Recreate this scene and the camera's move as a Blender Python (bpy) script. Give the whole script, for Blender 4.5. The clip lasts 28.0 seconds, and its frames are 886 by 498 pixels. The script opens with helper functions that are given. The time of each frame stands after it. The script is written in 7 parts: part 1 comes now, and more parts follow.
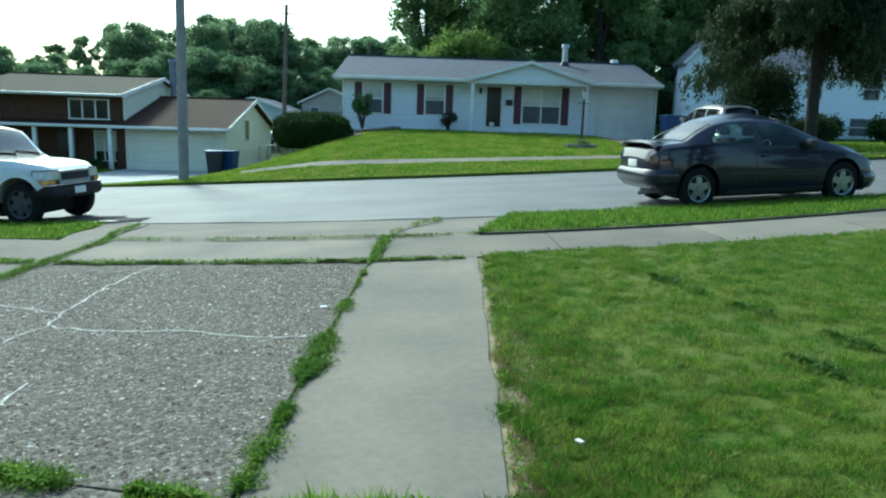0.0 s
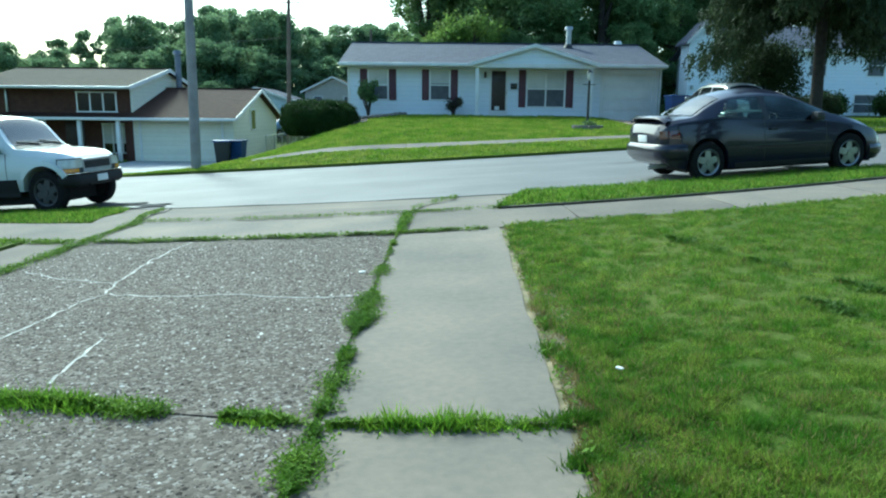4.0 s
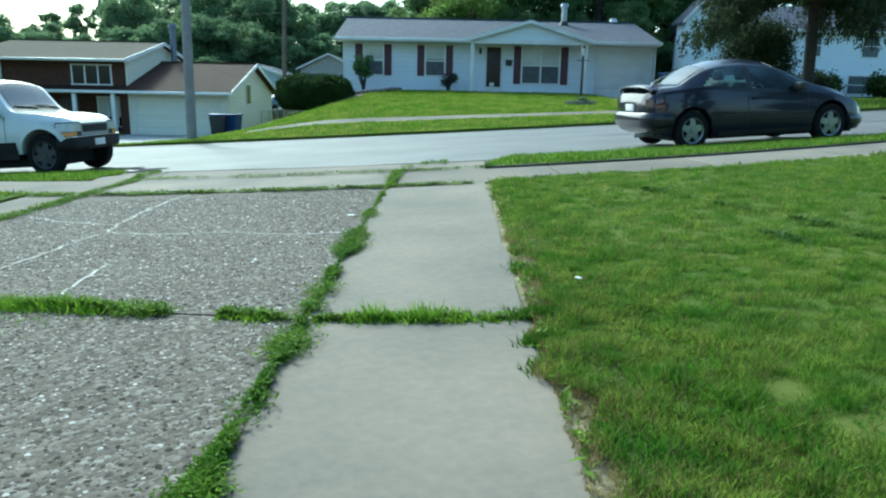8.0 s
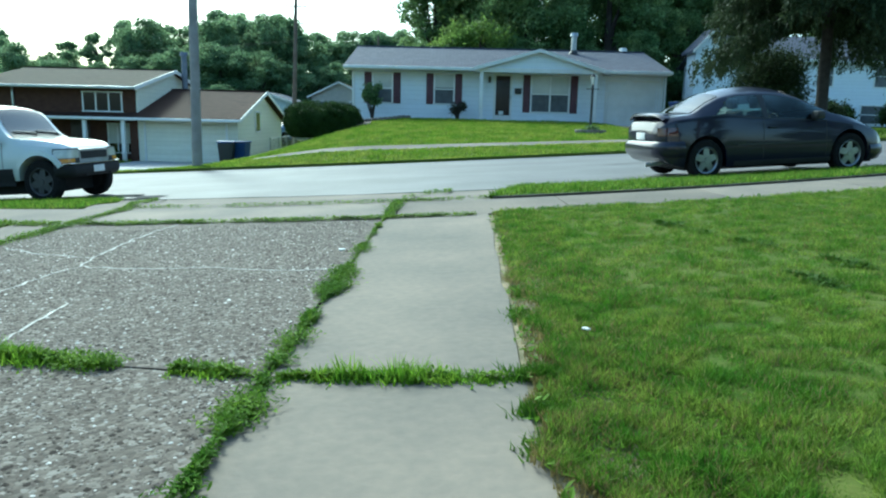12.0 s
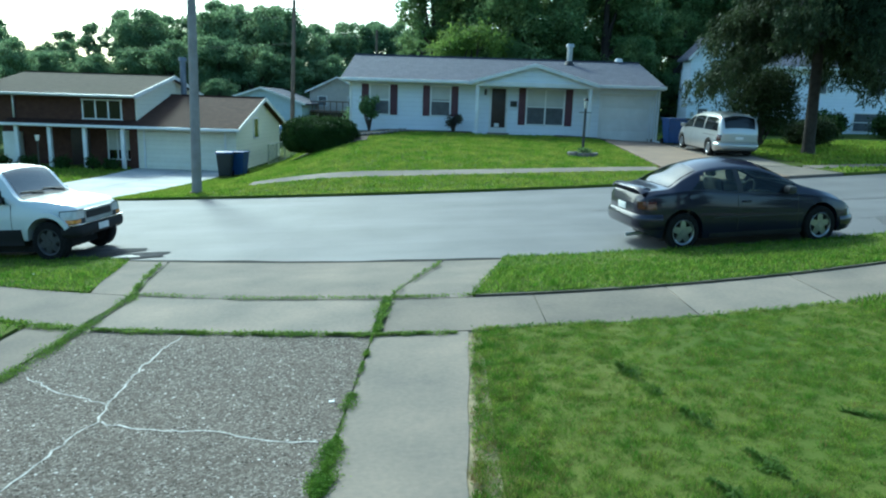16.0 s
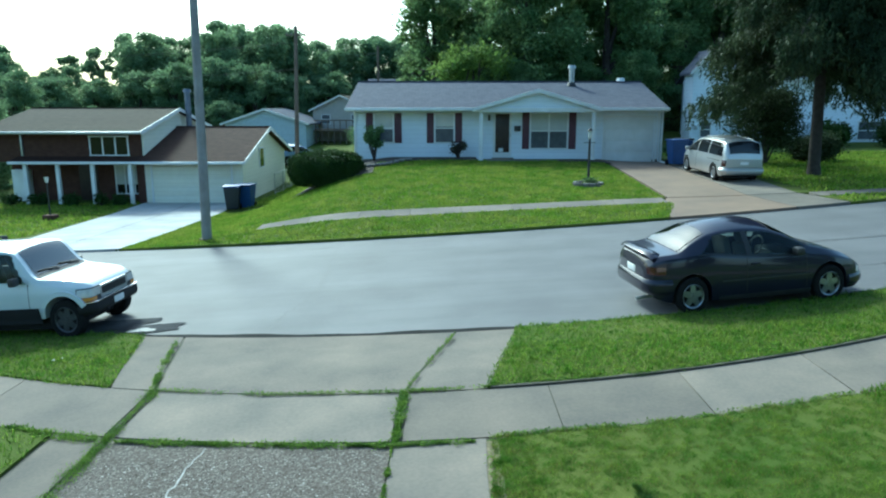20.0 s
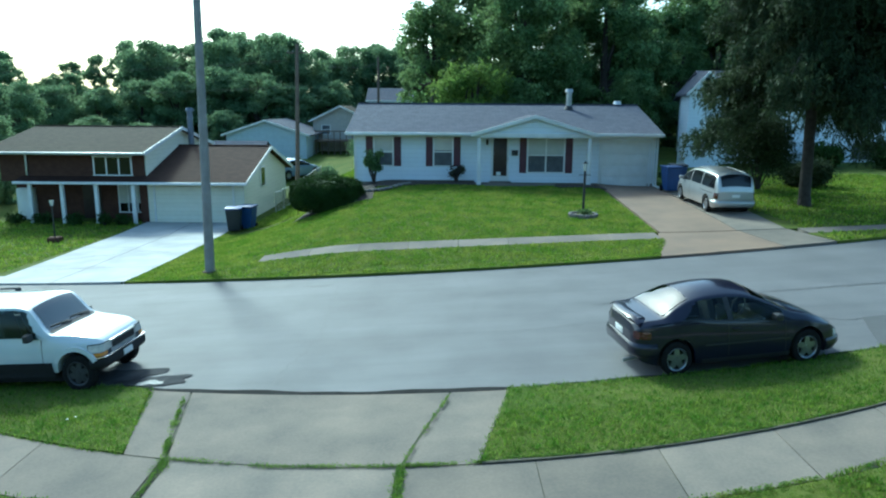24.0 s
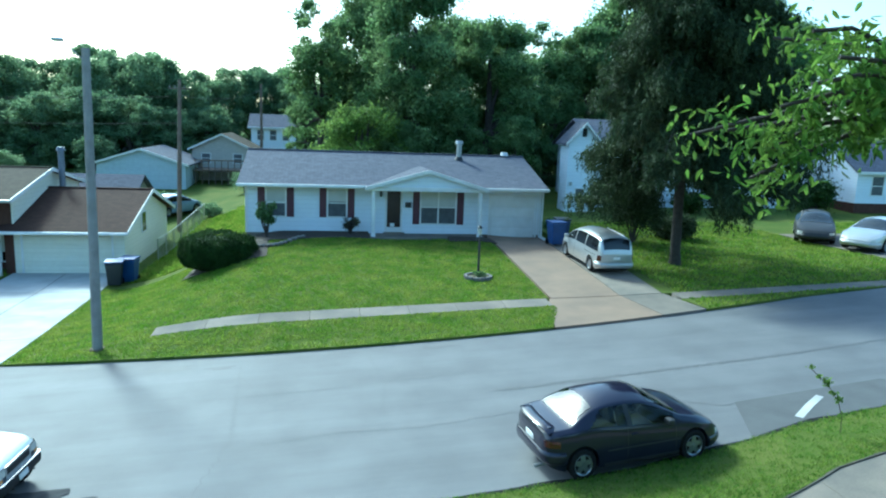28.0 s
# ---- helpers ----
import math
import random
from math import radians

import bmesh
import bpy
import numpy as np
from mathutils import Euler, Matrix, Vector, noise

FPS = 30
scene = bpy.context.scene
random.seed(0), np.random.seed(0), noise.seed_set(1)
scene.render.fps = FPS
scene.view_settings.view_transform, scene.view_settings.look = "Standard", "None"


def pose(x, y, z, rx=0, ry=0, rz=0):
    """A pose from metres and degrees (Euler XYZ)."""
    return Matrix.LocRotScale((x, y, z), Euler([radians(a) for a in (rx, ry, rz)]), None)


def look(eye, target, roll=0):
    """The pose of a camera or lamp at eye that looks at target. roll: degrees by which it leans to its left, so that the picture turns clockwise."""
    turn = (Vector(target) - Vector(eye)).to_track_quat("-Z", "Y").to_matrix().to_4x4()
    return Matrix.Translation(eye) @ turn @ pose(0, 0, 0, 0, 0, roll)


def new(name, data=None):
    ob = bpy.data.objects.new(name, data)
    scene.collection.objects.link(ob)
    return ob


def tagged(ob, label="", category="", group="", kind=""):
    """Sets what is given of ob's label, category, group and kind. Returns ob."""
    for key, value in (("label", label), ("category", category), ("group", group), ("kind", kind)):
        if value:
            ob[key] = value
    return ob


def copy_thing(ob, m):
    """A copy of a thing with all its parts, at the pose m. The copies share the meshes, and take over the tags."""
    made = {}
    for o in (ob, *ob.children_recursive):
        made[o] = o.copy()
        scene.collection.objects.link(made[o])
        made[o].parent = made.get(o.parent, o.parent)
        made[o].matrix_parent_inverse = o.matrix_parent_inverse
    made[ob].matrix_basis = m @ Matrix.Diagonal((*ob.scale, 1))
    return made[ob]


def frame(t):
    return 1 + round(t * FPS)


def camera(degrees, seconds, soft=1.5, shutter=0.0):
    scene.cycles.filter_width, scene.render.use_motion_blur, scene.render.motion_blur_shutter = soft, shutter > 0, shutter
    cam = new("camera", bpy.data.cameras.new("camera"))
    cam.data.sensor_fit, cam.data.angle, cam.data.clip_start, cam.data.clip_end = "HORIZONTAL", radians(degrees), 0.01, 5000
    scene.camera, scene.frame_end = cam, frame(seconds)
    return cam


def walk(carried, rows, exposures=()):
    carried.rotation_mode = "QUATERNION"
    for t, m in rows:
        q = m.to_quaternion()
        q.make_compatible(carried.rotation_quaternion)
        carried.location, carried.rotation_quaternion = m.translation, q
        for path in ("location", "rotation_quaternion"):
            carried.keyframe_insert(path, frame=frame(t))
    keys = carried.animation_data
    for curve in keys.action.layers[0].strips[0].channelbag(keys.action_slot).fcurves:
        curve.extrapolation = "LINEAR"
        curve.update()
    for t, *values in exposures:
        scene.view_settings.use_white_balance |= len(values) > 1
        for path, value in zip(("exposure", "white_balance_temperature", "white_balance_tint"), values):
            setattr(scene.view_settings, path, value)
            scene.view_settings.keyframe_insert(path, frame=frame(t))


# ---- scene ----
cam = camera(65.0, 28.0, 2.1)
PATH = [
    (0, (0.862, 0.152, 1.052), (0.887, 2.122, 0.708), 1.8),
    (0.5, (0.873, 0.043, 1.039), (0.949, 2.009, 0.679), 1.2),
    (1, (0.879, -0.056, 1.017), (0.931, 1.909, 0.648), 1.7),
    (1.5, (0.858, -0.152, 1.006), (0.923, 1.804, 0.596), 1.3),
    (2, (0.804, -0.194, 1.002), (0.849, 1.764, 0.596), 1.0),
    (2.5, (0.761, -0.196, 0.997), (0.815, 1.757, 0.571), 0.8),
    (3, (0.721, -0.165, 0.967), (0.747, 1.798, 0.586), 0.3),
    (3.5, (0.686, -0.125, 0.957), (0.706, 1.838, 0.573), 0.4),
    (5.5, (0.793, -0.138, 0.935), (0.789, 1.83, 0.581), 0.9),
    (6, (0.864, -0.231, 0.901), (0.885, 1.733, 0.524), 1.0),
    (6.5, (0.888, -0.292, 0.869), (0.902, 1.671, 0.487), 2.4),
    (7, (0.869, -0.374, 0.832), (0.906, 1.59, 0.456), 1.9),
    (7.5, (0.811, -0.443, 0.8), (0.85, 1.511, 0.373), 0.5),
    (8, (0.767, -0.439, 0.764), (0.794, 1.514, 0.332), 1.1),
    (8.5, (0.701, -0.358, 0.745), (0.704, 1.602, 0.348), 1.3),
    (9, (0.639, -0.313, 0.736), (0.668, 1.643, 0.321), -0.3),
    (9.5, (0.606, -0.24, 0.728), (0.631, 1.716, 0.312), -0.0),
    (10, (0.614, -0.148, 0.722), (0.638, 1.813, 0.331), -0.3),
    (10.5, (0.668, -0.06, 0.726), (0.678, 1.904, 0.351), 0.4),
    (11, (0.738, 0.003, 0.713), (0.711, 1.968, 0.343), -0.1),
    (11.5, (0.8, -0.026, 0.715), (0.798, 1.943, 0.363), 1.0),
    (13.5, (0.97, -0.243, 1.223), (0.956, 1.721, 0.848), 2.0),
    (14, (1.019, -0.246, 1.439), (1.004, 1.721, 1.078), 2.3),
    (14.5, (1.033, -0.278, 1.567), (1.038, 1.685, 1.184), 1.3),
    (15, (1.038, -0.345, 1.806), (1.048, 1.613, 1.398), 2.9),
    (15.5, (1.014, -0.343, 1.968), (1.0, 1.615, 1.562), 2.3),
    (16, (0.948, -0.352, 2.053), (0.952, 1.607, 1.648), 1.8),
    (16.5, (0.887, -0.3, 2.075), (0.852, 1.658, 1.671), 0.3),
    (17, (0.884, -0.272, 2.192), (0.872, 1.689, 1.798), 1.1),
    (17.5, (0.899, -0.227, 2.296), (0.883, 1.739, 1.929), 2.8),
    (18, (0.88, -0.219, 2.336), (0.862, 1.747, 1.968), 1.6),
    (18.5, (0.863, -0.238, 2.553), (0.837, 1.72, 2.145), 1.2),
    (19, (0.843, -0.244, 2.794), (0.829, 1.713, 2.382), 0.7),
    (19.5, (0.835, -0.25, 2.954), (0.829, 1.709, 2.553), 0.5),
    (20, (0.857, -0.255, 3.052), (0.843, 1.706, 2.657), -0.0),
    (20.5, (0.881, -0.282, 3.14), (0.884, 1.682, 2.763), 0.5),
    (21, (0.949, -0.321, 3.253), (0.931, 1.647, 2.896), 0.8),
    (21.5, (1.014, -0.449, 3.407), (1.002, 1.519, 3.051), 2.5),
    (23.5, (0.923, -0.622, 3.943), (0.925, 1.33, 3.508), 1.1),
    (24, (0.899, -0.549, 4.13), (0.888, 1.411, 3.734), 0.4),
    (24.5, (0.913, -0.505, 4.424), (0.902, 1.454, 4.023), 0.6),
    (25, (0.935, -0.482, 4.789), (0.923, 1.48, 4.399), 1.8),
    (25.5, (0.935, -0.543, 5.228), (0.943, 1.413, 4.812), 1.2),
    (26, (0.923, -0.542, 5.516), (0.924, 1.411, 5.083), 0.6),
    (26.2, (1.095, -0.515, 5.592), (1.118, 1.441, 5.176), 7.8),
    (26.4, (0.91, -0.491, 5.746), (0.971, 1.465, 5.335), 14.0),
    (26.5, (0.746, -0.596, 5.61), (0.831, 1.363, 5.215), 15.9),
    (26.6, (0.825, -0.494, 5.626), (0.894, 1.463, 5.218), 13.1),
    (26.7, (0.812, -0.501, 5.494), (0.849, 1.458, 5.091), 6.9),
    (26.8, (0.786, -0.437, 5.468), (0.798, 1.522, 5.065), 1.2),
    (26.9, (0.593, -0.482, 5.514), (0.581, 1.464, 5.051), -3.3),
    (27, (0.517, -0.522, 5.489), (0.492, 1.424, 5.028), -7.0),
    (27.2, (0.502, -0.396, 5.45), (0.451, 1.536, 4.936), -11.1),
    (27.5, (0.492, -0.387, 5.517), (0.442, 1.563, 5.075), -7.1),
    (27.7, (0.632, -0.286, 5.584), (0.782, 1.663, 5.16), -3.3),
    (28, (0.2, -0.56, 5.87), (0.533, 1.38, 5.518), 2.1),
]
EXPOSE = [(0.0, 0.84, 5280, -18), (1.0, 1.06, 5240, -18), (2.0, 0.98, 5220, -18), (3.0, 1.06, 5200, -18), (6.0, 1.06, 5190, -18), (9.0, 1.02, 5180, -18), (11.0, 1.08, 5180, -18), (14.0, 0.98, 5100, -18), (22.0, 0.93, 5020, -18), (24.0, 0.88, 4950, -18), (26.0, 0.88, 4800, -18), (27.0, 1.18, 4900, -18), (28.0, 1.28, 4800, -18)]
walk(cam, [(t, look(eye, target, roll)) for t, eye, target, roll in PATH], exposures=EXPOSE)

# ---- world and sun ----
SUN_EL, SUN_AZ = 38.0, -28.0
world = bpy.data.worlds.new("sky_world")
scene.world = world
world.use_nodes = True
wn = world.node_tree
sky = wn.nodes.new("ShaderNodeTexSky")
sky.sky_type = "NISHITA"
sky.sun_disc = False
sky.sun_elevation, sky.sun_rotation = radians(SUN_EL), radians(SUN_AZ)
sky.air_density, sky.dust_density, sky.ozone_density = 1.0, 3.0, 1.0
bg = wn.nodes["Background"]
wn.links.new(sky.outputs[0], bg.inputs[0])
bg.inputs[1].default_value = 0.15
sun = new("sun", bpy.data.lights.new("sun", "SUN"))
sun.data.energy, sun.data.angle, sun.data.color = 2.3, radians(9.0), (1.0, 0.94, 0.82)
sun.matrix_world = look((-14, 26, 23), (-14 + math.sin(radians(-SUN_AZ)) * 30, 26 - math.cos(radians(SUN_AZ)) * 30, 23 - math.tan(radians(SUN_EL)) * 30))

# ---- materials ----
rng = np.random.default_rng(7)


def surf(name, color, second=None, scale=4.0, mix=0.5, rough=0.8, metal=0.0, bump=0.15, fine=60.0, coat=0.0, island=0.0, spec=0.5, each=0.0):
    """A surface of two colours mixed by coarse and fine noise, with a little relief."""
    m = bpy.data.materials.new(name)
    m.use_nodes = True
    nt = m.node_tree
    p = nt.nodes["Principled BSDF"]
    second = second or tuple(c * 0.8 for c in color)
    tc = nt.nodes.new("ShaderNodeTexCoord")
    a = nt.nodes.new("ShaderNodeTexNoise")
    a.inputs["Scale"].default_value, a.inputs["Detail"].default_value = scale, 6
    b = nt.nodes.new("ShaderNodeTexNoise")
    b.inputs["Scale"].default_value, b.inputs["Detail"].default_value = fine, 3
    for n in (a, b):
        nt.links.new(tc.outputs["Object"], n.inputs["Vector"])
    add = nt.nodes.new("ShaderNodeMath")
    add.operation = "MULTIPLY_ADD"
    add.inputs[1].default_value, add.inputs[2].default_value = 0.4, 0.0
    nt.links.new(b.outputs[0], add.inputs[0])
    nt.links.new(a.outputs[0], add.inputs[2])
    ramp = nt.nodes.new("ShaderNodeMapRange")
    ramp.inputs[1].default_value, ramp.inputs[2].default_value = 0.7 - 0.3 * mix - 0.05, 0.7 + 0.3 * mix
    nt.links.new(add.outputs[0], ramp.inputs[0])
    mx = nt.nodes.new("ShaderNodeMix")
    mx.data_type = "RGBA"
    mx.inputs[6].default_value, mx.inputs[7].default_value = (*color, 1), (*second, 1)
    nt.links.new(ramp.outputs[0], mx.inputs[0])
    out = mx.outputs[2]
    if island:
        geo = nt.nodes.new("ShaderNodeNewGeometry")
        hs = nt.nodes.new("ShaderNodeHueSaturation")
        mr = nt.nodes.new("ShaderNodeMapRange")
        mr.inputs[3].default_value, mr.inputs[4].default_value = 1 - island, 1 + island
        nt.links.new(geo.outputs["Random Per Island"], mr.inputs[0])
        nt.links.new(mr.outputs[0], hs.inputs["Value"])
        nt.links.new(out, hs.inputs["Color"])
        out = hs.outputs[0]
    if each:
        oi = nt.nodes.new("ShaderNodeObjectInfo")
        hv = nt.nodes.new("ShaderNodeHueSaturation")
        mo = nt.nodes.new("ShaderNodeMapRange")
        mo.inputs[3].default_value, mo.inputs[4].default_value = 1 - each, 1 + each
        nt.links.new(oi.outputs["Random"], mo.inputs[0])
        nt.links.new(mo.outputs[0], hv.inputs["Value"])
        nt.links.new(out, hv.inputs["Color"])
        out = hv.outputs[0]
    nt.links.new(out, p.inputs["Base Color"])
    p.inputs["Roughness"].default_value, p.inputs["Metallic"].default_value = rough, metal
    p.inputs["Coat Weight"].default_value = coat
    p.inputs["Coat Roughness"].default_value = 0.06
    p.inputs["Specular IOR Level"].default_value = spec
    if bump:
        bp = nt.nodes.new("ShaderNodeBump")
        bp.inputs["Strength"].default_value, bp.inputs["Distance"].default_value = bump, 0.01
        nt.links.new(b.outputs[0], bp.inputs["Height"])
        nt.links.new(bp.outputs[0], p.inputs["Normal"])
    return m


def leafy(name, color, second, through_light=0.35, scale=0.6, island=0.35, rough=0.6):
    """Leaves and blades: two greens by coarse noise, a value for each island, some light through."""
    m = bpy.data.materials.new(name)
    m.use_nodes = True
    nt = m.node_tree
    p = nt.nodes["Principled BSDF"]
    tc = nt.nodes.new("ShaderNodeTexCoord")
    a = nt.nodes.new("ShaderNodeTexNoise")
    a.inputs["Scale"].default_value, a.inputs["Detail"].default_value = scale, 5
    nt.links.new(tc.outputs["Object"], a.inputs["Vector"])
    ramp = nt.nodes.new("ShaderNodeMapRange")
    ramp.inputs[1].default_value, ramp.inputs[2].default_value = 0.38, 0.66
    nt.links.new(a.outputs[0], ramp.inputs[0])
    mx = nt.nodes.new("ShaderNodeMix")
    mx.data_type = "RGBA"
    mx.inputs[6].default_value, mx.inputs[7].default_value = (*color, 1), (*second, 1)
    nt.links.new(ramp.outputs[0], mx.inputs[0])
    geo = nt.nodes.new("ShaderNodeNewGeometry")
    mr = nt.nodes.new("ShaderNodeMapRange")
    mr.inputs[3].default_value, mr.inputs[4].default_value = 1 - island, 1 + island
    nt.links.new(geo.outputs["Random Per Island"], mr.inputs[0])
    hs = nt.nodes.new("ShaderNodeHueSaturation")
    nt.links.new(mr.outputs[0], hs.inputs["Value"])
    nt.links.new(mx.outputs[2], hs.inputs["Color"])
    nt.links.new(hs.outputs[0], p.inputs["Base Color"])
    p.inputs["Roughness"].default_value = rough
    p.inputs["Specular IOR Level"].default_value = 0.12
    tr = nt.nodes.new("ShaderNodeBsdfTranslucent")
    nt.links.new(hs.outputs[0], tr.inputs[0])
    ms = nt.nodes.new("ShaderNodeMixShader")
    ms.inputs[0].default_value = through_light
    nt.links.new(p.outputs[0], ms.inputs[1])
    nt.links.new(tr.outputs[0], ms.inputs[2])
    nt.links.new(ms.outputs[0], nt.nodes["Material Output"].inputs[0])
    return m


def aggregate(name):
    """Exposed aggregate: pale and dark pebbles in a grey-tan matrix."""
    m = surf(name, (0.074, 0.067, 0.057), (0.118, 0.102, 0.086), scale=0.9, rough=0.9, spec=0.12)
    nt = m.node_tree
    p = nt.nodes["Principled BSDF"]
    tc = nt.nodes.new("ShaderNodeTexCoord")
    v = nt.nodes.new("ShaderNodeTexVoronoi")
    v.inputs["Scale"].default_value = 55
    nt.links.new(tc.outputs["Object"], v.inputs["Vector"])
    cr = nt.nodes.new("ShaderNodeValToRGB")
    e = cr.color_ramp.elements
    e[0].position, e[0].color = 0.0, (0.07, 0.06, 0.052, 1)
    e[1].position, e[1].color = 1.0, (0.38, 0.355, 0.32, 1)
    for pos, c in ((0.35, (0.12, 0.1, 0.085, 1)), (0.7, (0.185, 0.16, 0.137, 1)), (0.9, (0.26, 0.235, 0.205, 1))):
        k = e.new(pos)
        k.color = c
    sep = nt.nodes.new("ShaderNodeSeparateColor")
    nt.links.new(v.outputs["Color"], sep.inputs[0])
    nt.links.new(sep.outputs[0], cr.inputs[0])
    base = p.inputs["Base Color"].links[0].from_socket
    mx = nt.nodes.new("ShaderNodeMix")
    mx.data_type = "RGBA"
    mx.inputs[0].default_value = 0.55
    nt.links.new(base, mx.inputs[6])
    nt.links.new(cr.outputs[0], mx.inputs[7])
    nt.links.new(mx.outputs[2], p.inputs["Base Color"])
    bp = nt.nodes.new("ShaderNodeBump")
    bp.invert = True
    bp.inputs["Strength"].default_value, bp.inputs["Distance"].default_value = 0.35, 0.008
    nt.links.new(v.outputs["Distance"], bp.inputs["Height"])
    nt.links.new(bp.outputs[0], p.inputs["Normal"])
    return m


def banded(name, color, second, width, height, mortar=0.01, rough=0.85, bump=0.4, joint=None, axis="XZ", shade=(0.82, 0.82, 0.82)):
    """Courses of brick, shingle or lap board, by a brick texture laid over the surface."""
    m = surf(name, color, second, rough=rough, bump=0, spec=0.12)
    nt = m.node_tree
    p = nt.nodes["Principled BSDF"]
    tc = nt.nodes.new("ShaderNodeTexCoord")
    sp = nt.nodes.new("ShaderNodeSeparateXYZ")
    cb = nt.nodes.new("ShaderNodeCombineXYZ")
    nt.links.new(tc.outputs["Object"], sp.inputs[0])
    sm = nt.nodes.new("ShaderNodeMath")
    sm.operation = "ADD"
    nt.links.new(sp.outputs[0], sm.inputs[0])
    nt.links.new(sp.outputs[1], sm.inputs[1])
    if axis == "XZ":
        nt.links.new(sm.outputs[0], cb.inputs[0])
        nt.links.new(sp.outputs[2], cb.inputs[1])
    else:
        nt.links.new(sp.outputs[0], cb.inputs[0])
        nt.links.new(sp.outputs[1], cb.inputs[1])
    br = nt.nodes.new("ShaderNodeTexBrick")
    br.inputs["Scale"].default_value = 1.0
    br.inputs["Brick Width"].default_value, br.inputs["Row Height"].default_value = width, height
    br.inputs["Mortar Size"].default_value = mortar
    br.inputs["Color1"].default_value, br.inputs["Color2"].default_value = (1, 1, 1, 1), (*shade, 1)
    br.inputs["Mortar"].default_value = (*(joint or (0.45, 0.45, 0.45)), 1)
    nt.links.new(cb.outputs[0], br.inputs["Vector"])
    base = p.inputs["Base Color"].links[0].from_socket
    mx = nt.nodes.new("ShaderNodeMix")
    mx.data_type, mx.blend_type = "RGBA", "MULTIPLY"
    mx.inputs[0].default_value = 0.85
    nt.links.new(base, mx.inputs[6])
    nt.links.new(br.outputs[0], mx.inputs[7])
    nt.links.new(mx.outputs[2], p.inputs["Base Color"])
    bp = nt.nodes.new("ShaderNodeBump")
    bp.invert = True
    bp.inputs["Strength"].default_value, bp.inputs["Distance"].default_value = bump, 0.01
    nt.links.new(br.outputs["Fac"], bp.inputs["Height"])
    nt.links.new(bp.outputs[0], p.inputs["Normal"])
    return m


def see_through(name, tint=(0.75, 0.82, 0.8), ior=1.7):
    """Car glass: part clear, part mirror."""
    m = bpy.data.materials.new(name)
    m.use_nodes = True
    nt = m.node_tree
    g = nt.nodes.new("ShaderNodeBsdfGlossy")
    g.inputs["Roughness"].default_value = 0.03
    t = nt.nodes.new("ShaderNodeBsdfTransparent")
    t.inputs[0].default_value = (*tint, 1)
    fr = nt.nodes.new("ShaderNodeFresnel")
    fr.inputs[0].default_value = ior
    ms = nt.nodes.new("ShaderNodeMixShader")
    nt.links.new(fr.outputs[0], ms.inputs[0])
    nt.links.new(t.outputs[0], ms.inputs[1])
    nt.links.new(g.outputs[0], ms.inputs[2])
    nt.links.new(ms.outputs[0], nt.nodes["Material Output"].inputs[0])
    return m


def pebbly(name):
    """Pebbles, each of one shade from dark brown to near white."""
    m = surf(name, (0.2, 0.18, 0.16), rough=0.85, bump=0.1, spec=0.12)
    nt = m.node_tree
    geo = nt.nodes.new("ShaderNodeNewGeometry")
    cr = nt.nodes.new("ShaderNodeValToRGB")
    e = cr.color_ramp.elements
    e[0].position, e[0].color = 0.0, (0.035, 0.028, 0.024, 1)
    e[1].position, e[1].color = 1.0, (0.62, 0.6, 0.56, 1)
    for pos, c in ((0.3, (0.07, 0.057, 0.048, 1)), (0.6, (0.13, 0.108, 0.091, 1)), (0.82, (0.21, 0.186, 0.162, 1)), (0.95, (0.38, 0.36, 0.325, 1))):
        e.new(pos).color = c
    nt.links.new(geo.outputs["Random Per Island"], cr.inputs[0])
    nt.links.new(cr.outputs[0], nt.nodes["Principled BSDF"].inputs["Base Color"])
    return m


def tracked(name, color, second, track):
    """Asphalt with long worn bands along the street."""
    m = surf(name, color, second, scale=0.7, fine=90, rough=0.75, bump=0.25)
    nt = m.node_tree
    p = nt.nodes["Principled BSDF"]
    tc = nt.nodes.new("ShaderNodeTexCoord")
    mp = nt.nodes.new("ShaderNodeMapping")
    mp.inputs["Scale"].default_value = (0.07, 0.95, 0.0)
    ns = nt.nodes.new("ShaderNodeTexNoise")
    ns.inputs["Scale"].default_value, ns.inputs["Detail"].default_value, ns.inputs["Roughness"].default_value = 1.0, 6, 0.65
    nt.links.new(tc.outputs["Object"], mp.inputs[0])
    nt.links.new(mp.outputs[0], ns.inputs["Vector"])
    mr = nt.nodes.new("ShaderNodeMapRange")
    mr.inputs[1].default_value, mr.inputs[2].default_value = 0.36, 0.66
    mr.inputs[3].default_value, mr.inputs[4].default_value = 1 - track, 1 + track
    nt.links.new(ns.outputs[0], mr.inputs[0])
    hv = nt.nodes.new("ShaderNodeHueSaturation")
    nt.links.new(p.inputs["Base Color"].links[0].from_socket, hv.inputs["Color"])
    nt.links.new(mr.outputs[0], hv.inputs["Value"])
    nt.links.new(hv.outputs[0], p.inputs["Base Color"])
    return m


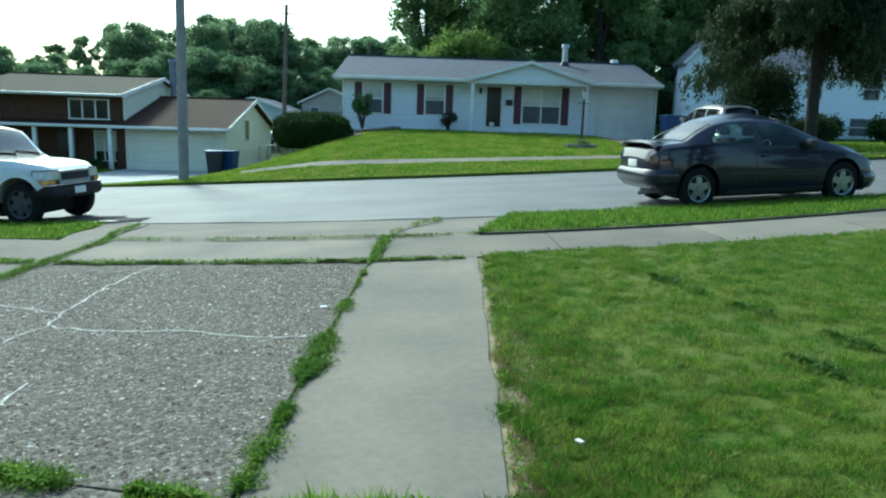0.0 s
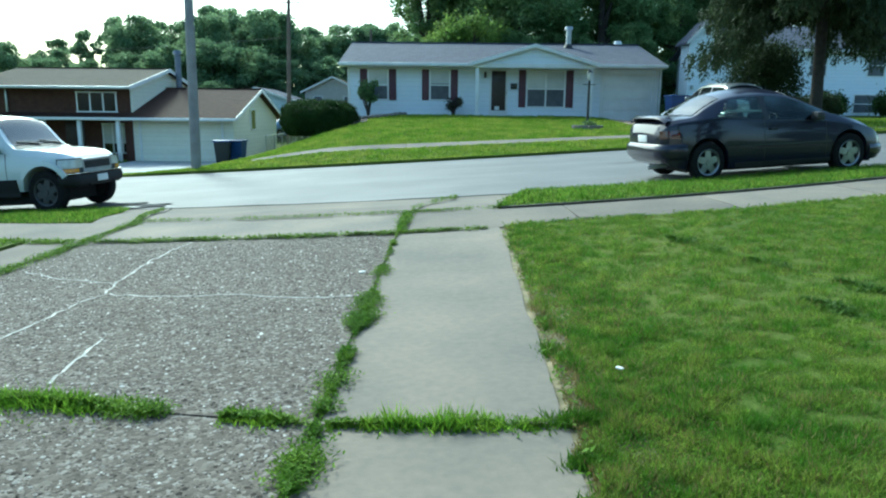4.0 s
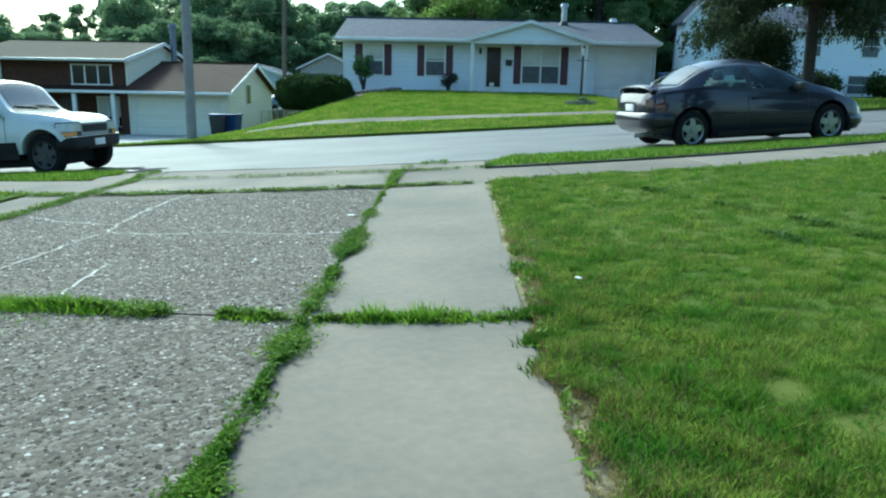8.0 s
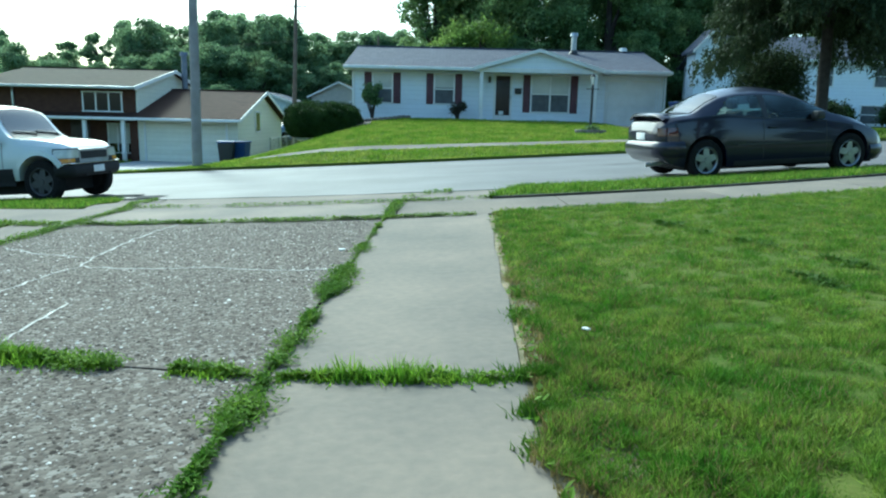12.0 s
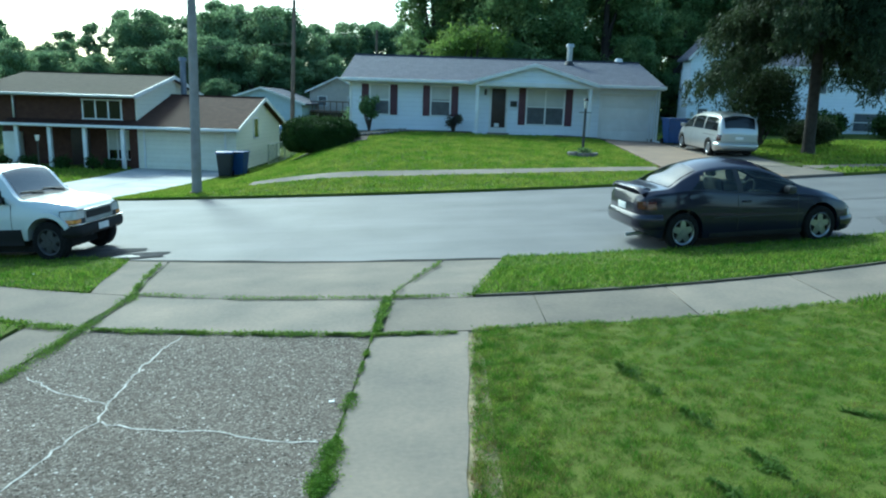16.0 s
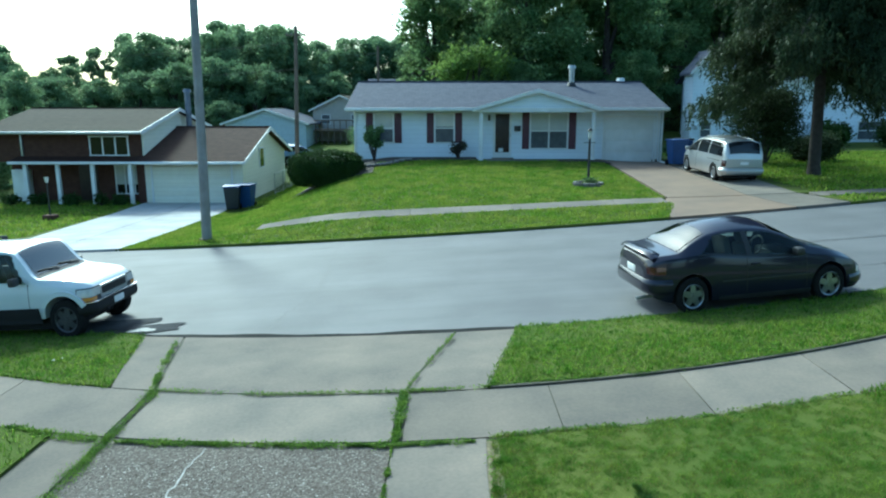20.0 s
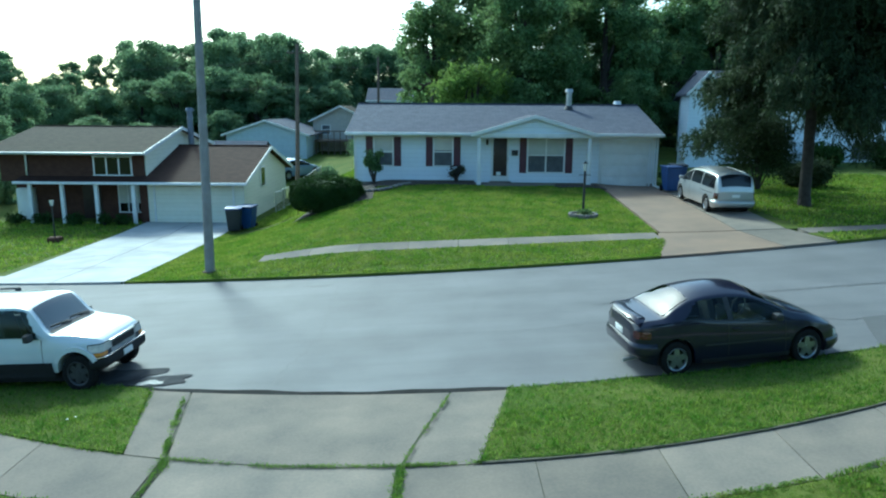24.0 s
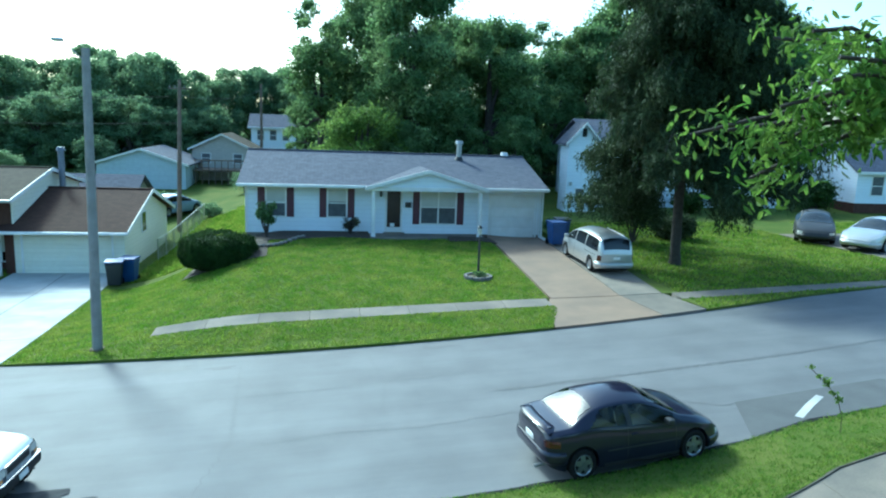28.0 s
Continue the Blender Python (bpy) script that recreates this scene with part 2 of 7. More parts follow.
M = {
    "asphalt": tracked("asphalt", (0.098, 0.098, 0.104), (0.134, 0.134, 0.139), 0.12),
    # near-black for the shade put along the gutter joint
    "gutter_shade": surf("gutter_shade_black", (0.012, 0.012, 0.012), (0.022, 0.022, 0.022), scale=4, rough=0.9, spec=0.1),
    # for the painted street shadow, a thin crack and the slab joints
    "patch": surf("shadow_and_crack_grey", (0.07, 0.07, 0.072), (0.09, 0.09, 0.092), scale=2, rough=0.8),
    "concrete": surf("concrete", (0.236, 0.2, 0.162), (0.138, 0.126, 0.11), scale=1.2, fine=26, mix=0.75, rough=0.9, bump=0.35, spec=0.2, each=0.14),
    "concrete_new": surf("concrete_new", (0.46, 0.46, 0.45), (0.34, 0.34, 0.335), scale=0.9, rough=0.85),
    "pebble": pebbly("loose_pebble"),
    "joint": surf("joint_soil", (0.1, 0.09, 0.07), (0.065, 0.062, 0.04), scale=6, rough=0.95, bump=0.5),
    "aggregate": aggregate("exposed_aggregate"),
    "tan_drive": surf("tan_aggregate", (0.25, 0.175, 0.118), (0.175, 0.125, 0.09), scale=0.8, fine=50, rough=0.85),
    "filler": surf("crack_filler", (0.42, 0.42, 0.4), (0.17, 0.165, 0.155), scale=14, rough=0.7),
    "soil": surf("soil", (0.10, 0.075, 0.05), (0.16, 0.125, 0.085), scale=3, rough=0.95, bump=0.5),
    "turf": surf("turf", (0.065, 0.1, 0.016), (0.11, 0.128, 0.028), scale=0.7, fine=35, rough=0.95, bump=0.6, spec=0.1),
    "straw": surf("dry_straw", (0.30, 0.245, 0.15), (0.13, 0.12, 0.06), scale=9, rough=0.95, bump=0.5),
    "blade": leafy("grass_blade", (0.15, 0.255, 0.022), (0.29, 0.335, 0.055), 0.45, scale=1.6, island=0.4),
    # darker than blade: shade over the near verge and lawns is put into it
    "blade_near_shaded": leafy("near_blade_shaded", (0.085, 0.185, 0.016), (0.225, 0.295, 0.045), 0.48, scale=7.0, island=0.55),
    "blade_dry": leafy("dry_blade", (0.19, 0.155, 0.06), (0.28, 0.23, 0.1), 0.35, scale=2.0, island=0.35),
    "blade_dark": leafy("dark_blade", (0.08, 0.16, 0.014), (0.11, 0.2, 0.022), 0.35, scale=2.0, island=0.35),
    "joint_blade": leafy("joint_blade", (0.13, 0.25, 0.02), (0.24, 0.36, 0.035), 0.45, scale=9.0, island=0.4),
    # darker greens that put a rut's shade into the grass
    "rut_shade_grass": leafy("rut_shade_grass", (0.05, 0.1, 0.012), (0.08, 0.145, 0.018), 0.3, scale=2.0, island=0.35),
    "weed": leafy("weed_leaf", (0.1, 0.19, 0.016), (0.19, 0.29, 0.03), 0.4, scale=5, island=0.35),
    # paler than plain foliage: haze over the back trees is put into the greens
    "leaf": leafy("tree_leaf", (0.11, 0.185, 0.07), (0.23, 0.31, 0.125), 0.55, scale=0.35, island=0.45),
    "leaf_light": leafy("tree_leaf_light", (0.14, 0.22, 0.045), (0.22, 0.3, 0.075), 0.5, scale=0.35, island=0.35),
    "branch_leaf": leafy("branch_leaf", (0.085, 0.165, 0.028), (0.19, 0.28, 0.05), 0.5, scale=3.0, island=0.4),
    # palest greens, with the distance haze of the far wood put in
    "leaf_far_hazy": leafy("tree_leaf_far_hazy", (0.14, 0.22, 0.11), (0.27, 0.36, 0.18), 0.55, scale=0.25, island=0.4),
    "needle": leafy("needle_spray", (0.03, 0.048, 0.02), (0.062, 0.082, 0.036), 0.3, scale=0.6, island=0.4),
    "hedge": leafy("hedge_leaf", (0.028, 0.055, 0.012), (0.05, 0.085, 0.02), 0.25, scale=1.5, island=0.4),
    "bark": surf("bark", (0.035, 0.029, 0.025), (0.06, 0.05, 0.042), scale=6, fine=25, rough=0.95, bump=0.8),
    "pole": surf("weathered_pole", (0.30, 0.29, 0.28), (0.22, 0.21, 0.20), scale=3, fine=40, rough=0.9, bump=0.4),
    "dark_pole": surf("creosote_pole", (0.13, 0.095, 0.075), (0.18, 0.14, 0.11), scale=3, rough=0.95, bump=0.4),
    "siding": banded("white_siding", (0.82, 0.86, 0.93), (0.79, 0.83, 0.90), 30.0, 0.2, 0.006, rough=0.6, bump=0.5, joint=(0.75, 0.75, 0.77), shade=(0.97, 0.97, 0.97)),
    "siding_cream": banded("cream_siding", (0.80, 0.78, 0.66), (0.76, 0.74, 0.62), 30.0, 0.2, 0.006, rough=0.65, joint=(0.75, 0.75, 0.7), shade=(0.97, 0.97, 0.97)),
    "siding_blue": banded("pale_blue_siding", (0.55, 0.62, 0.68), (0.48, 0.55, 0.6), 30.0, 0.2, 0.006, rough=0.65, joint=(0.75, 0.75, 0.75), shade=(0.97, 0.97, 0.97)),
    "siding_grey": banded("grey_siding", (0.42, 0.40, 0.37), (0.36, 0.35, 0.33), 30.0, 0.2, 0.006, rough=0.7, joint=(0.7, 0.7, 0.7), shade=(0.97, 0.97, 0.97)),
    "siding_beige": banded("beige_siding", (0.5, 0.47, 0.43), (0.43, 0.41, 0.38), 30.0, 0.2, 0.006, rough=0.7, joint=(0.75, 0.75, 0.75), shade=(0.97, 0.97, 0.97)),
    "white": surf("white_paint", (0.8, 0.8, 0.8), (0.7, 0.7, 0.69), scale=2, rough=0.5, bump=0.05),
    "shutter": surf("maroon_paint", (0.10, 0.035, 0.055), (0.075, 0.028, 0.042), scale=3, rough=0.55, bump=0.05),
    "brick": banded("brown_brick", (0.10, 0.056, 0.042), (0.075, 0.042, 0.033), 0.24, 0.075, 0.012, joint=(0.9, 0.85, 0.8)),
    "shingle_grey": banded("grey_shingle", (0.135, 0.142, 0.178), (0.1, 0.105, 0.135), 0.32, 0.14, 0.008, rough=0.9, axis="XY"),
    "shingle_brown": banded("brown_shingle", (0.075, 0.043, 0.033), (0.056, 0.033, 0.026), 0.32, 0.14, 0.008, rough=0.9, axis="XY"),
    "shingle_tan": banded("tan_shingle", (0.075, 0.061, 0.045), (0.055, 0.046, 0.035), 0.32, 0.14, 0.008, rough=0.9, axis="XY"),
    # bluish grey puts the street's reflection into the panes' colour
    "pane": surf("pane_reflection", (0.11, 0.12, 0.14), (0.07, 0.077, 0.09), scale=3, rough=0.35, bump=0, coat=0.15, spec=0.3),
    "blind": surf("window_blind", (0.55, 0.56, 0.55), (0.48, 0.49, 0.48), scale=2, rough=0.3, bump=0, coat=0.8),
    "door_dark": surf("dark_door", (0.03, 0.022, 0.02), (0.045, 0.03, 0.026), rough=0.4, bump=0, coat=0.1, spec=0.3),
    "black": surf("black_plastic", (0.02, 0.02, 0.022), (0.03, 0.03, 0.032), rough=0.5, bump=0.05),
    "rubber": surf("tyre_rubber", (0.012, 0.012, 0.013), (0.02, 0.02, 0.02), scale=20, rough=0.9, bump=0.2, spec=0.1),
    "steel_rim": surf("steel_rim", (0.09, 0.09, 0.095), (0.06, 0.06, 0.065), scale=8, rough=0.5, metal=0.5, bump=0),
    "alloy": surf("alloy_wheel", (0.42, 0.43, 0.45), (0.3, 0.31, 0.33), scale=8, rough=0.35, metal=0.85, bump=0),
    "chrome": surf("chrome", (0.75, 0.75, 0.76), (0.65, 0.65, 0.66), scale=8, rough=0.12, metal=1.0, bump=0),
    "galv": surf("galvanised_metal", (0.5, 0.51, 0.52), (0.4, 0.41, 0.42), scale=5, rough=0.4, metal=0.8, bump=0.05),
    "paint_dark": surf("charcoal_paint", (0.009, 0.009, 0.024), (0.012, 0.012, 0.03), scale=1, rough=0.3, metal=0.0, bump=0, coat=0.75, spec=0.2),
    "paint_white": surf("pale_paint", (0.66, 0.70, 0.71), (0.6, 0.64, 0.65), scale=1, rough=0.3, bump=0, coat=1.0),
    "paint_blue": surf("pale_blue_paint", (0.2, 0.28, 0.42), (0.17, 0.24, 0.37), scale=1, rough=0.35, bump=0, coat=1.0),
    "paint_silver": surf("silver_paint", (0.5, 0.5, 0.49), (0.44, 0.44, 0.43), scale=1, rough=0.32, metal=0.5, bump=0, coat=1.0),
    "cladding": surf("dark_cladding", (0.012, 0.012, 0.014), (0.008, 0.008, 0.01), scale=4, rough=0.75, bump=0.05),
    "car_glass": see_through("car_glass", (0.78, 0.84, 0.82), 1.3),
    "screen_glass": see_through("windscreen_glass", (0.42, 0.5, 0.5), 2.3),
    "tint_glass": see_through("tinted_side_glass", (0.16, 0.18, 0.18), 1.4),
    "mirror_glass": see_through("rear_window_glass", (0.5, 0.56, 0.56), 2.3),
    "dark_glass": surf("tinted_glass", (0.010, 0.011, 0.013), (0.008, 0.009, 0.01), rough=0.08, bump=0, coat=0.12, spec=0.45),
    "sky_glass": surf("clear_screen_glass", (0.03, 0.034, 0.038), (0.02, 0.023, 0.026), rough=0.12, bump=0, coat=0.3, spec=0.5),
    "seat": surf("seat_cloth", (0.16, 0.155, 0.15), (0.12, 0.118, 0.115), scale=6, rough=0.9),
    "lamp_clear": surf("clear_lens", (0.62, 0.62, 0.58), (0.5, 0.5, 0.47), scale=10, rough=0.12, bump=0, coat=1.0),
    "lamp_amber": surf("amber_lens", (0.65, 0.28, 0.04), (0.55, 0.22, 0.03), scale=10, rough=0.15, bump=0, coat=1.0),
    "lamp_red": surf("red_lens", (0.07, 0.005, 0.01), (0.05, 0.004, 0.008), scale=10, rough=0.15, bump=0, coat=1.0),
    "bin_blue": surf("blue_plastic", (0.03, 0.075, 0.25), (0.025, 0.06, 0.2), scale=3, rough=0.5, bump=0.05),
    "bin_dark": surf("dark_plastic", (0.018, 0.024, 0.034), (0.014, 0.018, 0.028), scale=3, rough=0.5, bump=0.05),
    "stone": surf("edging_stone", (0.2, 0.19, 0.175), (0.13, 0.12, 0.11), scale=5, rough=0.9, bump=0.5),
    "litter": surf("white_litter", (0.8, 0.8, 0.78), (0.7, 0.7, 0.68), rough=0.7),
    "wire": surf("cable", (0.03, 0.03, 0.03), rough=0.6, bump=0),
    "plum": leafy("plum_leaf", (0.05, 0.045, 0.04), (0.09, 0.10, 0.05), 0.25, scale=2, island=0.4),
    "dark_spot": surf("dark_asphalt_spot", (0.05, 0.05, 0.053), (0.085, 0.085, 0.088), scale=3, rough=0.95, spec=0.05),
    "stain": surf("oil_stain", (0.085, 0.085, 0.088), (0.105, 0.105, 0.108), scale=1.5, rough=0.7),
    "mulch": surf("dark_mulch", (0.03, 0.022, 0.016), (0.05, 0.037, 0.027), scale=5, rough=0.95, bump=0.6),
    "flue": surf("flue_metal", (0.2, 0.22, 0.27), (0.15, 0.165, 0.21), scale=4, rough=0.5, metal=0.4, bump=0.05),
    # near-black that paints shade into wheel openings, car undersides and vents
    "shadow_dark": surf("cavity_shade", (0.015, 0.015, 0.016), rough=0.9, bump=0),
}

# ---- mesh helpers ----
ORG = {}


def thing(name, loc, label, category, group="", kind="", turn=None):
    """An Empty at the base of a thing. Without a turn its parts are given in world coordinates."""
    e = new(name)
    e.empty_display_size = 0.2
    if turn is None:
        e.location = loc
        ORG[e] = Vector(loc)
    else:
        e.matrix_basis = turn
    return tagged(e, label, category, group, kind)


def part(name, bm, material, parent=None, label="", smooth=35.0):
    """Links a bmesh as one mesh object under a thing or part."""
    root = parent
    while root is not None and root.parent is not None:
        root = root.parent
    if root in ORG:
        bmesh.ops.translate(bm, verts=bm.verts, vec=-ORG[root])
    bm.normal_update()
    if smooth:
        lim = radians(smooth)
        for f in bm.faces:
            f.smooth = True
        for e in bm.edges:
            e.smooth = len(e.link_faces) == 2 and e.calc_face_angle(0) < lim
    me = bpy.data.meshes.new(name)
    bm.to_mesh(me)
    bm.free()
    me.materials.append(M[material])
    ob = new(name, me)
    ob.parent = parent
    if label:
        ob["label"] = label
    return ob


def mesh_of(name, verts, faces, material, parent=None, label="", kind="", category="", flat=True):
    """A mesh straight from arrays of vertices and equal-sided faces."""
    verts, faces = np.asarray(verts, np.float32), np.asarray(faces, np.int32)
    root = parent
    while root is not None and root.parent is not None:
        root = root.parent
    if root in ORG:
        verts = verts - np.array(ORG[root], np.float32)
    me = bpy.data.meshes.new(name)
    n, k = faces.shape
    me.vertices.add(len(verts))
    me.vertices.foreach_set("co", verts.ravel())
    me.loops.add(n * k)
    me.loops.foreach_set("vertex_index", faces.ravel())
    me.polygons.add(n)
    me.polygons.foreach_set("loop_start", np.arange(0, n * k, k, dtype=np.int32))
    me.update(calc_edges=True)
    me.validate()
    if flat:
        me.polygons.foreach_set("use_smooth", np.zeros(n, bool))
    me.materials.append(M[material])
    ob = new(name, me)
    ob.parent = parent
    return tagged(ob, label, category, "", kind)


def box(bm, x0, x1, y0, y1, z0, z1, bevel=0.0, m=None):
    r = bmesh.ops.create_cube(bm, size=1, matrix=Matrix.Translation(((x0 + x1) / 2, (y0 + y1) / 2, (z0 + z1) / 2)) @ Matrix.Diagonal((abs(x1 - x0), abs(y1 - y0), abs(z1 - z0), 1)))
    if bevel:
        es = list({e for v in r["verts"] for e in v.link_edges})
        bmesh.ops.bevel(bm, geom=es, offset=bevel, segments=2, profile=0.6, affect="EDGES")
    return bm


def boxed(x0, x1, y0, y1, z0, z1, bevel=0.0):
    return box(bmesh.new(), x0, x1, y0, y1, z0, z1, bevel)


def tube(bm, a, b, r0, r1, seg=10):
    a, b = Vector(a), Vector(b)
    d = b - a
    rot = d.to_track_quat("Z", "Y").to_matrix().to_4x4()
    bmesh.ops.create_cone(bm, cap_ends=True, segments=seg, radius1=r0, radius2=r1, depth=d.length, matrix=Matrix.Translation((a + b) / 2) @ rot)
    return bm


def tubed(a, b, r0, r1, seg=10):
    return tube(bmesh.new(), a, b, r0, r1, seg)


def prism(pts, y0, y1, bevel=0.0):
    """A closed outline in x and z, drawn out from y0 to y1."""
    bm = bmesh.new()
    f = [bm.verts.new((x, y0, z)) for x, z in pts]
    g = [bm.verts.new((x, y1, z)) for x, z in pts]
    n = len(pts)
    bm.faces.new(f)
    bm.faces.new(g[::-1])
    for i in range(n):
        bm.faces.new((f[i], g[i], g[(i + 1) % n], f[(i + 1) % n]))
    bmesh.ops.recalc_face_normals(bm, faces=bm.faces)
    if bevel:
        bmesh.ops.bevel(bm, geom=list(bm.edges), offset=bevel, segments=2, profile=0.6, affect="EDGES")
    return bm


def slab(pts, thick, up=(0, 0, 1)):
    """A flat outline in space with a thickness along up."""
    bm = bmesh.new()
    top = [bm.verts.new(p) for p in pts]
    low = [bm.verts.new(Vector(p) - Vector(up) * thick) for p in pts]
    n = len(pts)
    bm.faces.new(top)
    bm.faces.new(low[::-1])
    for i in range(n):
        bm.faces.new((top[i], low[i], low[(i + 1) % n], top[(i + 1) % n]))
    bmesh.ops.recalc_face_normals(bm, faces=bm.faces)
    return bm


# ---- the lie of the land ----
def step(a, b, x):
    u = np.clip((np.asarray(x, float) - a) / (b - a), 0, 1)
    return u * u * (3 - 2 * u)


def street(x):
    """Height of the street, which falls to the west."""
    return -0.25 + 0.065 * np.clip(x, -30, 45)


def bow(x, mid, k, reach=7.5):
    d = np.abs(np.asarray(x, float) - mid)
    return np.where(d < reach, k * d * d, k * reach * reach + 2 * k * reach * (np.minimum(d, 30) - reach) * 0.5)


def walk_low(x):
    return 5.85 + bow(x, 1.2, 0.033)


def walk_high(x):
    return 7.02 + bow(x, 1.2, 0.035)


def kerb_near(x):
    return 9.55 + bow(x, 1.8, 0.022)


def kerb_far(x):
    return 17.68 + bow(x, 1.5, 0.008, 14)


def land(x, y):
    x, y = np.asarray(x, float), np.asarray(y, float)
    s = street(x)
    near = s + 0.17 - 0.135 * step(-2.3, 0.0, y - kerb_near(x))
    pad = -1.36 + 2.21 * step(-8.4, -1.5, x) - 0.18 * step(6.0, 9.5, x) + 0.25 * step(10, 30, x)
    u = np.clip((y - 18.2) / 10.7, 0, 1) ** 0.85
    far = s * (1 - u) + pad * u + 0.05 + np.clip(y - 38, 0, 200) * 0.05
    mid = (kerb_near(x) + kerb_far(x)) / 2
    return np.where(y < mid, near, far)


def patch(name, xa, xb, ya, yb, height, material, parent=None, label="", step_x=0.5, step_y=0.5, skirt=0.15, kind="", category="", rough=0.0):
    """A paved or grassed sheet between two side lines and two curves, with a skirt. xa, xb: (x at ya, x at yb)."""
    w = max(abs(xb[0] - xa[0]), abs(xb[1] - xa[1]))
    mid_x = (xa[0] + xb[0]) / 2
    d = abs(float(yb(mid_x)) - float(ya(mid_x)))
    nu, nv = max(1, int(w / step_x)), max(1, int(d / step_y))
    u, v = np.meshgrid(np.linspace(0, 1, nu + 1), np.linspace(0, 1, nv + 1))
    left, right = xa[0] + (xa[1] - xa[0]) * v, xb[0] + (xb[1] - xb[0]) * v
    x = left + (right - left) * u
    lo, hi = ya(x), yb(x)
    y = lo + (hi - lo) * v
    if rough:
        edge = (u == 0) | (u == 1)
        x = x + np.where(edge, rng.uniform(-rough, rough, x.shape), 0)
    z = height(x, y)
    top = np.stack([x, y, z], -1).reshape(-1, 3)
    ids = np.arange((nu + 1) * (nv + 1)).reshape(nv + 1, nu + 1)
    quads = np.stack([ids[:-1, :-1], ids[:-1, 1:], ids[1:, 1:], ids[1:, :-1]], -1).reshape(-1, 4)
    ring = np.concatenate([ids[0, :-1], ids[:-1, -1], ids[-1, :0:-1], ids[:0:-1, 0]])
    high, low = top[ring], top[ring] - (0, 0, skirt)
    base = len(top)
    n = len(ring)
    i = np.arange(n)
    side = np.stack([base + i, base + n + i, base + n + (i + 1) % n, base + (i + 1) % n], -1)
    return mesh_of(name, np.concatenate([top, high, low]), np.concatenate([quads, side]), material, parent, label, kind, category, False)


def const(v):
    return lambda x: np.full_like(np.asarray(x, float), v)


def above(d):
    return lambda x, y: land(x, y) + d

# ---- ground, road, pavements ----
gx = np.concatenate([[-900, -500, -250, -120, -80], np.arange(-60, 70, 2.0), [80, 120, 250, 500, 900]])
gy = np.concatenate([[-900, -400, -150, -60], np.arange(-30, 110, 2.0), [130, 180, 260, 450, 1200]])
X, Y = np.meshgrid(gx, gy)
ids = np.arange(X.size).reshape(X.shape)
quads = np.stack([ids[:-1, :-1], ids[:-1, 1:], ids[1:, 1:], ids[1:, :-1]], -1).reshape(-1, 4)
Zg = land(X, Y) - 0.16 * (Y < 36) - 0.02
ground = mesh_of("ground", np.stack([X, Y, Zg], -1).reshape(-1, 3), quads, "turf", None, "grassy sloping ground reaching to the horizon", "structure", "ground", False)

road = patch("road", (-60, -60), (70, 70), kerb_near, kerb_far, lambda x, y: street(x) + 0.0 * y, "asphalt", None, "pale worn grey asphalt street", 1.0, 1.0, 0.2, "structure", "road")

lawn = thing("lawn", (0, 0, 0), "mown lawns and verges with yellow patches", "lawn", kind="structure")
patch("turf", (1.14, 1.2), (60, 60), const(-30), lambda x: walk_low(x) - 0.03, lambda x, y: land(x, y) - 0.014 + 0.034 * step(0.08, 0.45, x - 1.1 - 0.02 * y), "turf", lawn, "", 0.5, 0.5)
patch("turf", (-60, -60), (-3.28, -3.3), const(-30), lambda x: walk_low(x) - 0.03, above(0.02), "turf", lawn, "", 0.5, 0.5)
patch("turf", (1.31, 1.89), (70, 70), lambda x: walk_high(x) + 0.03, lambda x: kerb_near(x) - 0.02, above(0.02), "turf", lawn, "", 0.4, 0.4, 0.3)
patch("turf", (-60, -60), (-3.29, -4.01), lambda x: walk_high(x) + 0.03, lambda x: kerb_near(x) - 0.02, above(0.01), "turf", lawn, "", 0.4, 0.4, 0.3)
FSL, FSH = const(19.72), const(20.45)
patch("turf", (-8.3, -8.5), (6.68, 7.3), kerb_far, FSL, above(0.02), "turf", lawn, "", 0.4, 0.3, 0.3)
patch("turf", (-8.5, -8.6), (-4.75, -4.75), FSL, FSH, above(0.02), "turf", lawn, "", 0.4, 0.3, 0.3)
patch("turf", (-8.6, -9.1), (7.35, 7.45), FSH, const(29.0), above(0.02), "turf", lawn, "", 0.4, 0.4, 0.3)
patch("turf", (-9.1, -9.1), (-3.5, -3.5), const(29.0), const(44), above(0.02), "turf", lawn, "", 0.4, 0.5, 0.3)
patch("turf", (11.8, 11.55), (60, 60), kerb_far, FSL, above(0.02), "turf", lawn, "", 0.6, 0.4, 0.3)
patch("turf", (11.3, 10.7), (60, 60), FSH, const(45), above(0.02), "turf", lawn, "", 0.6, 0.6, 0.3)
patch("turf", (-60, -60), (-12.8, -13.6), lambda x: kerb_far(x) + 0.6, const(33.2), above(0.02), "turf", lawn, "", 0.6, 0.5, 0.3)

pavement = thing("pavement", (0, 0, 0), "weathered concrete pavement slabs with grassy joints", "pavement", kind="structure")
cuts = [-16.4, -14.6, -12.9, -11.2, -9.5, -7.9, -6.3, -4.6, -2.69, None, -2.57, 0.32, None, 0.42, 1.97, 3.46, 4.98, 6.5, 8.1, 10.2, 11.8, 13.4, 15.0, 16.6, 18.2, 19.8]
for a, b in zip(cuts, cuts[1:]):
    if a is not None and b is not None:
        patch("slab", (a + 0.006, a + 0.006), (b - 0.006, b - 0.006), lambda x: walk_low(x) + 0.015, lambda x: walk_high(x) - 0.015, above(0.0), "concrete", pavement, "", 0.4, 0.6)
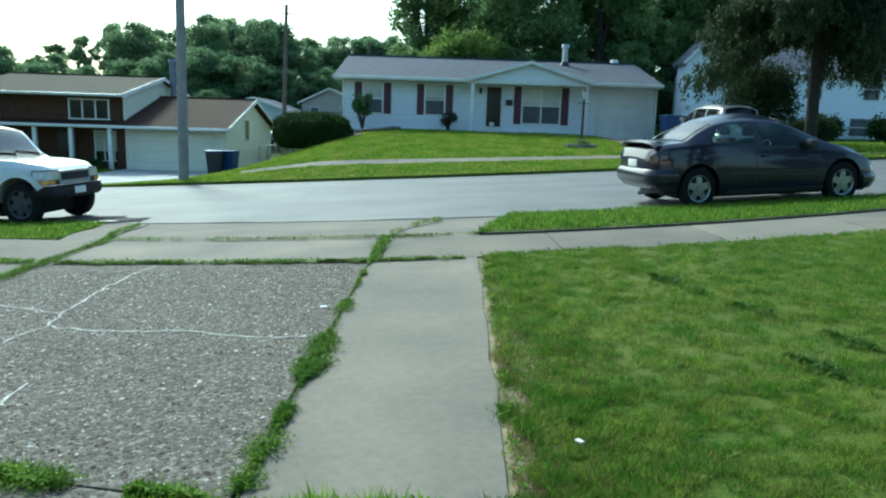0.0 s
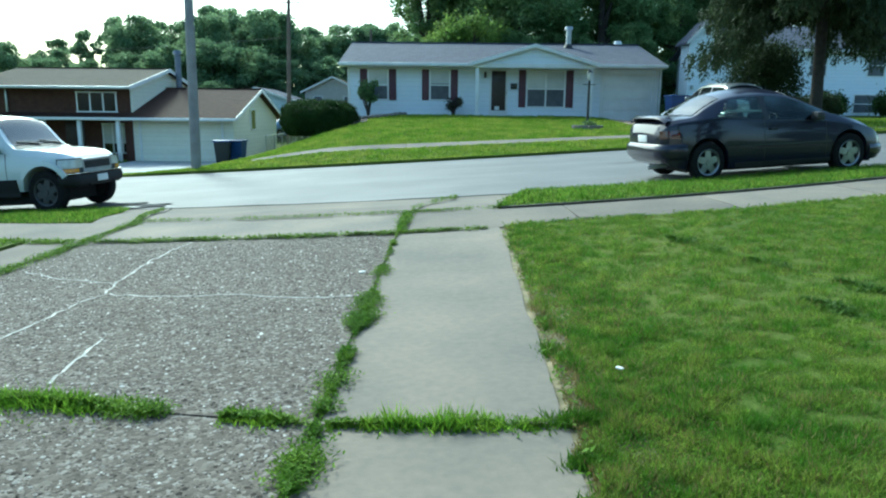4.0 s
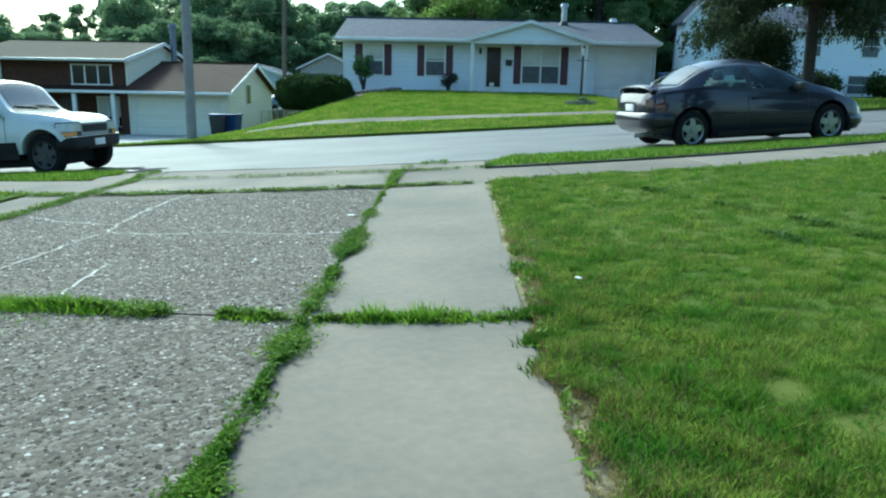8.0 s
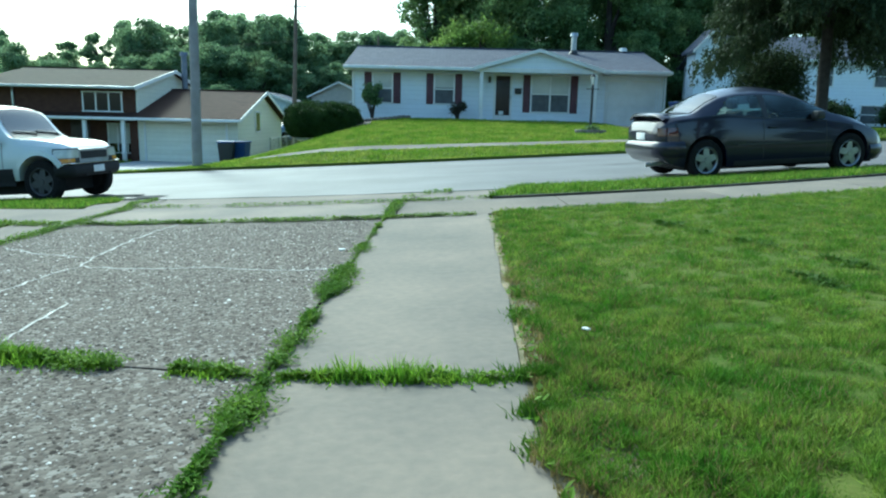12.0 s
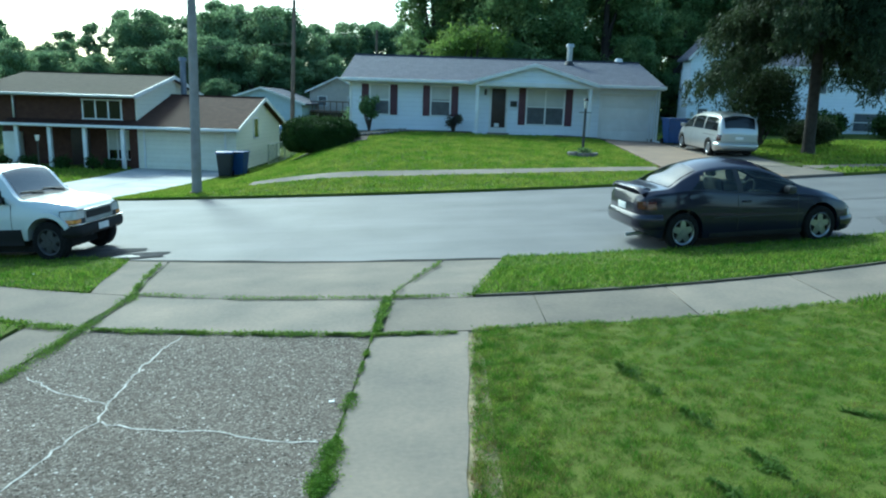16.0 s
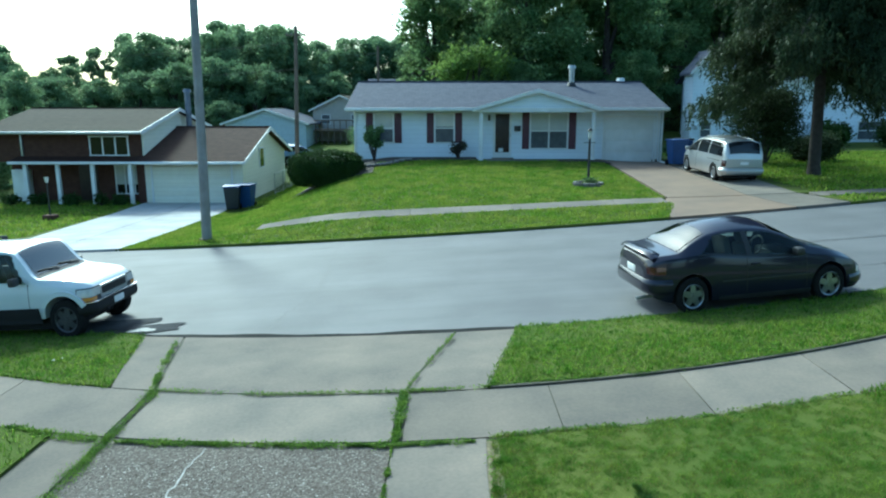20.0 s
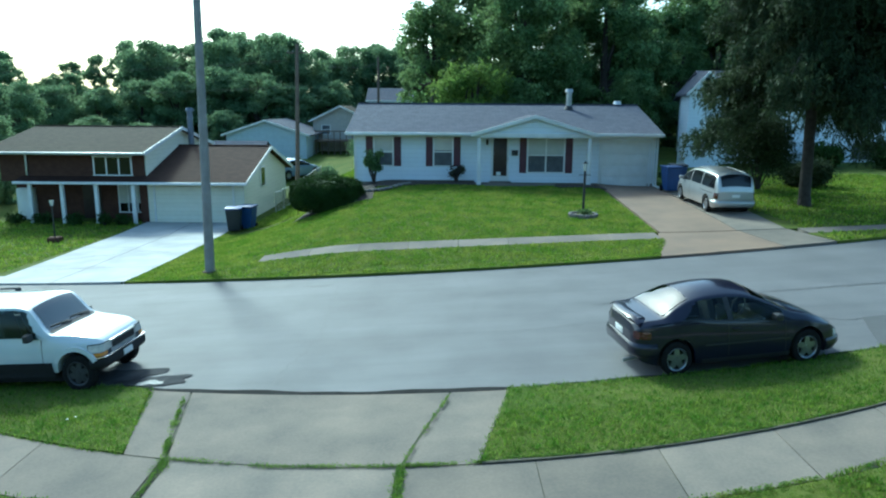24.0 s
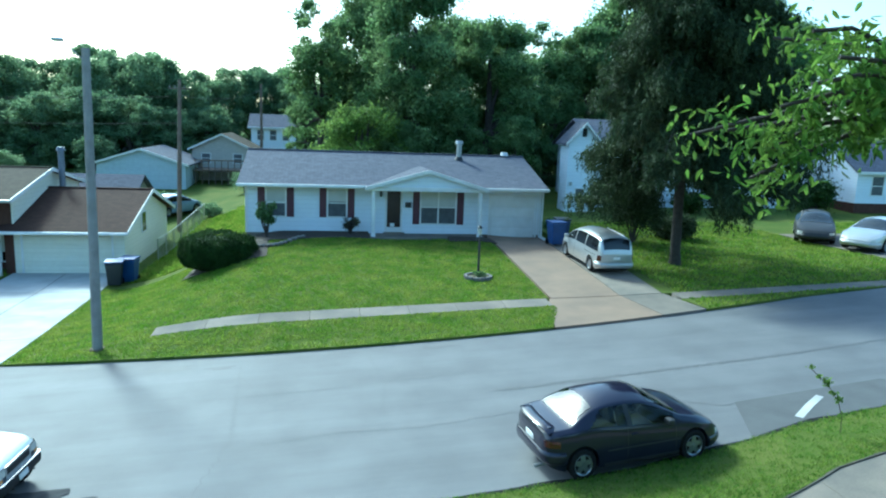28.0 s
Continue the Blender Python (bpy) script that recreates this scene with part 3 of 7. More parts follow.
for a, b in zip(np.arange(-4.75, 7.3, 1.5), np.arange(-3.26, 8.0, 1.5)):
    patch("slab", (a, a), (min(b, 7.3), min(b, 7.3)), FSL, FSH, above(0.03), "concrete", pavement, "", 0.5, 0.4)
for a in np.arange(11.6, 40, 1.5):
    patch("slab", (a, a), (a + 1.49, a + 1.49), FSL, FSH, above(0.03), "concrete", pavement, "", 0.5, 0.4)

driveway = thing("driveway", (0, 0, 0), "exposed aggregate driveway with concrete side strips and grass in the joints", "driveway", kind="structure")
LOW2 = lambda x: walk_low(x) - 0.02


def cross(x):
    """The joint that crosses the driveway, skewed on the aggregate and squarer on the strip."""
    x = np.asarray(x, float)
    return np.where(x < 0.29, 2.125 - 0.285 * x, 2.06 - 0.12 * x)


agg = patch("aggregate_slab", (-2.54, -2.58), (0.27, 0.33), lambda x: cross(x) + 0.004, LOW2, above(0.0), "aggregate", driveway, "pebbled aggregate slab with white-filled cracks", 0.3, 0.3)
patch("aggregate_slab", (-2.54, -2.54), (0.24, 0.26), const(-7), lambda x: cross(x) - 0.003, above(-0.004), "aggregate", driveway, "pebbled aggregate slab", 0.3, 0.3)
patch("side_strip", (0.3, 0.35), (1.1, 1.22), lambda x: cross(np.maximum(x, 0.3)) + 0.01, LOW2, above(0.004), "concrete", driveway, "smooth concrete strip", 0.2, 0.3, rough=0.012)
patch("side_strip", (0.28, 0.3), (1.07, 1.1), const(-7), lambda x: cross(np.maximum(x, 0.3)) - 0.01, above(0.0), "concrete", driveway, "smooth concrete strip", 0.2, 0.3, rough=0.012)
patch("side_strip", (-3.22, -3.24), (-2.64, -2.66), const(-7), LOW2, above(0.004), "concrete", driveway, "smooth concrete strip", 0.2, 0.3)
HI2, KB2 = lambda x: walk_high(x) + 0.035, lambda x: kerb_near(x) - 0.01
APR = lambda x, y: land(x, y) - 0.01 - 0.012 * step(-1.5, 0, y - kerb_near(x))
patch("apron", (-2.63, -3.24), (0.36, 0.95), HI2, KB2, APR, "concrete", driveway, "concrete driveway apron", 0.3, 0.3, 0.25)
patch("apron", (0.40, 0.985), (1.3, 1.88), HI2, KB2, APR, "concrete", driveway, "concrete driveway apron", 0.3, 0.3, 0.25)
patch("apron", (-3.28, -4.0), (-2.68, -3.28), HI2, KB2, APR, "concrete", driveway, "concrete driveway apron", 0.3, 0.3, 0.25)


# soil that fills the joints between the slabs
FILL = lambda x, y: land(x, y) - 0.018 - 0.012 * step(-1.5, 0, y - kerb_near(x))
patch("joint_soil", (-3.3, -3.36), (1.36, 1.36), const(-7), lambda x: walk_high(x) + 0.02, lambda x, y: land(x, y) - 0.0125, "joint", driveway, "soil in the joints", 0.4, 0.4, 0.05)
patch("joint_soil", (-3.45, -4.15), (1.4, 1.98), lambda x: walk_high(x) + 0.018, lambda x: kerb_near(x) - 0.03, FILL, "joint", driveway, "soil in the joints", 0.3, 0.3, 0.05)
for a, b in ((-16.5, -3.3), (1.36, 20.0)):
    patch("joint_soil", (a, a), (b, b), lambda x: walk_low(x) - 0.05, lambda x: walk_high(x) + 0.05, above(-0.01), "joint", pavement, "soil in the joints", 0.4, 0.4, 0.05)


def ribbon(name, pts, width, lift, material, parent, label, jag=0.02, base=None, even=False):
    """An uneven line of filler laid on the ground."""
    p = []
    for (x0, y0), (x1, y1) in zip(pts, pts[1:]):
        n = max(2, int(math.hypot(x1 - x0, y1 - y0) / 0.07))
        for i in range(n):
            f = i / n
            p.append((x0 + (x1 - x0) * f + rng.uniform(-jag, jag), y0 + (y1 - y0) * f + rng.uniform(-jag, jag)))
    p.append(pts[-1])
    p = np.array(p)
    t = np.gradient(p, axis=0)
    t /= np.linalg.norm(t, axis=1)[:, None]
    nrm = np.stack([-t[:, 1], t[:, 0]], 1) * (width * (np.ones(len(p)) if even else rng.uniform(0.5, 1.2, len(p))) / 2)[:, None]
    a, b = p + nrm, p - nrm
    base = base or land
    v = np.concatenate([np.c_[q, base(q[:, 0], q[:, 1]) + lift] for q in (a, b)])
    n = len(p)
    i = np.arange(n - 1)
    return mesh_of(name, v, np.stack([i, i + 1, n + i + 1, n + i], -1), material, parent, label)


for pts in ([(-1.49, 5.95), (-1.54, 5.5), (-1.53, 5.05), (-1.5, 4.8), (-1.46, 4.39), (-1.4, 4.12), (-1.46, 3.85), (-1.5, 3.5), (-1.52, 3.1)], [(-1.46, 4.39), (-1.67, 4.52), (-1.9, 4.63), (-2.12, 4.76), (-2.42, 5.01)], [(-1.38, 4.1), (-1.12, 4.0), (-0.8, 3.94), (-0.5, 3.9), (-0.2, 3.77), (0.2, 3.72)], [(-0.96, 3.15), (-0.94, 2.91), (-0.89, 2.56)]):
    ribbon("crack_filler", pts, 0.017, 0.0032, "filler", agg, "white crack filler")

flat_street = lambda x, y: street(x) + 0 * y
ribbon("tar_seam", [(4.0, 13.9), (7.0, 14.1), (8.4, 14.23), (10.6, 14.4), (14.3, 14.85), (22, 16)], 0.13, 0.006, "stain", road, "faint dark seam", 0.03, flat_street)
ribbon("tar_seam", [(7.4, 12.6), (7.9, 12.3), (8.4, 12.0), (8.8, 12.05)], 0.03, 0.006, "patch", road, "thin crack", 0.03, flat_street)
ribbon("pale_seam", [(9.54, 11.15), (10.1, 11.6), (10.65, 12.0)], 0.16, 0.012, "concrete_new", road, "pale worn strip", 0.0, flat_street, True)
def blot(name, cx, cy, rx, ry, lift, material, label, seed):
    """An irregular blot of one colour lying on the street."""
    q = np.random.default_rng(seed)
    n = 40
    ang = np.linspace(0, 2 * np.pi, n, endpoint=False)
    r = 1 + 0.22 * np.sin(ang * 3 + seed) + 0.14 * np.sin(ang * 5 + 2 * seed) + q.uniform(-0.09, 0.09, n)
    x, y = cx + rx * r * np.cos(ang), cy + ry * r * np.sin(ang)
    v = np.concatenate([[(cx, cy, float(street(cx)) + lift)], np.c_[x, y, street(x) + lift]])
    i = np.arange(n)
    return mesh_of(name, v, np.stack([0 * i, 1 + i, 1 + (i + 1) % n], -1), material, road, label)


flat_road = lambda d: (lambda x, y: street(x) + d + 0 * y)
# black strip widens the joint to paint in the kerb gap's shade
patch("gutter_joint", (-14, -14), (16, 16), lambda x: kerb_near(x) - 0.012, lambda x: kerb_near(x) + 0.15 + 0.03 * np.sin(x * 2.1) + 0.02 * np.sin(x * 5.3), flat_road(0.007), "gutter_shade", road, "gutter joint with the kerb gap's shade put into its colour", 0.3, 0.1, 0.02)
blot("worn_patch", -4.15, 10.62, 0.23, 0.1, 0.02, "filler", "pale spot by the kerb", 3)
for pts, w in (([(-2.0, 10.0), (-1.95, 10.9), (-1.75, 11.8), (-1.6, 12.6)], 0.022), ([(-1.6, 12.6), (-1.75, 14.6), (-1.9, 16.9)], 0.014), ([(-1.6, 12.2), (0.4, 12.5), (2.2, 12.4), (4.4, 12.7)], 0.014), ([(-9, 15.2), (-5, 14.9), (-1, 14.8), (3.5, 15.1)], 0.016), ([(1.4, 13.2), (1.6, 15.0), (1.3, 17.2)], 0.012), ([(-7.5, 13.4), (-5.2, 13.1), (-3.2, 13.3)], 0.012), ([(5.2, 16.6), (8.0, 16.4), (11, 16.8)], 0.014)):
    ribbon("road_crack", pts, w, 0.005, "stain", road, "thin crack in the asphalt", 0.05, flat_street)
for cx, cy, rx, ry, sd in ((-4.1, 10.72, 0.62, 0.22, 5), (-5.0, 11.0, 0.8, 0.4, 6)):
    blot("oil_stain", cx, cy, rx, ry, 0.015, "dark_spot", "dark blot on the asphalt", sd)
# darker quad paints a shadow onto the street
patch("asphalt_patch", (8.15, 8.75), (13.6, 12.6), lambda x: kerb_near(x) + 0.06, lambda x: 12.1 + 0.12 * (x - 8.6), flat_road(0.005), "patch", road, "dark four-sided patch, a shadow put into the street's colour", 0.4, 0.4, 0.02)
for cx, cy, rx, ry, sd in ((-3.6, 17.1, 0.5, 0.16, 11), (-2.4, 16.9, 0.35, 0.12, 12), (-5.9, 17.75, 0.6, 0.14, 13), (3.2, 17.2, 0.45, 0.1, 14)):
    blot("oil_stain", cx, cy, rx, ry, 0.006, "stain", "dark broken edge by the far kerb", sd)
far_drive = thing("far_driveway", (0, 0, 0), "tan aggregate driveway with a concrete side strip", "driveway", kind="structure")
patch("aggregate_slab", (7.42, 7.55), (9.75, 10.2), lambda x: FSH(x) + 0.02, const(30.9), above(0.03), "tan_drive", far_drive, "", 0.4, 0.5)
patch("side_strip", (9.77, 10.22), (11.25, 11.9), lambda x: FSH(x) + 0.02, const(29.4), above(0.03), "concrete", far_drive, "concrete strip beside the drive", 0.4, 0.5)
patch("apron", (6.72, 7.36), (10.2, 9.8), kerb_far, FSH, above(0.02), "tan_drive", far_drive, "", 0.4, 0.4)
patch("apron", (10.22, 9.82), (11.75, 11.3), kerb_far, FSH, above(0.02), "concrete", far_drive, "", 0.4, 0.4)
patch("drive_slab", (-12.75, -13.1), (-8.2, -8.62), kerb_far, const(25.5), above(0.04), "concrete_new", far_drive, "new white concrete", 0.5, 0.5)
patch("drive_slab", (-13.1, -13.4), (-8.62, -8.95), const(25.52), const(32.15), above(0.04), "concrete_new", far_drive, "new white concrete", 0.5, 0.5)
patch("drive_slab", (-16.0, -14.0), (-12.8, -12.85), kerb_far, lambda x: kerb_far(x) + 1.2, above(0.02), "concrete_new", far_drive, "new white concrete", 0.5, 0.4)


# ---- grass and weeds ----
def blades(name, xs, ys, hs, ws, material, label, parent=None, lean=0.5, lift=0.0):
    n = len(xs)
    a = rng.uniform(0, 2 * np.pi, n)
    zs = land(xs, ys) + lift
    dx, dy = np.cos(a) * ws / 2, np.sin(a) * ws / 2
    b = rng.uniform(0, 2 * np.pi, n)
    k = rng.uniform(0, lean, n) * hs
    v = np.empty((n, 3, 3), np.float32)
    v[:, 0] = np.stack([xs - dx, ys - dy, zs], 1)
    v[:, 1] = np.stack([xs + dx, ys + dy, zs], 1)
    v[:, 2] = np.stack([xs + np.cos(b) * k, ys + np.sin(b) * k, zs + hs], 1)
    return mesh_of(name, v.reshape(-1, 3), np.arange(3 * n).reshape(n, 3), material, parent, label, "stuff", "grass")


def scatter(n, x0, x1, y0, y1, keep):
    x, y = rng.uniform(x0, x1, n), rng.uniform(y0, y1, n)
    ok = keep(x, y)
    return x[ok], y[ok]


LATTICE = np.random.default_rng(99).uniform(0, 1, (128, 128))


def mottle(x, y, s, shift=0):
    """Smooth random patches, s of them to the metre, from 0 to 1."""
    u, v = x * s + 31.7 + shift, y * s + 17.3 + 2 * shift
    i, j = np.floor(u).astype(int), np.floor(v).astype(int)
    fu, fv = u - i, v - j
    fu, fv = fu * fu * (3 - 2 * fu), fv * fv * (3 - 2 * fv)
    q = lambda a, b: LATTICE[(i + a) % 128, (j + b) % 128]
    return (q(0, 0) * (1 - fu) + q(1, 0) * fu) * (1 - fv) + (q(0, 1) * (1 - fu) + q(1, 1) * fu) * fv


def sow(name, n, x0, x1, y0, y1, keep, h, w, label, material="blade", lift=0.012, lean=0.9):
    x, y = scatter(n, x0, x1, y0, y1, keep)
    t = mottle(x, y, 19.0) * 0.6 + mottle(x, y, 8, 3) * 0.4
    hh = h * np.clip(2.0 * t - 0.1, 0.35, 1.5) * rng.uniform(0.6, 1.25, len(x))
    return blades(name, x, y, hh, w * rng.uniform(0.6, 1.3, len(x)), material, label, lift=lift, lean=lean)


def lawn_edge(y):
    """Where the lawn starts beside the strip: a narrow bare gap that comes and goes."""
    gap = 0.035 + 0.05 * np.sin(y * 5.1) * np.sin(y * 2.3 + 1) + 0.025 * np.sin(y * 17)
    return 1.055 + 0.036 * y + np.clip(gap, -0.02, 0.12) * (1.5 - 1.3 * step(1.5, 4.6, y))


sow("lawn_grass", 400000, 1.05, 5.5, -0.3, 6.3, lambda x, y: (x > lawn_edge(y)) & (y < walk_low(x) + 0.02), 0.029, 0.005, "short uneven lawn grass, yellowing in patches", "blade_near_shaded", lean=1.5)
sow("lawn_grass", 190000, 1.05, 3.4, -0.3, 2.8, lambda x, y: x > lawn_edge(y), 0.024, 0.004, "short uneven lawn grass", "blade_near_shaded", lean=1.6)
mott = lambda x, y: np.clip(1.5 * (0.5 * mottle(x, y, 13, 1) + 0.35 * mottle(x, y, 5, 2) + 0.15 * mottle(x, y, 0.8, 4)) - 0.42, 0.03, 0.8)
in_lawn = lambda x, y: (x > lawn_edge(y) - 0.02) & (y < walk_low(x) + 0.02)
sow("dry_grass", 110000, 1.05, 5.5, -0.3, 6.2, lambda x, y: in_lawn(x, y) & (rng.uniform(0, 0.42, len(x)) < mott(x, y) ** 1.3 * (1.35 - 0.16 * x)), 0.027, 0.006, "straw-coloured dry blades in the lawn", "blade_dry")
sow("coarse_grass", 90000, 1.05, 5.5, -0.3, 6.2, lambda x, y: in_lawn(x, y) & (0.7 * mottle(x, y, 17, 7) + 0.3 * mottle(x, y, 4, 9) > 0.6), 0.033, 0.0055, "darker clumps of coarse grass", "blade_dark", lean=1.4)
sow("dry_grass", 40000, 5.0, 14, 0.5, 10, lambda x, y: (y < walk_low(x)) & (rng.uniform(0, 0.7, len(x)) < mott(x, y)), 0.04, 0.018, "straw-coloured dry blades in the lawn", "blade_dry")
sow("coarse_grass", 22000, 5.0, 14, 0.5, 10, lambda x, y: (y < walk_low(x)) & (0.6 * mottle(x, y, 6, 7) + 0.4 * mottle(x, y, 2, 9) > 0.6), 0.07, 0.022, "darker clumps of coarse grass", "blade_dark")
sow("dry_grass", 90000, 1.05, 2.3, -0.3, 4.6, lambda x, y: in_lawn(x, y) & (rng.uniform(0, 1, len(x)) < np.exp(-(x - 1.1) * 2.6) * np.clip(2.4 * mottle(x, y, 7, 12) - 0.5, 0, 1) * step(4.6, 1.5, y)), 0.024, 0.0055, "straw-coloured dry blades beside the strip", "blade_dry")
sow("margin_straw", 26000, 0.98, 1.3, 0.0, 5.6, lambda x, y: (x > 1.045 + 0.036 * y) & (x < lawn_edge(y) + 0.06) & (rng.uniform(0, 1, len(x)) < 0.3 + 0.7 * step(3.6, 1.0, y)), 0.014, 0.006, "dry straw along the strip's edge", "blade_dry")
sow("lawn_grass", 130000, 5.0, 16, 0.5, 11, lambda x, y: (y < walk_low(x) + 0.02), 0.055, 0.018, "short lawn grass", "blade_near_shaded")
# the verges' shade comes from the darker near blades
sow("verge_grass", 130000, 1.3, 14, 6.9, 12, lambda x, y: (y > walk_high(x) + 0.025) & (y < kerb_near(x) + 0.03) & (x > 1.27 + (y - walk_high(x)) * 0.235), 0.052, 0.013, "mown verge grass", "blade_near_shaded", 0.015, 1.3)
sow("verge_grass", 90000, -12, -3.3, 6.9, 13, lambda x, y: (y > walk_high(x) - 0.04) & (y < kerb_near(x) + 0.03) & (x < -3.26 - (y - walk_high(x)) * 0.285), 0.05, 0.013, "mown verge grass", "blade_near_shaded", 0.005, 1.3)
sow("lawn_grass", 50000, -14, -3.2, 1.5, 9, lambda x, y: (x < -3.27) & (y < walk_low(x) + 0.03), 0.06, 0.018, "lawn grass", "blade_near_shaded")
far_ok = lambda x, y: (y > kerb_far(x)) & ~((y > 19.7) & (y < 20.47) & (x > -4.75)) & (x < 7.32 - 0.6 * step(19.8, 17.7, y)) & (x > -8.12 - 0.058 * (y - 18)) & (y < 29.0 - 0.25 * np.sin((x + 3) * 1.2)) & ~((x > 5.4) & (y > 28.65)) & ~((x > -5.1) & (x < -2.05) & (y > 26.4) & (y < 29.0))
sow("far_lawn_grass", 240000, -9.2, 7.5, 17.5, 30, far_ok, 0.06, 0.026, "sunlit mown lawn grass")
sow("far_lawn_grass", 70000, 10.8, 32, 18, 36, lambda x, y: (y > kerb_far(x)) & ~((y > 19.7) & (y < 20.47)) & (x > 11.8) & ~((x > 23.0) & (x < 26.9)), 0.09, 0.06, "shaded lawn grass under the conifer")
sow("far_lawn_grass", 40000, -30, -13.3, 19.4, 32, lambda x, y: (y > kerb_far(x) + 0.7) & (x < -12.85 - 0.05 * (y - 19)), 0.09, 0.06, "shaded lawn grass")
sow("lawn_grass", 120000, 1.05, 9.0, -7.0, -0.28, lambda x, y: x > lawn_edge(y), 0.045, 0.014, "short uneven lawn grass", "blade_near_shaded")
sow("dry_grass", 50000, 1.05, 9.0, -7.0, -0.28, lambda x, y: (x > lawn_edge(y)) & (rng.uniform(0, 0.6, len(x)) < mott(x, y)), 0.035, 0.012, "straw-coloured dry blades in the lawn", "blade_dry")
sow("lawn_grass", 90000, -9.0, -3.2, -7.0, 1.6, lambda x, y: x < -3.27, 0.06, 0.018, "lawn grass", "blade_near_shaded")
sow("back_grass", 30000, -8, -3.6, 30, 46, lambda x, y: x < 99, 0.12, 0.07, "sunlit back garden grass")


def weed_line(name, pts, n, spread, size, label, tall=0.05, material="weed"):
    """Broad leaves and blades in uneven clumps along a joint."""
    pts = np.array(pts, float)
    seg = np.linalg.norm(np.diff(pts, axis=0), axis=1)
    s = np.r_[0, np.cumsum(seg)]
    t = rng.uniform(0, s[-1], n * 3)
    dens = 3.2 * (0.5 * mottle(t, 0 * t + n, 3.1) + 0.5 * mottle(t, 0 * t + n, 11, 4)) - 1.0
    t = t[rng.uniform(0, 1, len(t)) < np.clip(dens, 0.08, 1)][:n]
    x, y = np.interp(t, s, pts[:, 0]), np.interp(t, s, pts[:, 1])
    wide = spread * np.clip(2.6 * mottle(t, 0 * t + n, 7, 8) - 0.5, 0.2, 1.6)
    x, y = x + rng.normal(0, 1, len(t)) * wide * 0.5, y + rng.normal(0, 1, len(t)) * wide * 0.5
    m = len(x)
    z = land(x, y) + rng.uniform(0.0, 1.0, m) * tall
    a, tilt = rng.uniform(0, 2 * np.pi, m), rng.uniform(-0.2, 0.9, m)
    ln, wd = size * rng.uniform(0.6, 1.4, m), size * rng.uniform(0.25, 0.5, m)
    d = np.stack([np.cos(a) * np.cos(tilt), np.sin(a) * np.cos(tilt), np.sin(tilt)], 1)
    side = np.stack([-np.sin(a), np.cos(a), np.zeros(m)], 1)
    o = np.stack([x, y, z], 1)
    v = np.stack([o, o + d * (ln * 0.5)[:, None] + side * (wd * 0.5)[:, None], o + d * ln[:, None] - (0, 0, 0.004), o + d * (ln * 0.5)[:, None] - side * (wd * 0.5)[:, None]], 1)
    return mesh_of(name, v.reshape(-1, 3), np.arange(4 * m).reshape(m, 4), material, None, label, "stuff", "weeds")


for y0, y1, n, w in ((-2.4, 0.5, 2600, 0.045), (0.5, 2.0, 2600, 0.06), (2.12, 2.32, 260, 0.04), (2.36, 2.76, 900, 0.06), (2.84, 2.9, 40, 0.015), (2.96, 3.3, 1000, 0.07), (3.3, 3.76, 1200, 0.065), (3.8, 4.1, 90, 0.02), (4.2, 4.42, 500, 0.05), (4.6, 4.7, 60, 0.02), (4.84, 5.06, 330, 0.04), (5.22, 5.34, 120, 0.025), (5.4, 5.75, 60, 0.012)):
    weed_line("joint_weeds", [(0.27 + 0.012 * y0, y0), (0.27 + 0.012 * y1, y1)], int(n * 2.6), w * 0.82, 0.021, "leafy green weed clump in the driveway joint", 0.032)
weed_line("joint_weeds", [(0.36, 5.82), (0.37, 7.06)], 2200, 0.05, 0.032, "leafy green weeds in the pavement joint", 0.03)
weed_line("joint_weeds", [(0.4, 7.1), (0.62, 8.0), (0.96, 9.4)], 700, 0.03, 0.03, "sparse weeds in the apron joint")
weed_line("joint_weeds", [(-2.5, 6.2), (-1.2, 5.98), (0.35, 5.78), (1.1, 5.78)], 5200, 0.05, 0.03, "weeds along the pavement joint", 0.026)
weed_line("joint_weeds", [(-2.6, 7.52), (-1.2, 7.18), (0.35, 7.04)], 1800, 0.03, 0.028, "sparse weeds along the pavement joint", 0.035)
weed_line("joint_weeds", [(0.42, 7.05), (0.9, 7.04), (1.4, 7.05)], 1000, 0.03, 0.03, "weeds along the pavement joint", 0.028)
weed_line("joint_weeds", [(-2.58, 1.5), (-2.6, 3.5), (-2.6, 5.0), (-2.61, 6.3), (-2.63, 7.5)], 9000, 0.075, 0.028, "leafy weeds beside the driveway", 0.028)
weed_line("joint_weeds", [(-2.66, 7.5), (-2.96, 8.6), (-3.26, 9.8)], 1700, 0.04, 0.032, "weeds in the apron joint", 0.03)
weed_line("joint_weeds", [(-3.9, 6.7), (-3.25, 6.42), (-2.65, 6.25)], 2200, 0.07, 0.034, "weeds at the pavement edge", 0.03)
weed_line("joint_weeds", [(-0.05, 2.14), (0.25, 2.05)], 240, 0.02, 0.022, "weeds in the cross joint", 0.02)
weed_line("joint_weeds", [(0.33, 2.02), (0.6, 1.99), (1.04, 1.94)], 900, 0.03, 0.024, "low dark weeds at the foot of the grass clump", 0.02)
weed_line("joint_weeds", [(-2.4, 2.81), (-1.5, 2.55), (-0.9, 2.38), (-0.28, 2.2)], 4200, 0.045, 0.024, "dense grass and moss along the cross joint", 0.035)
weed_line("joint_weeds", [(-0.06, 2.14), (0.22, 2.06)], 260, 0.025, 0.03, "small weeds in the cross joint", 0.025)
weed_line("margin_weeds", [(1.1, 0.8), (1.12, 1.6), (1.16, 2.6), (1.2, 3.8), (1.25, 5.6)], 380, 0.03, 0.035, "small weeds along the strip's edge", 0.03)
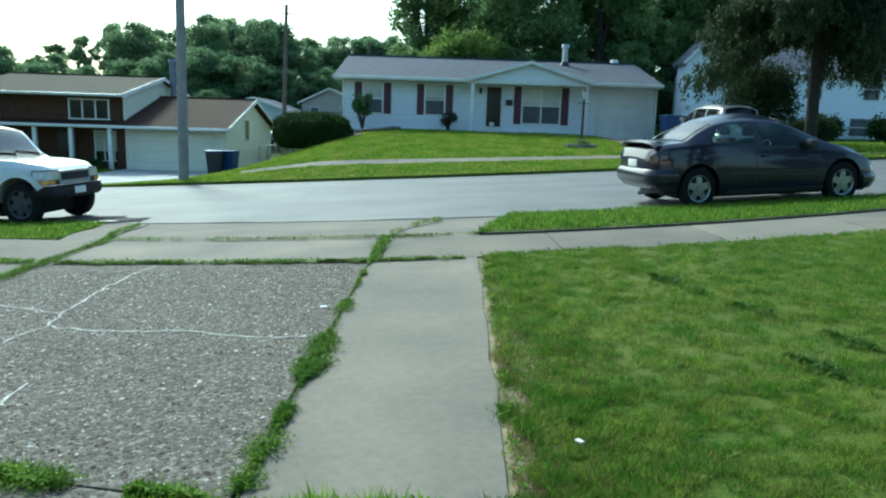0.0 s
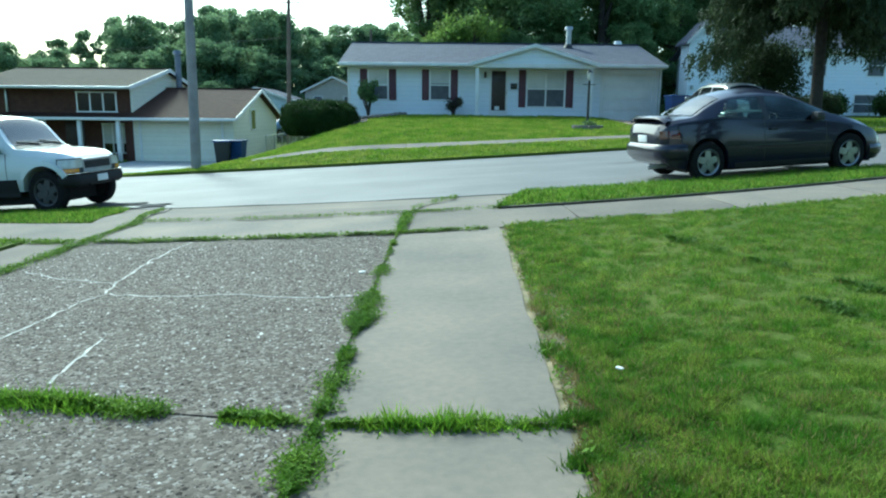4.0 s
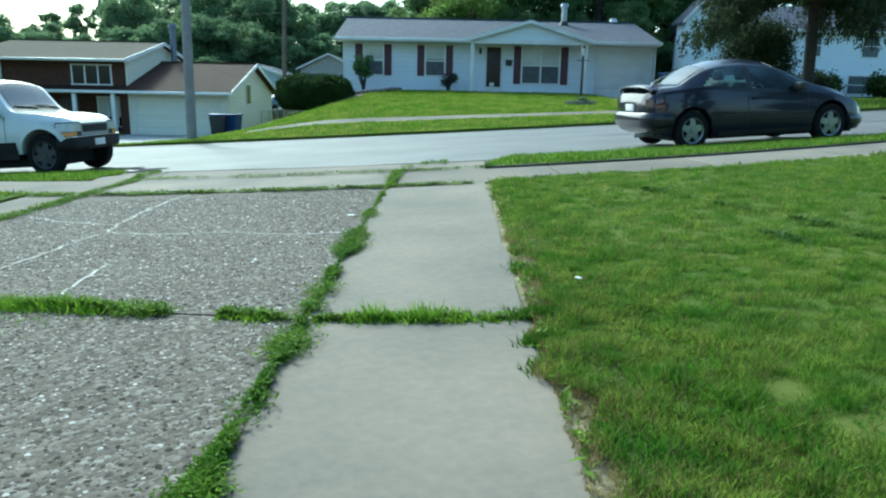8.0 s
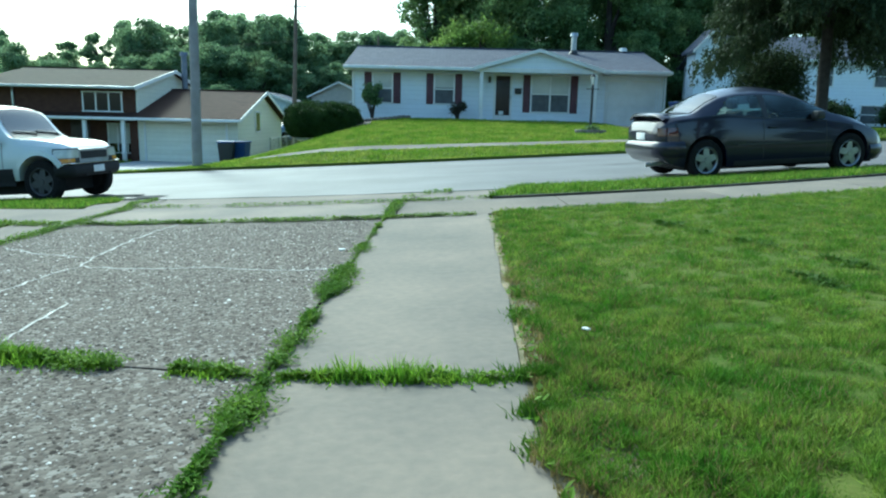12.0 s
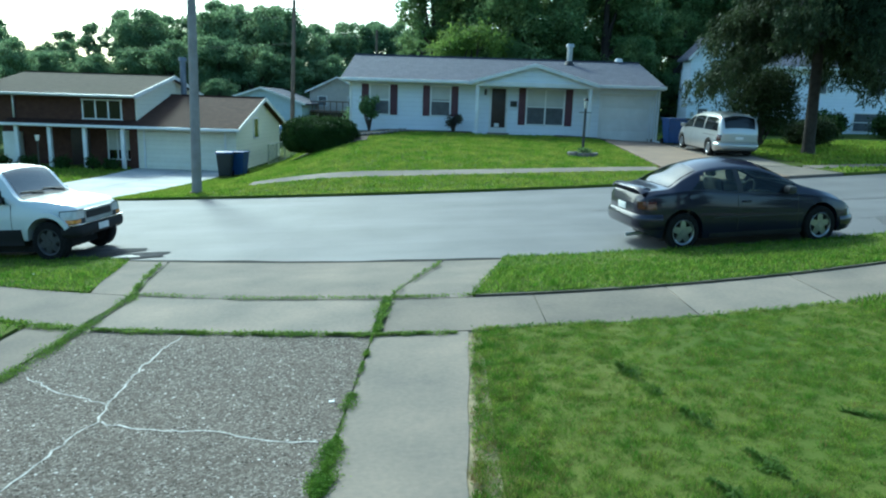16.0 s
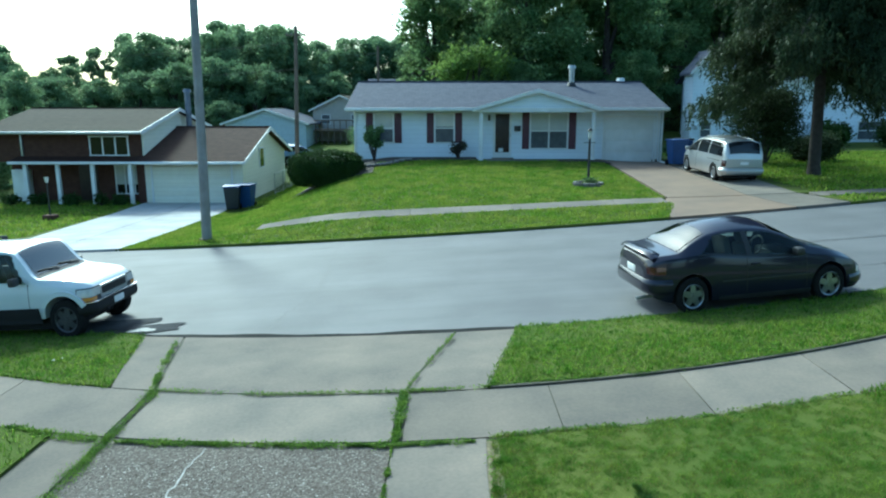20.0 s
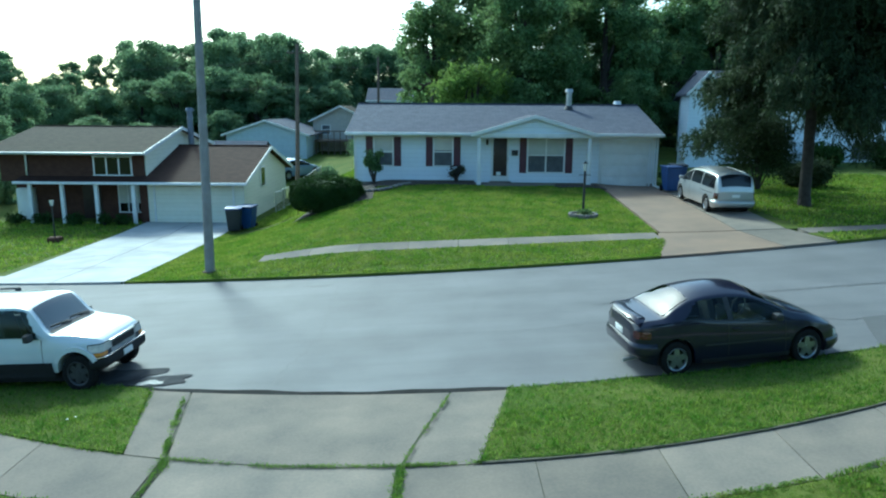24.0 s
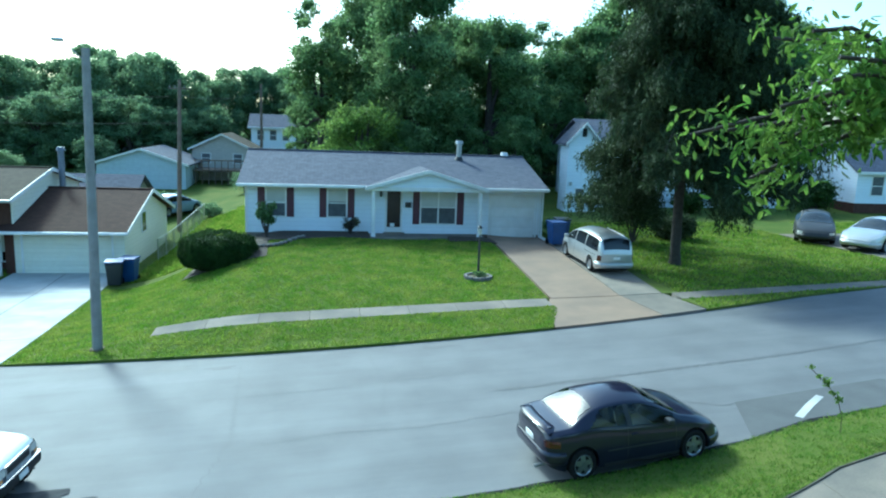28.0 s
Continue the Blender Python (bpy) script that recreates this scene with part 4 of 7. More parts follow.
weed_line("verge_fringe", [(1.34, 7.08), (3.0, 7.15), (5, 7.55), (7.5, 8.45)], 2600, 0.03, 0.032, "ragged grass overhanging the pavement edge", 0.03, "blade_dark")
weed_line("verge_fringe", [(1.25, 5.86), (3.0, 5.96), (5, 6.35), (7.5, 7.2)], 2600, 0.025, 0.034, "ragged grass overhanging the pavement edge", 0.03, "blade_near_shaded")
# dark clumps paint the shade along the lawn's ruts
for rut in ([(2.36, 4.85), (2.42, 4.6), (2.5, 4.25)], [(2.58, 4.0), (2.66, 3.75), (2.74, 3.55)], [(2.78, 3.42), (2.87, 3.05), (2.9, 2.8)], [(2.44, 3.1), (2.5, 2.98), (2.53, 2.72)], [(3.6, 3.9), (4.2, 3.5), (5.0, 3.2)]):
    weed_line("lawn_clumps", rut, 1900, 0.07, 0.03, "grass clumps along a rut, its shade put into their dark green", 0.03, "rut_shade_grass")
# bright grass standing in the cross joint, tallest in the middle of the strip
for x0, x1, n, h in ((0.33, 1.07, 1500, 0.03), (0.42, 0.98, 620, 0.078), (-2.4, -0.26, 6500, 0.042), (-2.4, -0.5, 1500, 0.066), (-0.06, 0.22, 600, 0.026)):
    tuft = rng.uniform(x0, x1, max(8, int((x1 - x0) * 26)))
    x = np.clip(np.where(rng.uniform(0, 1, n) < 0.3, rng.uniform(x0, x1, n), rng.choice(tuft, n) + rng.normal(0, 0.018, n)), x0, x1)
    mid = (x - x0) / (x1 - x0)
    y = cross(x) + rng.normal(0, 1, n) * (0.026 if x0 > 0 else 0.034)
    taper = (0.35 + 0.65 * np.sin(np.pi * np.clip(mid, 0.04, 0.96))) if x0 > 0 else np.clip(4 * (1 - mid) + 0.25, 0, 1)
    wave = 0.25 + 1.2 * mottle(x, 0 * x, 13, n)
    blades("joint_grass", x, y, h * taper * wave * rng.uniform(0.4, 1.25, n), rng.uniform(0.004, 0.009, n), "joint_blade", "bright long grass growing from the cross joint", lean=1.2)
x, y = scatter(16000, -2.4, -0.4, 1.9, 2.85, lambda x, y: (y < cross(x)) & (rng.uniform(0, 1, len(x)) < np.exp(-(cross(x) - y) * 11) * np.clip(-x * 1.1 - 0.25, 0.05, 1) * (0.35 + 0.65 * (np.sin(x * 13) > -0.2))))
blades("joint_grass", x, y, rng.uniform(0.005, 0.018, len(x)), rng.uniform(0.005, 0.011, len(x)), "weed", "low moss and grass creeping over the slab", lean=1.2)
# clumps of grass that creep over the strip's edge
for cx, cy, rx, ry, n, h in ((1.17, 1.95, 0.12, 0.05, 1300, 0.04), (1.13, 1.68, 0.07, 0.05, 700, 0.035), (1.12, 1.45, 0.07, 0.04, 600, 0.03), (1.16, 2.62, 0.05, 0.09, 500, 0.03), (1.2, 3.0, 0.05, 0.1, 450, 0.03), (1.26, 4.9, 0.05, 0.08, 500, 0.035), (1.3, 5.35, 0.06, 0.08, 450, 0.03)):
    ex, ey = rng.normal(0, 0.5, n), rng.normal(0, 0.5, n)
    blades("edge_clump", cx + ex * rx, cy + ey * ry, h * rng.uniform(0.4, 1.1, n), rng.uniform(0.004, 0.009, n), "blade_dark", "dark clump of grass creeping over the strip's edge", lean=1.3)
# dark soil strip also puts in the shade under the verge's cut edge
patch("edge_soil", (1.34, 1.34), (15, 15), lambda x: walk_high(x) - 0.008, lambda x: walk_high(x) + 0.03 + 0.01 * np.sin(x * 4.7) + 0.008 * np.sin(x * 11.3), above(0.023), "joint", lawn, "soil strip with the verge edge's shade put into it", 0.12, 0.05, 0.05)
# bare straw-coloured margin beside the strip
patch("bare_margin", (0.95, 1.05), (1.36, 1.46), const(-7), lambda x: walk_low(x) - 0.06, above(-0.005), "straw", lawn, "dry bare margin", 0.1, 0.15, 0.05)

# loose-looking pebbles proud of the aggregate
def pebbles(name, n, x0, x1, y0, y1, size, parent):
    x, y = rng.uniform(x0, x1, n), rng.uniform(y0, y1, n)
    keep = np.abs(y - cross(x)) > 0.03
    x, y = x[keep], y[keep]
    n = len(x)
    q = size * np.clip(rng.lognormal(-0.55, 0.42, n), 0.3, 1.7)
    z = land(x, y) - 0.004 * (y < cross(x)) - q * 0.1
    ang = rng.uniform(0, 2 * np.pi, n)
    ring = []
    for k in range(6):
        a = ang + k * np.pi / 3
        r = q * rng.uniform(0.75, 1.15, n)
        ring.append(np.stack([x + np.cos(a) * r, y + np.sin(a) * r * 0.85, z], 1))
    v = np.stack([np.stack([x, y, z + q * 0.55], 1)] + ring, 1)
    b = np.arange(n)[:, None, None] * 7
    f = np.array([(0, 1 + k, 1 + (k + 1) % 6) for k in range(6)])[None] + b
    return mesh_of(name, v.reshape(-1, 3), f.reshape(-1, 3), "pebble", parent, "pale and dark pebbles set in the driveway slab", "stuff", "pebbles", False)


pebbles("pebbles", 24000, -2.5, 0.22, 0.4, 2.4, 0.0095, None)
pebbles("pebbles", 34000, -2.5, 0.24, 2.4, 5.75, 0.0098, None)

on_drive = lambda x, y: land(x, y) + 0.04
for pts in ([(-12.8, 21.2), (-8.42, 21.2)], [(-13.2, 28.4), (-8.85, 28.4)], [(-10.5, 18.2), (-10.9, 25.5), (-11.2, 32.0)], [(-12.4, 23.0), (-10.2, 24.6), (-9.2, 24.2)]):
    ribbon("slab_joint", pts, 0.035, 0.004, "patch", far_drive, "dark joint in the new concrete", 0.012, on_drive)
patch("drive_slab", (23.0, 23.2), (26.8, 27.0), kerb_far, const(31.5), above(0.05), "concrete", far_drive, "concrete drive under the parked cars", 0.5, 0.5)


# ---- houses ----
def window(house, x0, x1, z0, z1, y, split_x=1, blind=0.0, sash=True, glass="pane"):
    """A window on a wall that faces -y: trim, panes and a half-drawn blind."""
    w = part("window", boxed(x0 - 0.06, x1 + 0.06, y - 0.035, y + 0.05, z0 - 0.06, z0, 0.005), "white", house)
    part("head_trim", boxed(x0 - 0.06, x1 + 0.06, y - 0.035, y + 0.05, z1, z1 + 0.06, 0.005), "white", w)
    xs = np.linspace(x0, x1, split_x + 1)
    for x in xs:
        part("side_trim", boxed(x - 0.035, x + 0.035, y - 0.03, y + 0.05, z0, z1, 0.005), "white", w)
    mid = (z0 + z1) / 2
    for a, b in zip(xs, xs[1:]):
        if sash:
            part("sash_rail", boxed(a + 0.035, b - 0.035, y - 0.02, y + 0.04, mid - 0.025, mid + 0.025, 0.004), "white", w)
        part("pane", boxed(a + 0.035, b - 0.035, y - 0.014, y + 0.02, z0, z1 - (z1 - z0) * blind), glass, w)
        if blind:
            part("blind", boxed(a + 0.035, b - 0.035, y - 0.017, y + 0.022, z1 - (z1 - z0) * blind, z1), "blind", w, "pale drawn blind")
    return w


def shutter(house, x0, x1, z0, z1, y):
    s = part("shutter", boxed(x0, x1, y - 0.035, y, z0, z1, 0.006), "shutter", house, "dark maroon louvred shutter")
    for k in range(12):
        z = z0 + 0.08 + (z1 - z0 - 0.16) * k / 11
        part("louvre", boxed(x0 + 0.05, x1 - 0.05, y - 0.045, y - 0.03, z - 0.03, z + 0.02), "shutter", s)


def roof_plane(house, pts, material, name="roof", thick=0.12, label=""):
    return part(name, slab(pts, thick), material, house, label, smooth=0)


def gable_house(name, label, x0, x1, y0, y1, z0, z1, ridge, wall, roof, along="x", over=0.35, windows=(), panes_y=None):
    """A plain house behind the street: walls, two roof planes, gables, windows on its front."""
    h = thing(name, ((x0 + x1) / 2, y0, z0), label, "house")
    part("wall", boxed(x0, x1, y0, y1, z0 - 1.0, z1), wall, h)
    if along == "x":
        ym = (y0 + y1) / 2
        s = (ridge - z1) / (ym - y0)
        lo = z1 - s * over
        for ya in (y0 - over, y1 + over):
            roof_plane(h, [(x0 - over, ya, lo), (x1 + over, ya, lo), (x1 + over, ym, ridge), (x0 - over, ym, ridge)], roof)
        for xx in (x0, x1 - 0.1):
            bm = bmesh.new()
            f = [bm.verts.new(p) for p in ((xx, y0, z1), (xx, y1, z1), (xx, ym, ridge - 0.14), (xx + 0.1, y0, z1), (xx + 0.1, y1, z1), (xx + 0.1, ym, ridge - 0.14))]
            for q in ((0, 1, 2), (5, 4, 3), (0, 3, 4, 1), (1, 4, 5, 2), (2, 5, 3, 0)):
                bm.faces.new([f[i] for i in q])
            bmesh.ops.recalc_face_normals(bm, faces=bm.faces)
            part("gable_wall", bm, wall, h, smooth=0)
        part("fascia", boxed(x0 - over, x1 + over, y0 - over - 0.03, y0 - over - 0.003, lo - 0.17, lo + 0.0, 0.005), "white", h)
    else:
        xm = (x0 + x1) / 2
        s = (ridge - z1) / (xm - x0)
        lo = z1 - s * over
        for xa in (x0 - over, x1 + over):
            roof_plane(h, [(xa, y0 - over, lo), (xa, y1 + over, lo), (xm, y1 + over, ridge), (xm, y0 - over, ridge)], roof)
        part("gable_wall", prism([(x0, z1), (x1, z1), (xm, ridge - 0.14)], y0, y0 + 0.1), wall, h, smooth=0)
        for xa in (x0 - over, x1 + over):
            part("barge_board", slab([(xa, y0 - over - 0.004, lo), (xm, y0 - over - 0.004, ridge), (xm, y0 - over - 0.004, ridge - 0.16), (xa, y0 - over - 0.004, lo - 0.16)], 0.03, (0, 1, 0)), "white", h, smooth=0)
    for a, b, c, d in windows:
        window(h, a, b, c, d, y0, 1, 0.0)
    return h


# the white ranch house
H = thing("ranch_house", (3.5, 31, 0.75), "single-storey white ranch house with maroon shutters and grey roof", "house")
WT = 3.13
part("wall", boxed(-3.27, 10.25, 31, 39, 0.55, WT), "siding", H, "pale lap siding wall", smooth=0)
part("foundation", boxed(-3.28, 10.18, 30.985, 39.02, 0.2, 0.86), "concrete", H, "", smooth=0)
for x0 in (-3.3, 10.12):
    part("corner_board", boxed(x0 - 0.015, x0 + 0.09, 30.97, 31.0, 0.86, WT, 0.004), "white", H)
EZ, RZ, RY = 3.11, 4.36, 35.0
for ya in (30.25, 39.75):
    roof_plane(H, [(-3.58, ya, EZ), (10.34, ya, EZ), (10.34, RY, RZ), (-3.58, RY, RZ)], "shingle_grey", label="weathered grey shingle roof")
part("ridge_cap", prism([(-3.59, RZ), (10.35, RZ), (10.35, RZ + 0.04), (-3.59, RZ + 0.04)], RY - 0.12, RY + 0.12), "shingle_grey", H)
part("gutter", boxed(-3.6, 2.0, 30.13, 30.24, EZ - 0.13, EZ - 0.01, 0.02), "white", H, "white gutter along the eave")
part("gutter", boxed(7.3, 10.36, 30.13, 30.24, EZ - 0.13, EZ - 0.01, 0.02), "white", H, "white gutter along the eave")
part("soffit", boxed(-3.55, 10.31, 30.26, 31.0, EZ - 0.16, EZ - 0.12), "white", H)
for xx in (-3.3, 10.1):
    part("gable_wall", slab([(xx, 31, WT), (xx, 39, WT), (xx, RY, RZ - 0.15)], 0.1, (-1, 0, 0)), "siding", H, smooth=0)
part("downpipe", boxed(10.26, 10.34, 30.9, 30.98, 0.68, EZ - 0.1, 0.01), "white", H, "white downpipe with splash foot")
part("splash_foot", boxed(10.2, 10.4, 30.3, 30.95, 0.68, 0.78, 0.03), "white", H)
for vx0 in (-2.6, -0.6, 1.0):
    part("foundation_vent", boxed(vx0, vx0 + 0.4, 30.965, 30.99, 0.72, 0.84, 0.004), "shadow_dark", H, "dark vent in the foundation")
# porch
PX0, PX1, PXM = 2.02, 7.28, 4.66
PZ = 3.86
part("porch_gable", prism([(PX0 + 0.1, EZ - 0.02), (PX1 - 0.1, EZ - 0.02), (PXM, PZ - 0.1)], 29.95, 30.1), "siding", H, "white porch gable", smooth=0)
part("porch_beam", boxed(PX0, PX1, 29.9, 30.12, EZ - 0.2, EZ - 0.02, 0.01), "white", H)
part("porch_ceiling", boxed(PX0 + 0.02, PX1 - 0.02, 30.12, 31.0, EZ - 0.12, EZ - 0.06), "white", H)
for xa in (PX0 - 0.12, PX1 + 0.12):
    roof_plane(H, [(xa, 29.75, EZ - 0.04), (xa, 33.2, EZ - 0.04), (PXM, 33.2, PZ), (PXM, 29.75, PZ)], "shingle_grey", "porch_roof", 0.08)
    part("barge_board", slab([(xa, 29.745, EZ - 0.02), (PXM, 29.745, PZ + 0.02), (PXM, 29.745, PZ - 0.12), (xa, 29.745, EZ - 0.17)], 0.04, (0, 1, 0)), "white", H, smooth=0)
for px in (2.27, 7.08):
    p = part("porch_post", boxed(px - 0.075, px + 0.075, 29.95, 30.1, 0.86, EZ - 0.2, 0.01), "white", H, "square white porch post")
    part("post_base", boxed(px - 0.1, px + 0.1, 29.92, 30.13, 0.84, 0.98, 0.01), "white", p)
part("porch_floor", boxed(2.1, 7.3, 29.8, 30.98, 0.4, 0.87, 0.02), "concrete", H, "concrete porch slab")
part("porch_lamp", boxed(2.62, 2.72, 30.88, 31.0, 2.55, 2.8, 0.02), "black", H)
# openings
window(H, -2.42, -1.56, 1.61, 2.83, 31.0, 1, 0.55)
shutter(H, -2.78, -2.46, 1.57, 2.88, 31.0)
shutter(H, -1.52, -1.2, 1.57, 2.88, 31.0)
window(H, 0.27, 1.13, 1.61, 2.83, 31.0, 1, 0.45)
shutter(H, -0.08, 0.23, 1.57, 2.88, 31.0)
shutter(H, 1.17, 1.48, 1.57, 2.88, 31.0)
window(H, 4.5, 6.15, 1.35, 2.84, 31.0, 2, 0.5)
shutter(H, 4.14, 4.45, 1.3, 2.9, 31.0)
shutter(H, 6.2, 6.52, 1.3, 2.9, 31.0)
D = part("front_door", boxed(2.86, 3.66, 30.965, 31.0, 0.88, 2.92, 0.01), "white", H, "white storm door with dark glazing")
part("door_glass", boxed(2.95, 3.57, 30.95, 30.963, 1.16, 2.84, 0.004), "door_dark", D, "dark full-height glass")
part("door_handle", boxed(3.585, 3.62, 30.92, 30.965, 1.85, 2.0, 0.006), "galv", D)
part("sign_card", boxed(3.1, 3.3, 30.93, 30.948, 1.18, 1.34), "litter", D, "small white card")
part("door_step", boxed(2.8, 3.75, 30.6, 30.96, 0.86, 0.93, 0.01), "concrete", H)
mail = part("mailbox", boxed(3.78, 4.06, 30.86, 31.0, 2.08, 2.3, 0.03), "black", H, "black wall mailbox")
part("mail_flap", boxed(3.77, 4.07, 30.85, 30.93, 2.24, 2.32, 0.01), "black", mail)
G = part("garage_door", boxed(7.82, 9.95, 30.985, 31.03, 0.66, 2.66, 0.005), "white", H, "white single garage door")
for k in range(4):
    z = 0.69 + k * 0.49
    part("door_panel", boxed(7.86, 9.91, 30.972, 30.983, z, z + 0.465, 0.008), "white", G)
part("garage_trim", boxed(7.7, 10.07, 30.96, 31.0, 2.67, 2.77, 0.008), "white", H)
for xx in (7.71, 9.97):
    part("garage_trim", boxed(xx, xx + 0.1, 30.962, 31.0, 0.64, 2.66, 0.008), "white", H)
pipe = part("chimney_pipe", tubed((6.8, 34.2, 4.0), (6.8, 34.2, 4.95), 0.13, 0.13, 14), "galv", H, "galvanised chimney pipe")
part("chimney_cap", tubed((6.8, 34.2, 4.95), (6.8, 34.2, 5.1), 0.2, 0.17, 14), "galv", pipe)
part("chimney_boot", tubed((6.8, 34.2, 4.12), (6.8, 34.2, 4.3), 0.24, 0.15, 14), "black", pipe)
part("roof_vent", tubed((9.35, 35.0, 4.38), (9.35, 35.0, 4.55), 0.22, 0.16, 12), "white", H)

# the brown split-level house
B = thing("split_level_house", (-13.5, 32.2, -1.35), "brown brick split-level house with cream garage and porch posts", "house")
BZ = -1.36
FY, EY, RYB, BY = 32.2, 31.5, 36.4, 41.3
part("garage_wall", boxed(-13.35, -8.72, FY, BY - 0.6, BZ - 0.4, 0.74), "siding_cream", B, "cream garage wall", smooth=0)
part("upper_wall", boxed(-20.2, -13.36, FY, BY - 0.6, 0.62, 2.1), "brick", B, "brown brick upper wall", smooth=0)
part("lower_wall", boxed(-20.2, -13.37, FY + 1.1, BY - 0.7, BZ - 0.4, 0.64), "brick", B, "brown brick lower wall", smooth=0)
part("brick_pier", boxed(-13.68, -13.3, FY - 0.02, FY + 0.3, BZ - 0.3, 0.7), "brick", B, smooth=0)
roof_plane(B, [(-20.7, EY, 2.06), (-13.05, EY, 2.06), (-13.05, RYB, 3.1), (-20.7, RYB, 3.1)], "shingle_tan", label="tan shingle roof")
roof_plane(B, [(-20.7, BY, 2.06), (-13.05, BY, 2.06), (-13.05, RYB, 3.1), (-20.7, RYB, 3.1)], "shingle_tan")
roof_plane(B, [(-13.6, EY, 0.72), (-8.4, EY, 0.72), (-8.4, RYB, 2.15), (-13.34, RYB, 2.15)], "shingle_brown", label="reddish brown shingle roof")
roof_plane(B, [(-13.34, BY, 0.72), (-8.4, BY, 0.72), (-8.4, RYB, 2.15), (-13.34, RYB, 2.15)], "shingle_brown")
part("ridge_cap", prism([(-20.71, 3.1), (-13.04, 3.1), (-13.04, 3.135), (-20.71, 3.135)], RYB - 0.11, RYB + 0.11), "shingle_tan", B)
part("ridge_cap", prism([(-13.33, 2.15), (-8.39, 2.15), (-8.39, 2.185), (-13.33, 2.185)], RYB - 0.11, RYB + 0.11), "shingle_brown", B)
roof_plane(B, [(-19.2, EY - 0.02, 0.7), (-13.6, EY - 0.02, 0.7), (-13.6, FY, 0.88), (-19.2, FY, 0.88)], "shingle_brown", "porch_roof", 0.1)
part("gable_wall", slab([(-13.34, FY, 2.02), (-13.34, BY - 0.6, 2.02), (-13.34, RYB, 2.96)], 0.06, (-1, 0, 0)), "siding_cream", B, smooth=0)
part("gable_wall", slab([(-13.33, FY, 0.86), (-13.33, BY - 0.6, 0.86), (-13.33, BY - 0.6, 2.1), (-13.33, FY, 2.1)], 0.06, (-1, 0, 0)), "siding_cream", B, smooth=0)
part("gable_wall", slab([(-8.72, FY, 0.73), (-8.72, BY - 0.6, 0.73), (-8.72, RYB, 2.02)], 0.08, (1, 0, 0)), "siding_cream", B, smooth=0)
for y0, z0, y1, z1, xx in ((EY, 2.06, RYB, 3.1, -13.05), (BY, 2.06, RYB, 3.1, -13.05), (EY, 0.72, RYB, 2.15, -8.4), (BY, 0.72, RYB, 2.15, -8.4)):
    part("barge_board", slab([(xx + 0.03, y0, z0 + 0.02), (xx + 0.03, y1, z1 + 0.02), (xx + 0.03, y1, z1 - 0.16), (xx + 0.03, y0, z0 - 0.16)], 0.028, (1, 0, 0)), "white", B, smooth=0)
part("gutter", boxed(-20.7, -13.0, EY - 0.12, EY - 0.01, 1.93, 2.05, 0.02), "galv", B, "dull metal gutter")
part("gutter", boxed(-19.2, -8.37, EY - 0.14, EY - 0.03, 0.58, 0.7, 0.02), "white", B)
for px in (-18.55, -17.05, -15.45, -13.72):
    part("porch_post", boxed(px - 0.08, px + 0.08, EY + 0.05, EY + 0.21, BZ, 0.58, 0.01), "white", B, "white porch post")
window(B, -15.75, -13.98, 0.97, 1.78, FY, 3, 0.0, False, "dark_glass")
window(B, -15.2, -13.85, -0.95, 0.36, FY + 1.1, 3, 0.68, False, "dark_glass")
part("entry_door", boxed(-16.95, -16.05, FY + 1.04, FY + 1.1, BZ, 0.66, 0.01), "door_dark", B)
part("white_panel", boxed(-20.0, -19.25, FY + 0.7, FY + 1.09, BZ, 0.2, 0.01), "white", B)
part("porch_ceiling", boxed(-19.2, -13.4, EY + 0.1, FY + 1.1, 0.56, 0.61), "white", B)
gd = part("garage_door", boxed(-12.93, -9.28, FY - 0.03, FY, BZ - 0.1, 0.42, 0.005), "siding_cream", B, "cream double garage door")
for k in range(4):
    z = BZ + 0.02 + k * 0.44
    part("door_panel", boxed(-12.9, -9.31, FY - 0.042, FY - 0.032, z, z + 0.42, 0.006), "siding_cream", gd)
for xx in (-13.02, -9.27):
    part("garage_trim", boxed(xx, xx + 0.08, FY - 0.05, FY, BZ - 0.1, 0.5, 0.005), "white", B)
sw = part("side_window", boxed(-8.715, -8.67, 35.1, 35.95, 0.1, 1.15, 0.01), "white", B)
part("pane", boxed(-8.67, -8.66, 35.18, 35.87, 0.17, 1.08), "dark_glass", sw)
ch = part("chimney_pipe", tubed((-12.9, 37.2, 1.3), (-12.9, 37.2, 3.9), 0.15, 0.15, 14), "flue", B, "tall bluish metal chimney pipe")
part("chimney_cap", tubed((-12.9, 37.2, 3.9), (-12.9, 37.2, 4.08), 0.22, 0.18, 14), "flue", ch)
part("downpipe", boxed(-18.95, -18.86, FY - 0.1, FY - 0.005, 0.9, 1.95, 0.01), "galv", B)

# houses beyond
gable_house("back_house", "pale blue gabled house behind the garages", -18.2, -11.3, 60, 68, -0.5, 1.95, 3.1, "siding_blue", "shingle_grey", "y")
gable_house("back_house", "low grey-roofed house behind the garage", -18.6, -12.4, 48, 52, -0.6, 0.8, 1.75, "siding_grey", "shingle_grey", "x")
b3 = gable_house("back_house", "beige house with a raised deck", -11.8, -6.6, 66, 73, 1.0, 3.1, 4.35, "siding_beige", "shingle_tan", "y", windows=((-11.0, -10.2, 1.7, 2.5), (-8.2, -7.4, 1.7, 2.5)))
part("deck", boxed(-11.2, -6.5, 63.2, 65.9, 1.1, 1.25), "dark_pole", b3, "wooden deck")
for px in np.arange(-11.1, -6.5, 0.55):
    part("deck_rail_post", boxed(px, px + 0.08, 63.2, 63.28, -0.2, 2.1), "dark_pole", b3)
part("deck_rail", boxed(-11.2, -6.5, 63.18, 63.3, 2.0, 2.1), "dark_pole", b3)
